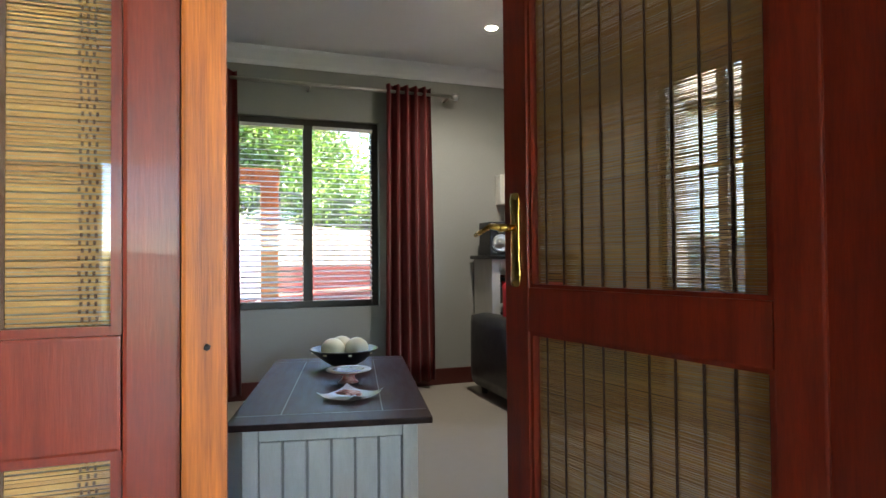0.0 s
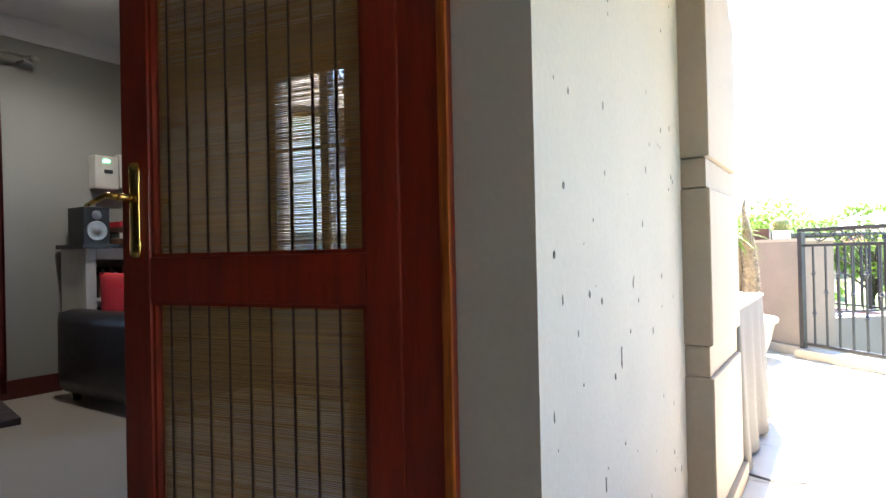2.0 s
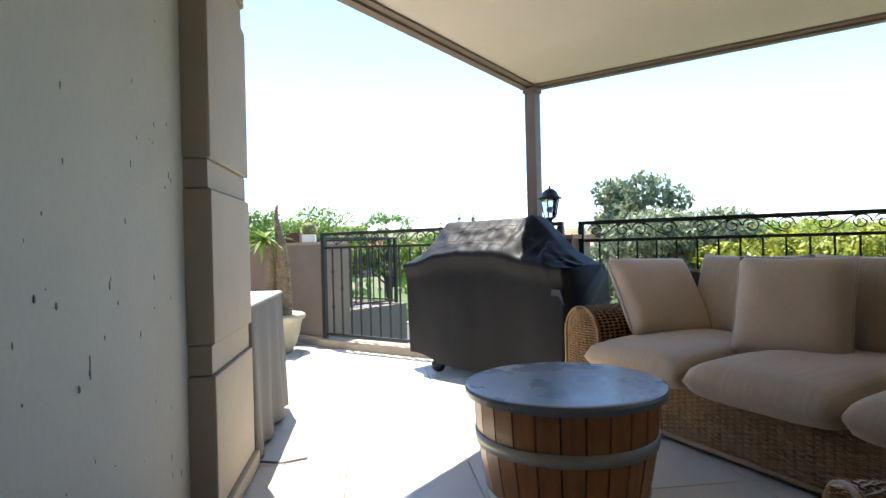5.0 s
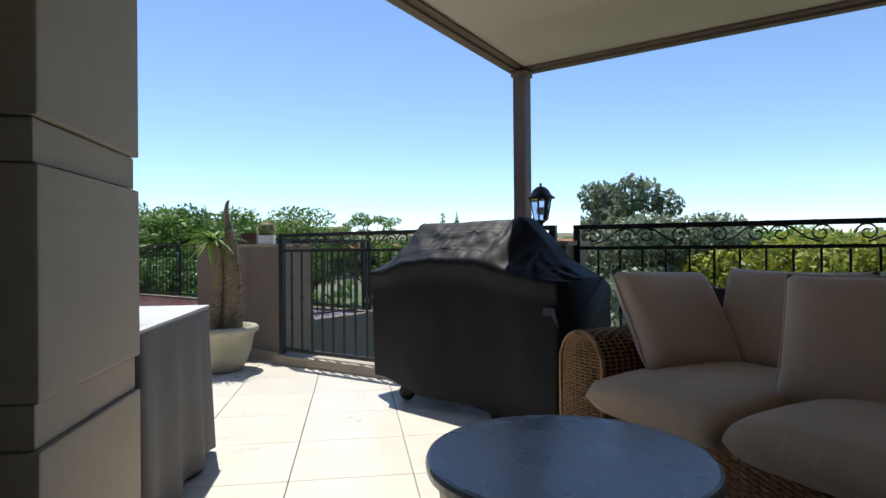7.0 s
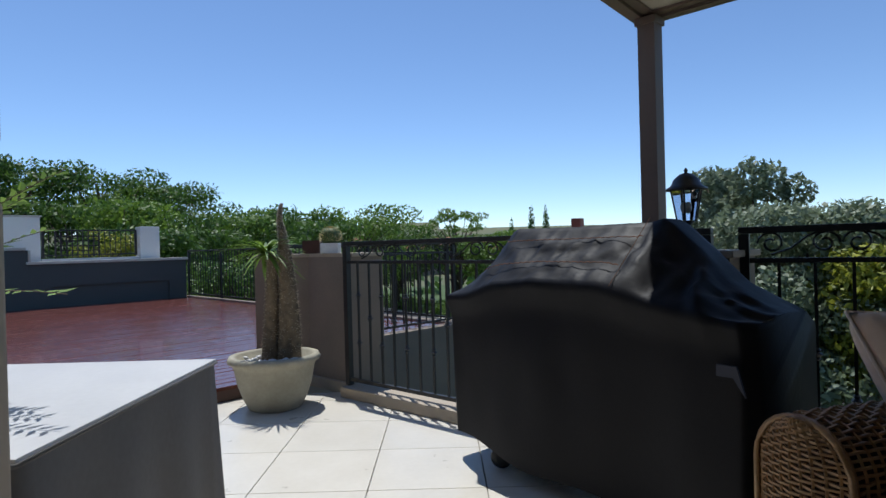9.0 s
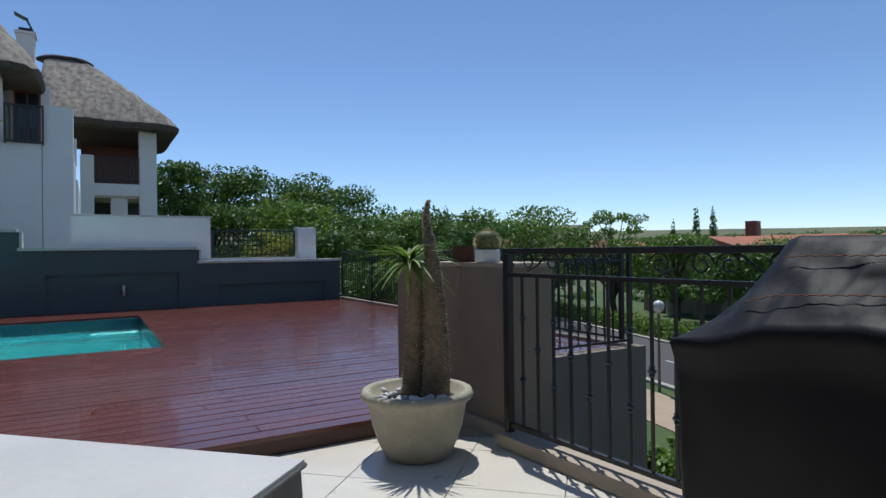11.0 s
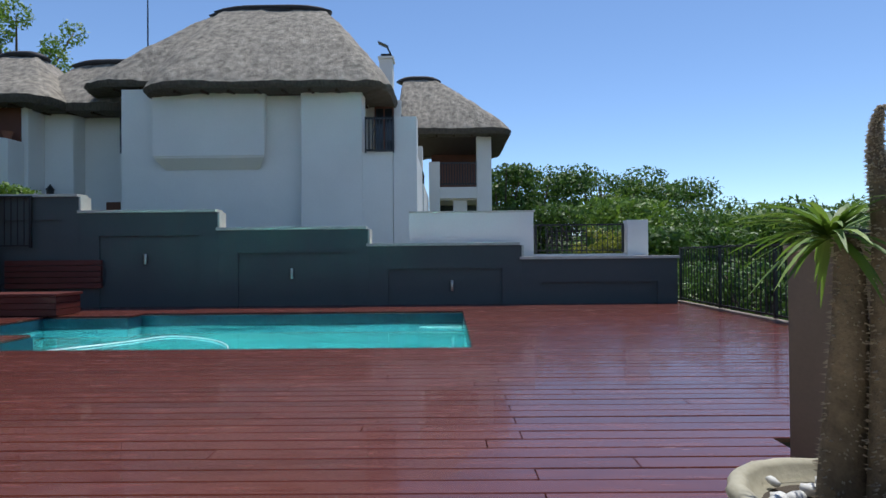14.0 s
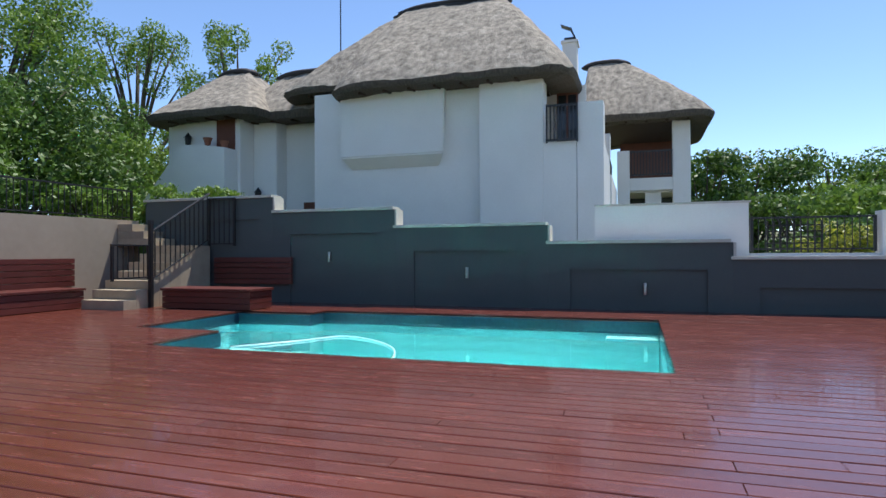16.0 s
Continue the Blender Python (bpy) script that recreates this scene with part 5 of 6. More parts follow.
# pool shell and water
bm = B()
for a, b in (((PX0, PY0, -1.45), (PX1, PY1, -1.35)), ((PX0 - 0.12, PY0 - 0.12, -1.45), (PX1 + 0.12, PY0 - 0.001, -0.02)), ((PX1 + 0.001, PY0, -1.45), (PX1 + 0.12, PY1, -0.02)), ((PX0 - 0.12, PY1 + 0.001, -1.45), (PX1 + 0.12, PY1 + 0.12, -0.02)),
             ((PX0 - 0.12, PY0, -1.45), (PX0 - 0.001, 8.348, -0.02)), ((PX0 - 0.12, 10.352, -1.45), (PX0 - 0.001, PY1, -0.02)),
             ((-1.27, 8.35, -0.55), (PX0 - 0.001, 10.35, -0.45)), ((-1.27, 8.23, -0.55), (PX0 - 0.121, 8.349, -0.02)), ((-1.27, 10.351, -0.55), (PX0 - 0.121, 10.47, -0.02)), ((-1.27, 8.35, -0.449), (-1.151, 10.35, -0.02)), ((PX0 - 0.12, 8.35, -1.45), (PX0 - 0.0005, 10.35, -0.551))):
    box(bm, a, b)
dstruct("pool_shell", bm, "poolshell", "turquoise rendered swimming pool shell")
bm = B()
for a, b in (((PX0, PY0 - 0.02, -0.10), (PX1, PY0 - 0.0005 + 0.004, DZ - 0.03)), ((PX1 - 0.004, PY0, -0.10), (PX1 + 0.02, PY1, DZ - 0.03)), ((PX0, PY1 - 0.004, -0.10), (PX1, PY1 + 0.02, DZ - 0.03)), ((-1.15, 10.346, -0.10), (PX0 - 0.0205, 10.37, DZ - 0.03)), ((PX0 - 0.02, 10.345, -0.10), (PX0 + 0.004, PY1, DZ - 0.031)), ((PX0 - 0.02, PY0, -0.10), (PX0 + 0.004, 8.355, DZ - 0.031)), ((-1.15, 8.33, -0.10), (PX0 - 0.0205, 8.354, DZ - 0.03)), ((-1.17, 8.35, -0.10), (-1.146, 10.346, DZ - 0.03))):
    box(bm, a, b)
dstruct("pool_tile_band", bm, "pooltile", "dark blue waterline tiles")
wt = dstruct("water", box(box(B(), (PX0 + 0.006, PY0 + 0.006, -0.075), (PX1 - 0.006, PY1 - 0.006, -0.065)), (-1.14, 8.356, -0.075), (PX0 + 0.0055, 10.344, -0.065)), "water", "clear turquoise pool water")
wt.visible_shadow = False
hs = thing("pool_cleaner_hose", "pale ribbed pool cleaner hose lying in the shallow water", "hose", DK)
pts = []
for i in range(60):
    t = i / 59
    pts.append((0.4 + 2.0 * t + 0.12 * math.sin(t * 9), 8.15 + 1.35 * math.sin(t * 3.0) - 0.45 * t, -0.052))
part("hose", tube(B(), pts, 0.010, 6), M["whitecer"], hs, "", True)
st = thing("pool_steps", "white steps in the pool's far corner", "steps", DK)
part("step", box(B(), (4.35, 10.35, -1.34), (4.99, 10.74, -0.12), bevel=0.01), M["poolshell"], st)

# grey garden wall stepping down
SEG = [(-4.6, -1.63, 2.03), (-1.63, 0.79, 1.74), (0.79, 3.40, 1.42), (3.40, 6.06, 1.12), (6.06, 8.75, 0.87)]
for i, (a, b, h) in enumerate(SEG):
    w = thing("garden_wall", "slate-green plastered garden wall bay with a recessed panel and cream coping", "wall", DK)
    tagged(w, kind="structure")
    pa, pb = a + 0.34, b - 0.34
    zt = h - 0.40
    bm = B()
    box(bm, (a, WY, -0.5), (pa, WY + 0.28, h))
    box(bm, (pb, WY, -0.5), (b - 0.001, WY + 0.28, h))
    box(bm, (pa, WY, zt), (pb, WY + 0.28, h))
    box(bm, (pa, WY + 0.035, -0.5), (pb, WY + 0.28, zt))
    part("wall_body", bm, M["greywall"], w)
    bm = B()
    box(bm, (a - 0.03, WY - 0.035, h + 0.001), (b - 0.031 if i < 4 else b + 0.03, WY + 0.30, h + 0.05), bevel=0.006)
    if i < 4:
        nh = SEG[i + 1][2]
        box(bm, (b + 0.0005, WY - 0.030, nh + 0.052), (b + 0.035, WY + 0.279, h - 0.001), bevel=0.004)
    part("wall_coping", bm, M["coping"], w, "cream plaster coping")
for x, z in ((-0.48, 0.93), (2.07, 0.66), (4.85, 0.43)):
    wl = thing("wall_lamp", "slim stainless steel wall lamp on the garden wall", "wall lamp", dk(x, WY + 0.034, z), "lamps on the garden wall")
    part("tube", lathe(B(), [(0.026, -0.09), (0.028, -0.085), (0.028, 0.085), (0.026, 0.09)], 16, pose(0, -0.045, 0)), M["steel"], wl, "", True)
    part("bracket", box(B(), (-0.02, -0.03, -0.03), (0.02, -0.001, 0.03)), M["steel"], wl)

# white garden wall behind, railing and pillar
dstruct("wall_white", box(B(), (4.09, 12.42, -0.5), (6.33, 12.62, 1.72)), "white", "white plastered garden wall")
dstruct("wall_white", box(B(), (6.34, 12.42, -0.5), (8.0, 12.62, 0.96)), "white", "low white plastered wall under a railing")
dstruct("wall_white_coping", box(B(), (4.085, 12.40, 1.721), (6.36, 12.64, 1.75), bevel=0.005), "coping")
dstruct("white_pillar", box(B(), (8.01, 12.38, -0.5), (8.38, 12.66, 1.56), bevel=0.008), "white", "white plastered pillar")


def drail(name, label, p0, p1, z0, z1, pitch, group="", scroll=False):
    a, b = DK @ Vector((p0[0], p0[1], 0)), DK @ Vector((p1[0], p1[1], 0))
    return rail_panel(name, label, a, b, z0, z1, pitch, False, scroll, (True, True), group, 0.11)


drail("railing", "dark metal railing on the low white wall", (6.38, 12.50), (7.96, 12.50), 0.98, 1.50, 0.09)
screen = thing("lattice_screen", "dark brown lattice screen panel behind the railing", "screen", dk(6.62, 12.70, 0.97))
for i in range(9):
    part("lattice_bar", box(B(), (0.0 + i * 0.09, 0, 0), (0.02 + i * 0.09, 0.02, 0.48)), M["dark"], screen)
for i in range(5):
    part("lattice_bar", box(B(), (0.0, 0.021, 0.04 + i * 0.09), (0.74, 0.035, 0.06 + i * 0.09)), M["dark"], screen)
# railings round the deck
for i in range(5):
    drail("railing", "black iron railing along the deck's outer edge", (DX1 + 0.05, 4.62 + i * 1.5), (DX1 + 0.05, 4.62 + (i + 1) * 1.5 - 0.001), DZ + 0.03, 1.06, 0.11, "deck railings", i == 0)
drail("railing", "black wrought-iron railing between the pier and the deck corner", (6.60, 4.50), (DX1 + 0.03, 4.50), DZ + 0.03, 1.06, 0.11, "deck railings", True)

# benches and stairs in the deck's far corner
def bench(label, x0, y0, x1, y1, backs, m=None):
    b = thing("built_in_bench", label, "bench", DK)
    n = 6
    for i in range(3):
        z = DZ + 0.01 + i * 0.095
        part("front_board", box(B(), (x0, y0, z), (x1, y1, z + 0.088), bevel=0.004), M["bench"], b)
    part("seat_board", box(B(), (x0 - 0.02, y0 - 0.03, DZ + 0.295), (x1 + 0.02, y1 + 0.03, DZ + 0.335), bevel=0.006), M["bench"], b)
    for (a, c) in backs:
        for i in range(5):
            z = DZ + 0.336 + i * 0.1
            part("back_board", box(B(), (a[0], a[1], z), (c[0], c[1], z + 0.088), bevel=0.004), M["bench"], b)
    return b


bench("dark red boarded bench with a boarded back by the garden wall", -2.70, 10.42, -1.0, 11.0, [((-2.9, 11.93, 0), (-1.22, 11.985, 0))])
bench("dark red boarded built-in bench below the cream retaining wall", -4.70, 4.4, -4.02, 10.1, [((-4.745, 4.4, 0), (-4.69, 10.5, 0))])
dstruct("wall_cream", box(B(), (-4.98, 2.6, -0.5), (-4.75, 11.98, 1.66)), "farwall", "cream plastered retaining wall of the upper garden")
dstruct("upper_garden", box(B(), (-19.5, 2.6, -0.5), (-4.981, 15.8, 1.55)), "grass", "upper garden level")
dstruct("upper_garden", box(B(), (-4.979, 12.3, -0.5), (3.4, 15.55, 0.2)), "grass", "garden level behind the wall")
drail("railing", "black metal railing on the retaining wall", (-4.86, 3.2), (-4.86, 7.4), 1.68, 2.26, 0.11, "upper railings")
drail("railing", "black metal railing on the retaining wall", (-4.86, 7.401), (-4.86, 11.9), 1.68, 2.26, 0.11, "upper railings")
stairs = thing("garden_stairs", "sandstone garden stairs rising between the benches to the wall", "stairs", DK)
for i in range(7):
    part("stair_step", box(B(), (-3.95 + 0.05 * (i == 0), 9.95 + i * 0.25, DZ - 0.03), (-3.02, 10.199 + i * 0.25 if i < 6 else 11.97, DZ + 0.15 * (i + 1)), bevel=0.008), M["sand"], stairs)
for i in range(3):
    part("stair_step", box(B(), (-4.74, 11.46, DZ + 1.051 + 0.14 * i), (-3.85 - 0.27 * i, 11.96, DZ + 1.19 + 0.14 * i), bevel=0.008), M["sand"], stairs)
sr = thing("stair_railing", "sloping black metal stair railing", "railing", DK)
ya, yb, xr = 10.50, 11.9, -2.98


def at(t, z):
    return (xr, ya + (yb - ya) * t, z)


part("handrail", tube(B(), [at(0, 1.38), at(1, 2.14)], 0.02, 6), M["iron"], sr)
part("lower_rail", tube(B(), [at(0, 0.57), at(1, 1.28)], 0.014, 6), M["iron"], sr)
part("newel_post", box(B(), (xr - 0.03, ya - 0.06, DZ), (xr + 0.03, ya - 0.001, 1.56)), M["iron"], sr)
for i in range(12):
    t = (i + 0.5) / 12
    part("baluster", box(B(), (xr - 0.008, ya + (yb - ya) * t - 0.008, 0.58 + 0.71 * t), (xr + 0.008, ya + (yb - ya) * t + 0.008, 1.37 + 0.76 * t)), M["iron"], sr)
drail("railing", "short black metal railing at the head of the stairs", (-3.02, 11.94), (-2.45, 11.94), 1.14, 2.05, 0.10, "upper railings")
drail("railing", "short black metal railing beside the stair foot", (-2.98, 9.70), (-2.98, 10.42), 0.57, 1.15, 0.10, "upper railings")

# ---- the thatched house ----
hse = thing("thatched_house", "white plastered two-storey house under thick grey thatched roofs", "house", DK)
FY = 15.6


def hwall(name, a, b, bevel=0.0, mtl="white"):
    return part(name, box(B(), a, b, bevel=bevel), M[mtl], hse)


hwall("front_wall", (-3.03, FY + 0.28, 0.0), (1.349, FY + 0.6, 5.0))
hwall("front_wall", (1.35, FY, 0.0), (2.80, FY + 0.6, 5.0), 0.03)
hwall("front_wall", (2.801, FY + 0.02, 0.0), (3.51, FY + 0.6, 3.40))
hwall("side_wall", (-3.03, FY + 0.601, 0.0), (-2.7, 21.6, 4.95))
hwall("parapet_pillar", (3.52, FY, 0.0), (4.08, FY + 0.5, 4.22), 0.02)
hwall("core_wall", (2.6, FY + 1.6, 0.0), (3.5, 21.6, 4.9))
hwall("back_wall", (-3.0, 21.2, 0.0), (2.59, 21.6, 4.9))
bm = B()
pts = [(0.0, 3.03), (0.26, 3.32), (0.26, 5.0), (0.0, 5.0)]
va = [bm.verts.new((-2.18 + (0.2 if i == 0 else 0), FY + 0.279 - d, z)) for i, (d, z) in enumerate(pts)]
vb = [bm.verts.new((0.50 - (0.2 if i == 0 else 0), FY + 0.279 - d, z)) for i, (d, z) in enumerate(pts)]
for i in range(4):
    bm.faces.new((va[i], va[(i + 1) % 4], vb[(i + 1) % 4], vb[i]))
bm.faces.new(va)
bm.faces.new(vb[::-1])
bmesh.ops.bevel(bm, geom=bm.edges[:], offset=0.025, segments=2, affect="EDGES")
part("chimney_breast", bm, M["white"], hse, "rounded projecting box of plaster")
# upstairs door with its balcony rail
hwall("recess_wall", (2.801, FY + 1.5, 3.401), (3.6, FY + 1.59, 5.0))
dw = part("balcony_door", box(B(), (2.92, FY + 1.40, 3.42), (3.42, FY + 1.49, 4.85), bevel=0.01), M["brick"], hse, "red-brown framed glazed door")
for x in (2.96, 3.19):
    part("door_pane", box(B(), (x, FY + 1.385, 3.6), (x + 0.19, FY + 1.399, 4.75)), M["winglass"], dw)
br = part("balcony_railing", box(B(), (2.906, FY - 0.09, 4.15), (3.519, FY - 0.05, 4.19)), M["iron"], hse, "black balcony railing")
part("bottom_rail", box(B(), (2.906, FY - 0.09, 3.40), (3.519, FY - 0.05, 3.44)), M["iron"], br)
for i in range(1, 8):
    part("bar", box(B(), (2.870 + i * 0.081, FY - 0.08, 3.44), (2.900 + i * 0.081, FY - 0.06, 4.149)), M["iron"], br)
for x in (2.87, 3.52):
    part("post", box(B(), (x, FY - 0.1, 3.36), (x + 0.035, FY - 0.06, 4.2)), M["iron"], br)
hwall("link_wall", (3.86, FY + 0.501, 0.0), (4.08, 18.6, 3.35))
hwall("link_wall", (3.90, 18.601, 0.0), (4.12, 22.7, 3.0))
hwall("link_pillar", (3.86, 18.2, 3.351), (4.10, 18.59, 4.0))
bm = B()
for y0, y1, z0, z1 in ((16.12, 18.18, 3.42, 4.12), (18.62, 22.6, 3.06, 3.75)):
    box(bm, (3.95, y0, z1 - 0.04), (3.99, y1, z1))
    box(bm, (3.95, y0, z0), (3.99, y1, z0 + 0.03))
    y = y0
    while y < y1:
        box(bm, (3.96, y, z0 + 0.031), (3.98, y + 0.02, z1 - 0.041))
        y += 0.11
part("link_railing", bm, M["iron"], hse, "black railing")
# pavilion
hwall("pavilion_post", (5.85, 23.0, 0.0), (6.38, 23.5, 5.35), 0.02)
hwall("pavilion_post", (4.13, 22.9, 0.0), (4.52, 23.3, 4.30), 0.02)
hwall("pavilion_floor", (4.13, 23.301, 2.95), (6.38, 27.0, 3.38))
hwall("pavilion_front", (4.521, 23.02, 3.0), (5.849, 23.25, 3.40))
hwall("pavilion_side", (4.13, 26.8, 3.39), (6.38, 27.0, 5.3), 0, "brick")
hwall("pavilion_back", (4.13, 23.31, 0.0), (4.4, 26.7, 2.94), 0, "greywall")
hwall("pavilion_back", (4.41, 25.5, 0.0), (6.37, 25.8, 2.94), 0, "greywall")
hwall("pavilion_lower_post", (5.0, 23.3, 0.0), (5.5, 23.8, 2.94))
br = part("pavilion_railing", box(B(), (4.53, 22.96, 4.235), (5.84, 23.0, 4.285)), M["iron"], hse, "black railing")
part("bottom_rail", box(B(), (4.53, 22.96, 3.475), (5.84, 23.0, 3.525)), M["iron"], br)
for i in range(14):
    part("bar", box(B(), (4.555 + i * 0.095, 22.965, 3.525), (4.59 + i * 0.095, 22.995, 4.234)), M["iron"], br)
# left wing
hwall("wing_wall", (-8.11, 16.4, 0.0), (-5.66, 20.5, 4.85), 0.05)
hwall("wing_wall", (-5.659, 17.0, 0.0), (-4.9, 20.4, 4.85), 0.05)
hwall("wing_wall", (-4.899, 17.5, 0.0), (-3.04, 20.4, 4.85))
bm = B()
prism(bm, [(-8.75, 2.2), (-7.15, 3.98), (-6.75, 3.98), (-5.75, 3.85), (-5.75, 0.0), (-8.75, 0.0)], 0, 0.55, pose(0, 16.395, 0, 90))
part("wing_parapet", bm, M["white"], hse, "sloping white stair parapet")
wdo = part("wing_door", box(B(), (-6.42, 16.37, 3.7), (-5.82, 16.399, 4.72)), M["brick"], hse, "red-brown wooden shutter door")
part("wing_window", box(B(), (-3.95, 17.47, 3.75), (-3.35, 17.499, 4.75)), M["winglass"], hse, "dark window")
part("wing_window", box(B(), (-4.32, 17.47, 2.0), (-3.95, 17.499, 2.45)), M["brick"], hse, "small red-brown window")
part("wing_window", box(B(), (-3.75, 17.46, 2.0), (-3.3, 17.499, 2.45)), M["brick"], hse, "small red-brown window")
for x, y, z in ((-7.28, 16.38, 4.18), (-5.4, 16.98, 2.62)):
    wl = part("wall_lantern", lathe(B(), [(0.03, -0.2), (0.07, -0.12), (0.09, 0.08), (0.11, 0.1), (0.05, 0.18), (0.01, 0.24)], 8, pose(x, y - 0.14, z)), M["black"], hse, "black wall lantern")
for x, z in ((-6.5, 3.99), (-5.95, 3.87)):
    fp = thing("terracotta_pot", "small terracotta pot standing on the white stair parapet", "flower pot", dk(x, 16.1, z))
    part("pot", lathe(B(), [(0.07, 0), (0.12, 0.18), (0.13, 0.2), (0.115, 0.2), (0.06, 0.03)], 14), M["roofred"], fp)
# chimney and mast
part("chimney", box(box(B(), (2.74, 19.8, 5.5), (3.14, 20.3, 6.98)), (2.70, 19.75, 6.981), (3.18, 20.35, 7.05)), M["white"], hse, "white plastered chimney")
bm = B()
box(bm, (-0.17, -0.15, 0), (0.17, 0.15, 0.015), pose(2.84, 20.0, 7.47, 0, 24, 0))
box(bm, (-0.02, -0.15, -0.36), (0.02, 0.15, 0.0), pose(2.96, 20.0, 7.42, 0, -24, 0))
box(bm, (2.78, 19.9, 7.051), (3.08, 20.2, 7.17))
part("chimney_cowl", bm, M["black"], hse, "black steel chimney cowl")
mast = thing("lightning_mast", "thin tall lightning mast behind the thatched roof", "mast", dk(-4.77, 20.6, 0))
part("mast_pole", tube(B(), [(0, 0, 0), (0, 0, 13)], 0.035, 6, 0.015), M["iron"], mast)


def hip(name, x0, x1, y0, y1, ze, rx0, rx1, ry, zr, thick=0.34, seed=0, sag=0.0, rot=0.0, label="thick grey thatched roof"):
    """A thatched hip roof with soft corners, from its eaves to its ridge."""
    bm = B()
    NS, NR = 160, 26
    rings = []

    def rect(a, b, c, d, t, rad):
        hw, hd = (b - a) / 2, (d - c) / 2
        cx, cy = (a + b) / 2, (c + d) / 2
        q = (t * 4 + 0.5) % 4
        side, f = int(q), (q % 1) * 2 - 1
        f = math.copysign(1 - (1 - abs(f)) ** 1.35, f)
        u, v = ((1, f), (-f, 1), (-1, -f), (f, -1))[side]
        n = (abs(u) ** 14 + abs(v) ** 14) ** (1 / 14)
        soft = min(1.0, rad / min(hw, hd))
        k = 1 - soft * 0.07 * (abs(u * v) ** 8)
        return cx + hw * u * k / max(1.0, n * 0.999), cy + hd * v * k / max(1.0, n * 0.999)
    for j in range(NR + 1):
        k = j / NR
        h = k ** 0.92
        ring = []
        for i in range(NS):
            t = i / NS
            ex, ey = rect(x0, x1, y0, y1, t, 0.9)
            tx, ty = rect(rx0, rx1, ry - 0.12, ry + 0.12, t, 0.05)
            s = k
            x, y = ex + (tx - ex) * s, ey + (ty - ey) * s
            z = ze + (zr - ze) * h - sag * math.sin(math.pi * k) + 0.03 * math.sin(math.pi * k)
            nz = noise.noise(Vector((x * 1.1 + seed, y * 1.1, z * 1.2)))
            n2 = noise.noise(Vector((x * 5 + seed, y * 5, z * 4)))
            z += 0.05 * nz + 0.035 * n2 - 0.10 * math.exp(-((ex - x0) / 0.5) ** 2) * (1 - k)
            ring.append(bm.verts.new((x, y, z)))
        rings.append(ring)
    for a, b in zip(rings, rings[1:]):
        for i in range(NS):
            bm.faces.new((a[i], a[(i + 1) % NS], b[(i + 1) % NS], b[i]))
    bm.faces.new(rings[-1])
    # cut edge and underside, coloured dark to stand for the eave shadow
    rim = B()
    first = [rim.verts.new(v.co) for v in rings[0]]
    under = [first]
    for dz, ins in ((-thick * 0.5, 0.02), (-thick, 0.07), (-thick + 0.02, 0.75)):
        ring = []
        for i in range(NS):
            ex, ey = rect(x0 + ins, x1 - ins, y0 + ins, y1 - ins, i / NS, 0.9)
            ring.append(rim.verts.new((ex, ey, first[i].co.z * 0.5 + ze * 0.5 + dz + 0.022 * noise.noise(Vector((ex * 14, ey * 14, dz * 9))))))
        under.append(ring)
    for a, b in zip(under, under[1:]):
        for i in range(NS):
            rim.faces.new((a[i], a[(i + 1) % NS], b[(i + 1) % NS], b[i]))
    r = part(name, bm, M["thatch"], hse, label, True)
    part("eave_edge", rim, M["thatchshade"], r, "cut thatch edge, eave shadow put into its dark colour")
    bm = B()
    for a, b in ((rx0 + 0.15, rx1 - 0.15),):
        n = 12
        pts = [(a - 0.22 + (b - a + 0.44) * i / n, ry, zr - 0.06 - 0.34 * abs(2 * i / n - 1) ** 4) for i in range(n + 1)]
        tube(bm, pts, 0.25, 12)
        for v in bm.verts:
            v.co.z = zr + 0.05 + (v.co.z - zr) * 0.45
    part("ridge_cap", bm, M["ridgecap"], r, "dark ridge capping", True)
    bm = B()
    box(bm, (x0 + 0.78, y0 + 0.78, ze - thick + 0.022), (x1 - 0.78, y1 - 0.78, ze - thick + 0.05))
    part("soffit", bm, M["soffit"], r, "dark timber soffit")
    pole = mesh_of("rafter_end", tube(B(), [(0, 0.0, 0), (0, 0.75, 0.1)], 0.035, 6), M["soffit"])
    x = x0 + 0.9
    while x < x1 - 0.8:
        o = new("rafter_end", pole)
        o.parent = r
        o.matrix_basis = pose(x, y0 + 0.22, ze - thick - 0.03)
        x += 0.62
    return r


hip("roof", -2.35, 3.52, 15.0, 22.3, 4.93, -1.62, 1.32, 18.6, 8.0, 0.14, 1)
hip("roof", -4.15, 1.0, 15.75, 22.2, 5.2, -1.75, 0.6, 18.6, 7.9, 0.14, 4)
hip("roof", -8.55, -4.75, 15.7, 21.0, 4.9, -7.5, -6.6, 18.2, 6.62, 0.19, 7, 0.06)
hip("roof", -6.4, -3.2, 16.5, 21.0, 4.88, -5.5, -3.6, 18.3, 6.4, 0.19, 9, 0.06)
hip("roof", 2.9, 7.1, 22.3, 27.9, 5.38, 3.1, 4.3, 25.0, 7.85, 0.2, 12)

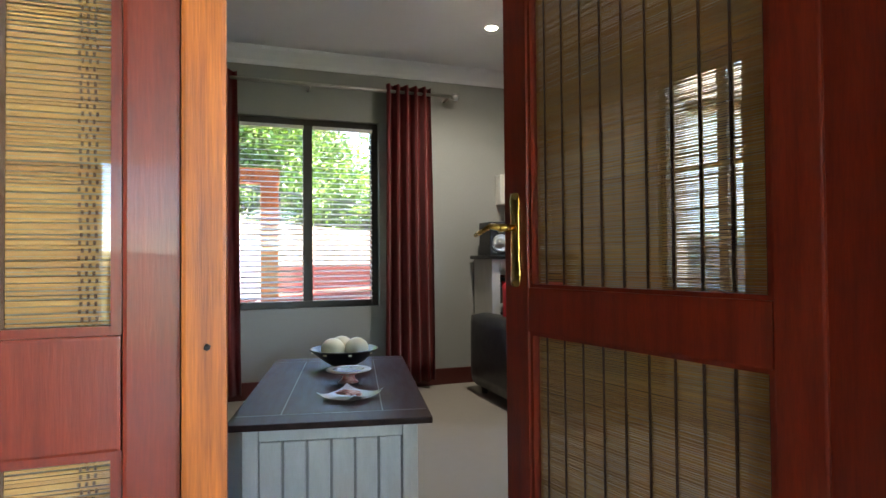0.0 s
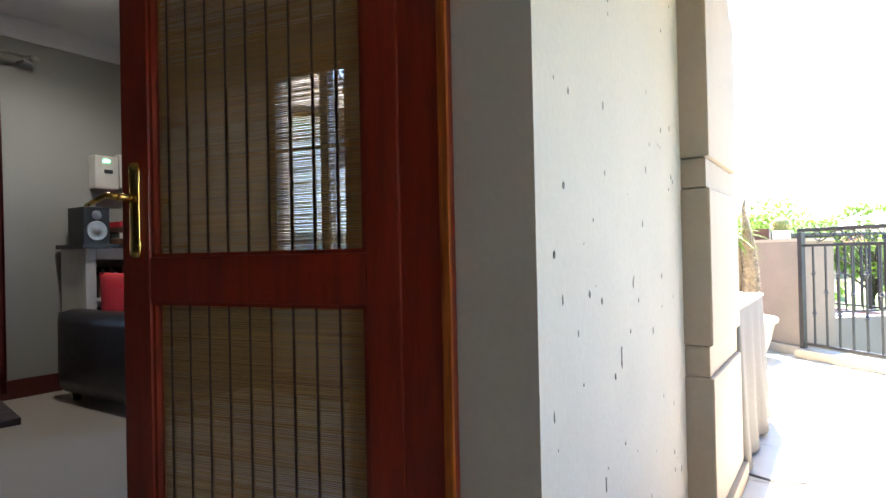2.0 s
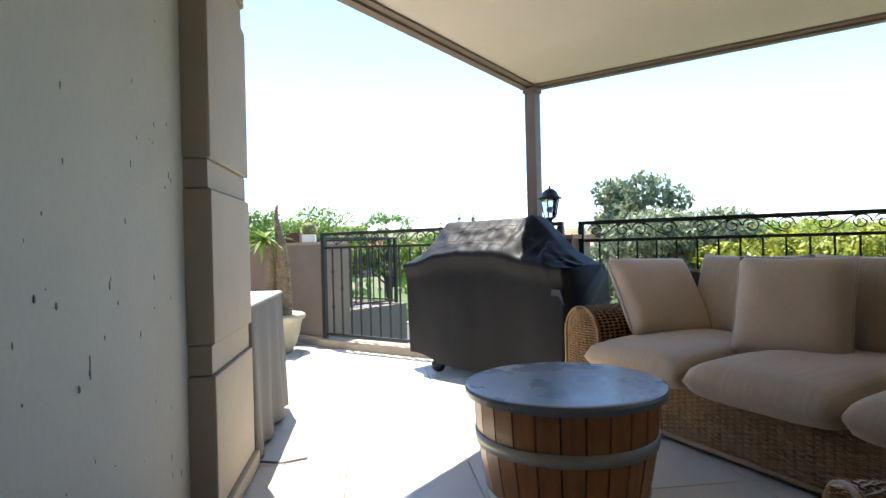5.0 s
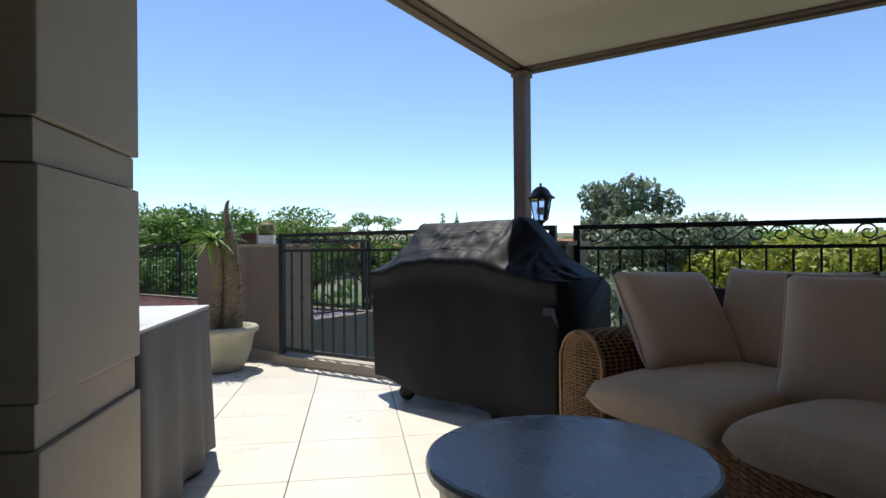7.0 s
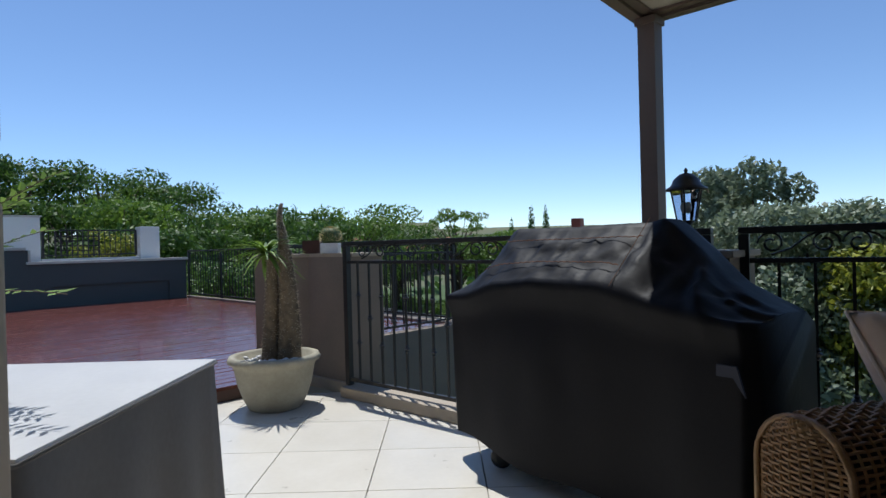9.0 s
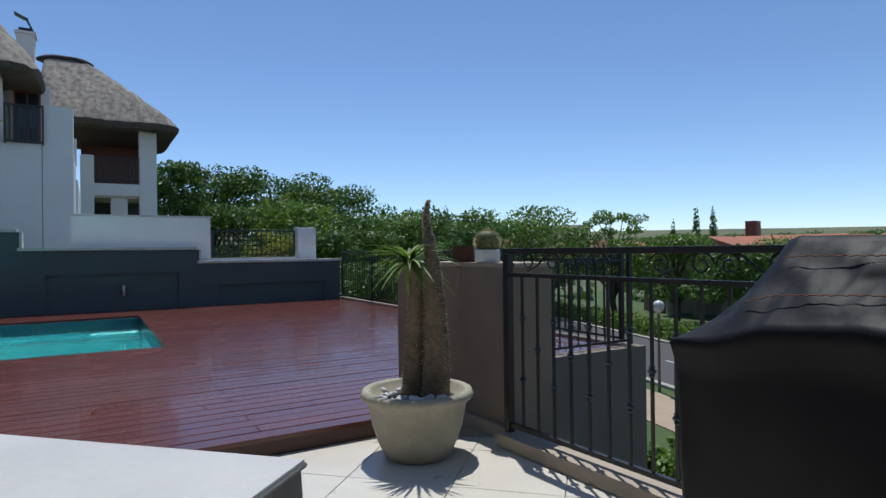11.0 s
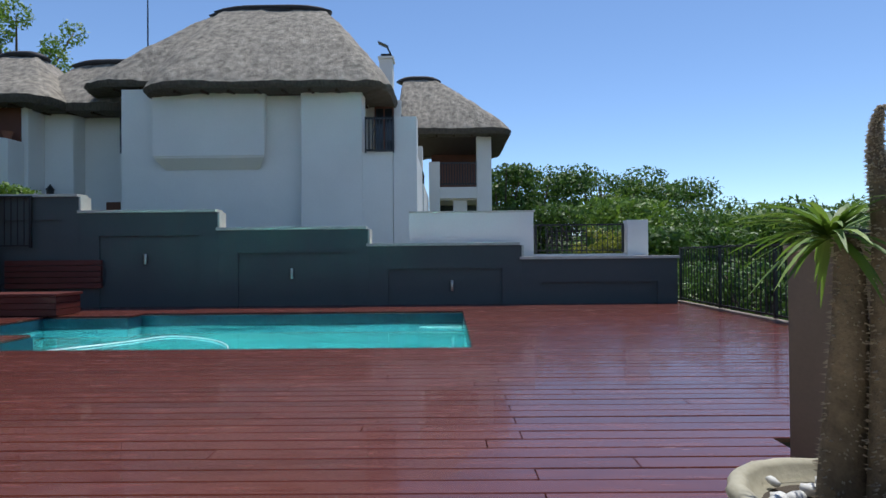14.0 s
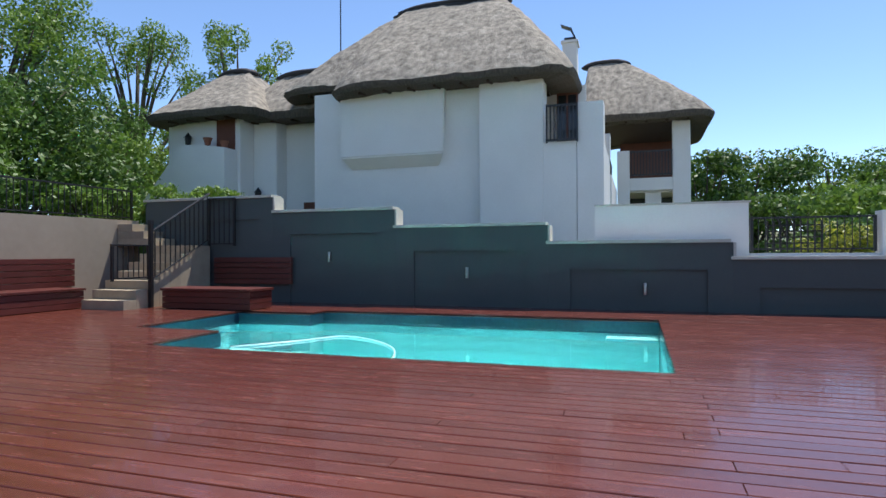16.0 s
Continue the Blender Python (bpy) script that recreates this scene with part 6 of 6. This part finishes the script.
# stairs, benches and plants are done; ground and road
GZ = -3.6
bm = B()
N = 90
rows = []
for j in range(N + 1):
    row = []
    for i in range(N + 1):
        u, v = 2 * i / N - 1, 2 * j / N - 1
        x, y = math.copysign(abs(u) ** 2.4, u) * 2500, math.copysign(abs(v) ** 2.4, v) * 2500
        d = math.hypot(x, y)
        k = min(1, max(0, (d - 90) / 700))
        z = GZ - 0.02 + k * k * (3 - 2 * k) * (26 + 14 * noise.noise(Vector((x / 420, y / 420, 0)))) * (0.75 if x > 0 else 1.0) - 0.0
        row.append(bm.verts.new((x, y, z)))
    rows.append(row)
for a, b in zip(rows, rows[1:]):
    for i in range(N):
        bm.faces.new((a[i], a[i + 1], b[i + 1], b[i]))
struct("ground", bm, M["veld"], "suburban ground with distant green hills", smooth=True)
RN, RDir = Vector((0.853, 0.522, 0)), Vector((0.522, -0.853, 0))
RM = Matrix(((RDir.x, RN.x, 0, 0), (RDir.y, RN.y, 0, 0), (0, 0, 1, GZ), (0, 0, 0, 1)))
struct("lawn", box(B(), (-60, 5.0, -0.02), (40, 40.0, 0.03)), M["grass"], "mown green verge and gardens", RM)
struct("road", box(B(), (-60, 17.1, 0.0), (40, 22.9, 0.05)), M["road"], "grey asphalt suburban road", RM)
struct("kerb", box(box(B(), (-60, 16.85, 0.0), (40, 17.098, 0.13)), (-60, 22.902, 0.0), (40, 23.15, 0.13)), M["kerb"], "concrete road kerbs", RM)
struct("pavement", box(B(), (-60, 14.0, 0.0), (40, 16.2, 0.06)), M["paving"], "tan brick-paved footpath", RM)
bm = B()
for i in range(16):
    box(bm, (-58 + i * 6, 19.95, 0.0505), (-55 + i * 6, 20.05, 0.054))
struct("lane_marking", bm, M["lane"], "broken white lane line", RM)
sl = thing("street_lamp", "short garden street lamp with a white globe on a tan post", "street lamp", pose(4.75, 23.7, GZ + 0.03))
part("post", tube(B(), [(0, 0, 0), (0, 0, 2.55)], 0.05, 8, 0.035), M["pergola"], sl)
part("globe", lathe(B(), [(0.06, 2.54), (0.15, 2.62), (0.19, 2.76), (0.17, 2.86), (0.05, 2.93), (0.005, 2.94)], 16), M["opal"], sl, "white globe", True)


def leaf_cloud(name, parent, clumps, n, size, material, seed, asp=0.5, label="many small leaves"):
    """n small leaves scattered through clumps (x, y, z, rx, rz), thickest near their outside."""
    rg = np.random.default_rng(seed)
    c = np.array(clumps, float)
    w = (c[:, 3] ** 2 * c[:, 4])
    idx = rg.choice(len(c), n, p=w / w.sum())
    d = rg.normal(size=(n, 3))
    d /= np.linalg.norm(d, axis=1)[:, None]
    r = rg.uniform(0.45, 1.05, n) ** 0.6 + rg.normal(0, 0.06, n)
    p = c[idx, :3] + d * r[:, None] * np.stack([c[idx, 3], c[idx, 3], c[idx, 4]], 1)
    a = rg.normal(size=(n, 3)) * 0.8 + d * 0.2
    a /= np.linalg.norm(a, axis=1)[:, None]
    nn = d + rg.normal(size=(n, 3)) * 0.6 + np.array([0, 0, 0.5])
    b = np.cross(nn, a)
    b /= np.linalg.norm(b, axis=1)[:, None] + 1e-6
    s = size * rg.uniform(0.6, 1.4, n)[:, None]
    v = np.stack([p - a * s, p + b * s * asp, p + a * s, p - b * s * asp], 1).reshape(-1, 3)
    me = bpy.data.meshes.new(name)
    me.from_pydata(v.tolist(), [], np.arange(n * 4).reshape(-1, 4).tolist())
    me.materials.append(M[material])
    o = new(name, me)
    o.parent = parent
    return tagged(o, label, kind="stuff")


def tree(label, x, y, z0, z1, rad, material, seed, n=7000, leaf=0.07, kind="tree", flat=None, airy=False, low=0.35, name="tree"):
    t = thing(name, label, kind, pose(x, y, z0))
    H = z1 - z0
    flat = flat or (1.0 if airy else 0.62)
    n = int(n * (1.7 if airy else 1))
    rs = random.Random(seed)
    clumps = []
    nc = 46 if airy else 34
    bm = B()
    tube(bm, [(0, 0, 0), (0.05 * H * rs.uniform(-1, 1), 0.04 * H * rs.uniform(-1, 1), H * 0.3), (0, 0, H * 0.55)], 0.028 * H + 0.02, 8, 0.012 * H + 0.01)
    for i in range(nc):
        a = rs.uniform(0, 6.283)
        k = rs.uniform(low, 1.0)
        prof_ = math.sqrt(max(0.06, 1 - ((k - 0.62) / 0.5) ** 2))
        rr_ = rad * prof_ * rs.uniform(0.3, 0.95)
        q = rad * rs.uniform(0.24, 0.40) * (0.62 if airy else 1)
        cx, cy, cz = rr_ * math.cos(a), rr_ * math.sin(a), min(H * k, H - q * flat)
        clumps.append((cx, cy, cz, q, q * flat))
        tube(bm, [(0, 0, H * min(0.5, k * 0.5)), (cx * 0.5, cy * 0.5, H * min(0.5, k * 0.5) * 0.4 + cz * 0.6), (cx, cy, cz)], 0.009 * H, 5, 0.002 * H)
    part("trunk", bm, M["trunk"], t, "", True)
    leaf_cloud("crown", t, clumps, int(n * 1.15), leaf * (1.0 if airy else 1.15), material, seed)
    return t


def dtree(label, X, Y, *a, **k):
    p = DK @ Vector((X, Y, 0))
    return tree(label, p.x, p.y, *a, **k)


G = "dense dark green leafy garden tree behind the house"
# left of the house
dtree("tall dense dark green tree above the retaining wall", -9.5, 12.5, 0.0, 5.6, 2.7, "leaf_a", 11, 16000, 0.06)
dtree("tall dense dark green tree beside the upper railing", -8.0, 9.0, 0.0, 4.6, 2.4, "leaf_a", 12, 14000, 0.055)
dtree("airy light green thorn tree above the retaining wall", -12.5, 14.5, 0.0, 8.6, 3.4, "leaf_c", 13, 9000, 0.06, airy=True)
dtree("dense green tree at the garden's edge", -12.5, 10.0, 0.0, 7.0, 3.0, "leaf_a", 14, 12000, 0.065)
dtree("airy light green tree behind the thatched wing", -17.0, 24.0, 0.0, 11.2, 3.3, "leaf_c", 15, 7000, 0.075, airy=True)
dtree("airy light green tree behind the thatched wing", -12.2, 25.0, 0.0, 11.2, 2.8, "leaf_c", 16, 6500, 0.075, airy=True)
dtree("green tree beside the white thatched wing", -11.5, 17.5, 0.0, 4.8, 1.9, "leaf_c", 17, 7000, 0.06)
dtree("green tree at the garden's edge", -13.5, 18.5, 0.0, 6.4, 2.4, "leaf_a", 18, 9000, 0.065)
dtree("dark green tree closing the garden", -9.0, 5.0, 0.0, 5.5, 2.6, "leaf_a", 19, 8000, 0.07)
# right of the house
for i, (X, Y, zt, r) in enumerate(((9.5, 33, 5.6, 3.2), (13.5, 34, 5.4, 3.6), (17.0, 36, 5.2, 3.8), (7.6, 31, 5.3, 2.4), (12.0, 27, 3.2, 3.0), (16.0, 28, 2.9, 3.2), (20.0, 30, 2.8, 3.4), (11.0, 22, 1.9, 2.0))):
    dtree(G, X, Y, GZ, zt, r, "leaf_a" if i != 4 else "leaf_c", 30 + i, 9000, 0.09, flat=0.5)
dtree("small bright yellow-green shrub behind the white wall", 9.6, 20.5, -1.0, 1.9, 0.9, "leaf_d", 45, 2500, 0.05, kind="shrub", name="shrub")
for i, (az, d, zt, r) in enumerate(((-19, 34, 3.2, 3.4), (-14, 36, 3.5, 3.6), (-8, 38, 3.7, 4.2), (-23, 40, 4.0, 4.0), (-27, 36, 4.5, 3.6), (-11, 30, 2.4, 2.6), (1.8, 42, 3.6, 2.6), (-4, 44, 2.6, 3.4), (7, 40, 1.9, 3.2), (13, 34, 1.2, 3.4), (17, 44, 1.7, 4.0), (-31, 30, 3.4, 3.0))):
    a = radians(az)
    tree("green feathery-leaved thorn tree across the road" if i == 6 else "rounded green suburban garden tree in full leaf", 2.8 + d * math.sin(a), 2.4 + d * math.cos(a), GZ, zt, r, ("leaf_c", "leaf_a", "leaf_c", "leaf_a")[i % 4], 60 + i, 6500 if i != 6 else 2600, 0.10, flat=0.5, airy=i == 6)
for i, (az, d, zt, r, m_) in enumerate(((26.5, 15, 2.6, 1.35, "leaf_b"), (30, 13, 1.6, 1.8, "leaf_b"), (35, 18, 1.5, 2.6, "leaf_c"), (38, 12, 0.9, 1.6, "leaf_d"), (43, 13, 1.2, 2.0, "leaf_d"), (47, 16, 1.3, 2.4, "leaf_c"), (33, 26, 1.3, 3.6, "leaf_a"), (21, 22, 1.0, 2.6, "leaf_b"), (52, 15, 1.3, 2.6, "leaf_d"), (40, 30, 1.7, 4.5, "leaf_c"))):
    a = radians(az)
    tree("grey-green olive tree beyond the terrace railing" if m_ == "leaf_b" else "yellow-green garden tree beyond the terrace railing", 2.8 + d * math.sin(a), 1.6 + d * math.cos(a), GZ, zt, r, m_, 90 + i, 20000 if m_ == "leaf_b" else 12000, 0.055 if d < 20 else 0.09, flat=1.05 if i == 0 else 0.75)
for i, (x, y, h) in enumerate(((13.2, 70.0, 5.3), (15.0, 71.0, 5.2), (10.8, 69.0, 3.6))):
    cy = thing("cypress", "slim dark green cypress tree across the road", "tree", pose(x, y, GZ))
    part("trunk", tube(B(), [(0, 0, 0), (0, 0, 2)], 0.1, 6), M["trunk"], cy)
    leaf_cloud("crown", cy, [(0, 0, (h + 3.6) * (0.2 + 0.09 * k), 0.5 * (1 - (k / 9.5) ** 2) + 0.1, 0.9) for k in range(9)], 2500, 0.12, "leaf_a", 120 + i)
# shrubs by the deck and below the terrace
for i in range(7):
    p = DK @ Vector((9.9 + 0.5 * (i % 2), 9.6 + i * 0.85, 0))
    tree("dense dark green flowering shrub outside the deck railing", p.x, p.y, -3.4, 0.55 + 0.12 * (i % 3), 0.95, "leaf_a", 140 + i, 3800, 0.045, "shrub", name="shrub", low=0.5)
for i, (x, y, zt, r) in enumerate(((4.1, 15.0, -2.6, 0.8), (4.9, 15.8, -2.5, 0.9), (5.2, 14.6, -2.6, 0.8), (4.6, 13.4, -2.7, 0.8), (4.6, 9.9, -1.8, 1.1), (5.3, 9.2, -1.9, 1.1), (5.8, 8.6, -1.9, 1.2), (6.8, 8.0, -2.0, 1.3), (4.3, 11.5, -2.4, 1.2), (8.2, 7.2, -1.6, 1.4))):
    tree("low leafy green bush below the terrace", x, y, GZ, zt, r, "leaf_c", 160 + i, 4500, 0.055, "bush", name="bush", low=0.1)
hedge = thing("hedge", "clipped green hedge along the far side of the road", "hedge", RM)
leaf_cloud("foliage", hedge, [(-50 + i * 0.9, 24.3, 0.45, 0.75, 0.55) for i in range(90)], 26000, 0.10, "leaf_c", 171)
# upper garden planting
for i, (X, Y, h) in enumerate(((-5.5, 11.2, 0.8), (-5.9, 12.4, 0.95), (-4.6, 12.5, 0.95), (-3.6, 12.9, 0.9))):
    dtree("leafy bright green shrub above the garden wall", X, Y, 1.4, 1.5 + h, 0.55, "leaf_c", 180 + i, 1500, 0.045, "shrub", name="shrub", low=0.2)
for i, (X, Y) in enumerate(((-5.9, 7.6), (-6.2, 9.2), (-5.6, 6.2))):
    ap = thing("agave", "spiky grey-green palm-like plant in the upper garden", "plant", dk(X, Y, 1.5))
    part("stump", lathe(B(), [(0.08, 0), (0.10, 0.15), (0.05, 0.2)], 10), M["trunk"], ap)
    strap_leaves(ap, (0, 0, 0.18), 70, 0.75, 200 + i, "leaf_b", 0.02, 0.35)
for i, (X, Y) in enumerate(((-5.0, 9.0), (-5.0, 7.9))):
    fp = thing("flower_pot", "small terracotta pot behind the upper railing", "flower pot", dk(X, Y, 1.5))
    part("pot", lathe(B(), [(0.06, 0), (0.10, 0.16), (0.11, 0.18), (0.09, 0.18), (0.05, 0.03)], 14), M["roofred"], fp)
# leafy plant on the covered table
pl2 = thing("potted_shrub", "feathery-leaved potted shrub standing on the covered table", "potted plant", pose(1.45, 3.93, CH + 0.001))
part("pot", lathe(B(), [(0.07, 0), (0.10, 0.15), (0.105, 0.16), (0.09, 0.16), (0.06, 0.02)], 20), M["rustpot"], pl2)
bm = B()
vs, fs = [], []
rs = random.Random(31)
for i in range(18):
    a = rs.uniform(-0.5, 0.35)
    L = rs.uniform(0.5, 0.82)
    e = rs.uniform(0.25, 1.25)
    pts = [Vector((0.01, 0, 0.13))]
    for j in range(1, 9):
        t = j / 8
        pts.append(Vector((L * t * math.cos(a) * math.cos(e), L * t * math.sin(a) * math.cos(e), 0.13 + L * (math.sin(e) * t * 0.95 - 0.35 * t * t * (1 - e * 0.6)) + 0.12 * t)))
    tube(bm, pts, 0.0025, 4, 0.001)
    for j in range(2, 9):
        for f in (0.0, 0.33, 0.66):
            p = pts[j - 1].lerp(pts[j], f)
            d = (pts[j] - pts[j - 1]).normalized()
            for s in (-1, 1):
                q = (d * 0.5 + d.cross(Vector((0, 0, 1))) * s + Vector((0, 0, rs.uniform(-0.3, 0.3)))).normalized()
                w = d * 0.009
                k = len(vs)
                vs += [tuple(p), tuple(p + q * 0.015 + w), tuple(p + q * 0.042), tuple(p + q * 0.015 - w)]
                fs.append((k, k + 1, k + 2, k + 3))
part("twigs", bm, M["trunk"], pl2)
me = bpy.data.meshes.new("leaflets")
me.from_pydata(vs, [], fs)
me.materials.append(M["leaf_c"])
o = new("leaflets", me)
o.parent = pl2
tagged(o, "rows of small green leaflets", kind="stuff")


def suburb_house(x, y, rz, w, d, h, rh, z=GZ, label="suburban house with a red clay tile roof"):
    hh = thing("suburban_house", label, "house", pose(x, y, z, 0, 0, rz))
    part("wall", box(B(), (-w / 2, -d / 2, 0), (w / 2, d / 2, h)), M["farwall"], hh)
    bm = B()
    e = 0.5
    lo = [bm.verts.new(p) for p in ((-w / 2 - e, -d / 2 - e, h), (w / 2 + e, -d / 2 - e, h), (w / 2 + e, d / 2 + e, h), (-w / 2 - e, d / 2 + e, h))]
    k = min(w, d) / 2
    hi = [bm.verts.new((-w / 2 + k, 0, h + rh)), bm.verts.new((w / 2 - k, 0, h + rh))]
    for f in ((lo[0], lo[1], hi[1], hi[0]), (lo[1], lo[2], hi[1]), (lo[2], lo[3], hi[0], hi[1]), (lo[3], lo[0], hi[0]), lo[::-1]):
        bm.faces.new(f)
    part("roof", bm, M["roofred"], hh)
    n = max(2, int(w / 3.2))
    for i in range(n):
        xx = -w / 2 + w * (i + 0.5) / n
        part("window", box(B(), (xx - 0.6, -d / 2 - 0.03, 1.0), (xx + 0.6, -d / 2 - 0.001, 2.3)), M["winglass"], hh)
    return hh


ah = suburb_house(16.5, 50.0, -35, 17, 11, 4.2, 1.3, GZ, "beige suburban house with an arched porch and red tile roof")
for i in range(4):
    part("porch_column", lathe(B(), [(0.28, 0), (0.25, 0.3), (0.22, 3.0), (0.3, 3.2)], 12, pose(-5.5 + i * 1.9, -7.2, 0)), M["farwall"], ah)
part("porch_beam", box(B(), (-6.2, -7.6, 3.21), (0.9, -6.8, 4.1)), M["farwall"], ah)
bm = B()
v = [bm.verts.new(p) for p in ((-6.6, -8.0, 4.11), (1.3, -8.0, 4.11), (-2.65, -8.0, 5.4), (-6.6, -4.0, 4.11), (1.3, -4.0, 4.11), (-2.65, -4.0, 5.4))]
for f in ((0, 1, 2), (5, 4, 3), (0, 2, 5, 3), (1, 4, 5, 2), (0, 3, 4, 1)):
    bm.faces.new([v[i] for i in f])
part("porch_roof", bm, M["roofred"], ah)
part("chimney", box(B(), (-3.4, 0.1, 4.0), (-2.6, 0.9, 6.6)), M["brick"], ah, "brown brick chimney")
rs = random.Random(77)
for i in range(60):
    az, d = radians(rs.uniform(-14, 42)), rs.uniform(95, 300)
    x, y = 2.8 + d * math.sin(az), 2.4 + d * math.cos(az)
    k = min(1, max(0, (d - 90) / 700))
    suburb_house(x, y, rs.uniform(0, 180), rs.uniform(10, 18), rs.uniform(8, 12), rs.uniform(3.0, 4.5), rs.uniform(1.6, 2.6), GZ + k * k * (3 - 2 * k) * 20 - 0.4)
clumps = []
for i in range(520):
    az, d = radians(rs.uniform(-40, 62)), rs.uniform(55, 420)
    k = min(1, max(0, (d - 90) / 700))
    clumps.append((2.8 + d * math.sin(az), 2.4 + d * math.cos(az), GZ + k * k * (3 - 2 * k) * 20 + 0.6 + 0.004 * d, 2.4 + d * 0.010, 1.5 + d * 0.003))
fw = thing("far_trees", "far suburban tree canopy between the red roofs", "trees")
leaf_cloud("canopy", fw, clumps, 60000, 0.55, "leaf_a", 303, 0.7)
fw["kind"] = "stuff"

# ---- pieces: deck boards and floor tiles ----
bw, gap = 0.117, 0.008
rs = random.Random(10)
deck = new("deck")
deck.matrix_basis = DK
tagged(deck, "wet-look red-brown timber pool deck", kind="structure")


def board(x0, x1, y):
    L = x1 - x0
    o = new("deck_board", mesh_cache(L))
    o.parent = deck
    o.matrix_basis = pose(x0, y, DZ + rs.uniform(-0.0015, 0.0015), rs.uniform(-0.35, 0.35))


_mc = {}


def mesh_cache(L):
    k = round(L, 2)
    if k not in _mc:
        bm = B()
        lo = [(0, 0), (k - 0.003, 0), (k - 0.003, bw), (0, bw)]
        c = 0.004
        a = [bm.verts.new((x, y, -0.024)) for x, y in lo]
        b = [bm.verts.new((x, y, -c)) for x, y in lo]
        t = [bm.verts.new((x + (0.002 if x == 0 else -0.002), y + (c if y == 0 else -c), 0)) for x, y in lo]
        for p, q in ((a, b), (b, t)):
            for i in range(4):
                bm.faces.new((p[i], p[(i + 1) % 4], q[(i + 1) % 4], q[i]))
        bm.faces.new(t)
        _mc[k] = mesh_of("deck_board", bm, M["deckwood"])
    return _mc[k]


y = DY0
row = 0
while y < WY - 0.02:
    spans_ = [(DX0 - 0.35, DX1)]
    if y + bw > PY0 - 0.0 and y < PY1:
        lx = PX0
        if y + bw > 8.35 and y < 10.35:
            lx = -1.15
        spans_ = [(DX0 - 0.35, lx), (PX1, DX1)]
    if y < 4.42:
        spans_ = [(DX0 - 0.35, 6.27)]
    for a, b in spans_:
        x = a
        first = True
        while x < b - 0.05:
            L = 3.6 if not first else (1.2 + 0.6 * ((row * 7) % 5))
            if row % 2 and abs((PX1 + 0.12) - (x + L)) < 1.3:
                L = PX1 + 0.12 - x
            L = min(L, b - x)
            if b - x - L < 0.4:
                L = b - x
            board(x, x + L, y)
            x += L
            first = False
    y += bw + gap
    row += 1

floor_t = new("terrace_floor")
tagged(floor_t, "pale cream square floor tiles of the terrace", kind="structure")
bm = B()
c = 0.002
a = [bm.verts.new(p) for p in ((0.002, 0.002, -0.011), (0.498, 0.002, -0.011), (0.498, 0.498, -0.011), (0.002, 0.498, -0.011))]
b = [bm.verts.new((v.co.x, v.co.y, -0.0015)) for v in a]
t = [bm.verts.new((0.25 + (v.co.x - 0.25) * 0.994, 0.25 + (v.co.y - 0.25) * 0.994, 0.0)) for v in a]
for p, q in ((a, b), (b, t)):
    for i in range(4):
        bm.faces.new((p[i], p[(i + 1) % 4], q[(i + 1) % 4], q[i]))
bm.faces.new(t)
tile_me = mesh_of("floor_tile", bm, M["tile"])


def inside(x, y):
    n = len(terr)
    ok = False
    for i in range(n):
        (xa, ya), (xb, yb) = terr[i], terr[(i + 1) % n]
        if (ya > y) != (yb > y) and x < (xb - xa) * (y - ya) / (yb - ya) + xa:
            ok = not ok
    return ok


for i in range(-12, 12):
    for j in range(-12, 5):
        x, y = 2.60 + 0.5 * i, 4.99 + 0.5 * j
        cs = [(x, y), (x + 0.5, y), (x + 0.5, y + 0.5), (x, y + 0.5)]
        k = [inside(*p) for p in cs]
        if x + 0.5 < WX and y < 3.3:
            continue
        if y < -1.6 or x > 7.0 or x < -0.4:
            continue
        if all(k):
            o = new("floor_tile", tile_me)
            o.parent = floor_t
            o.matrix_basis = pose(x, y, 0)
        elif any(k):
            bm = B()
            box(bm, (x + 0.002, y + 0.002, -0.011), (x + 0.498, y + 0.498, 0))
            for q in range(len(terr)):
                (xa, ya), (xb, yb) = terr[q], terr[(q + 1) % len(terr)]
                d = Vector((xb - xa, yb - ya, 0))
                if d.length < 0.1:
                    continue
                nrm = Vector((d.y, -d.x, 0)).normalized()
                ctr = Vector((x + 0.25, y + 0.25, 0))
                if abs((ctr - Vector((xa, ya, 0))).dot(nrm)) < 0.4 and -0.4 < (ctr - Vector((xa, ya, 0))).dot(d.normalized()) < d.length + 0.4:
                    r = bmesh.ops.bisect_plane(bm, geom=bm.verts[:] + bm.edges[:] + bm.faces[:], plane_co=(xa, ya, 0), plane_no=nrm, clear_outer=True)
                    es = [e for e in bm.edges if e.is_boundary]
                    if es:
                        bmesh.ops.holes_fill(bm, edges=es)
            if len(bm.faces) > 3:
                part("floor_tile", bm, M["tile"], floor_t)
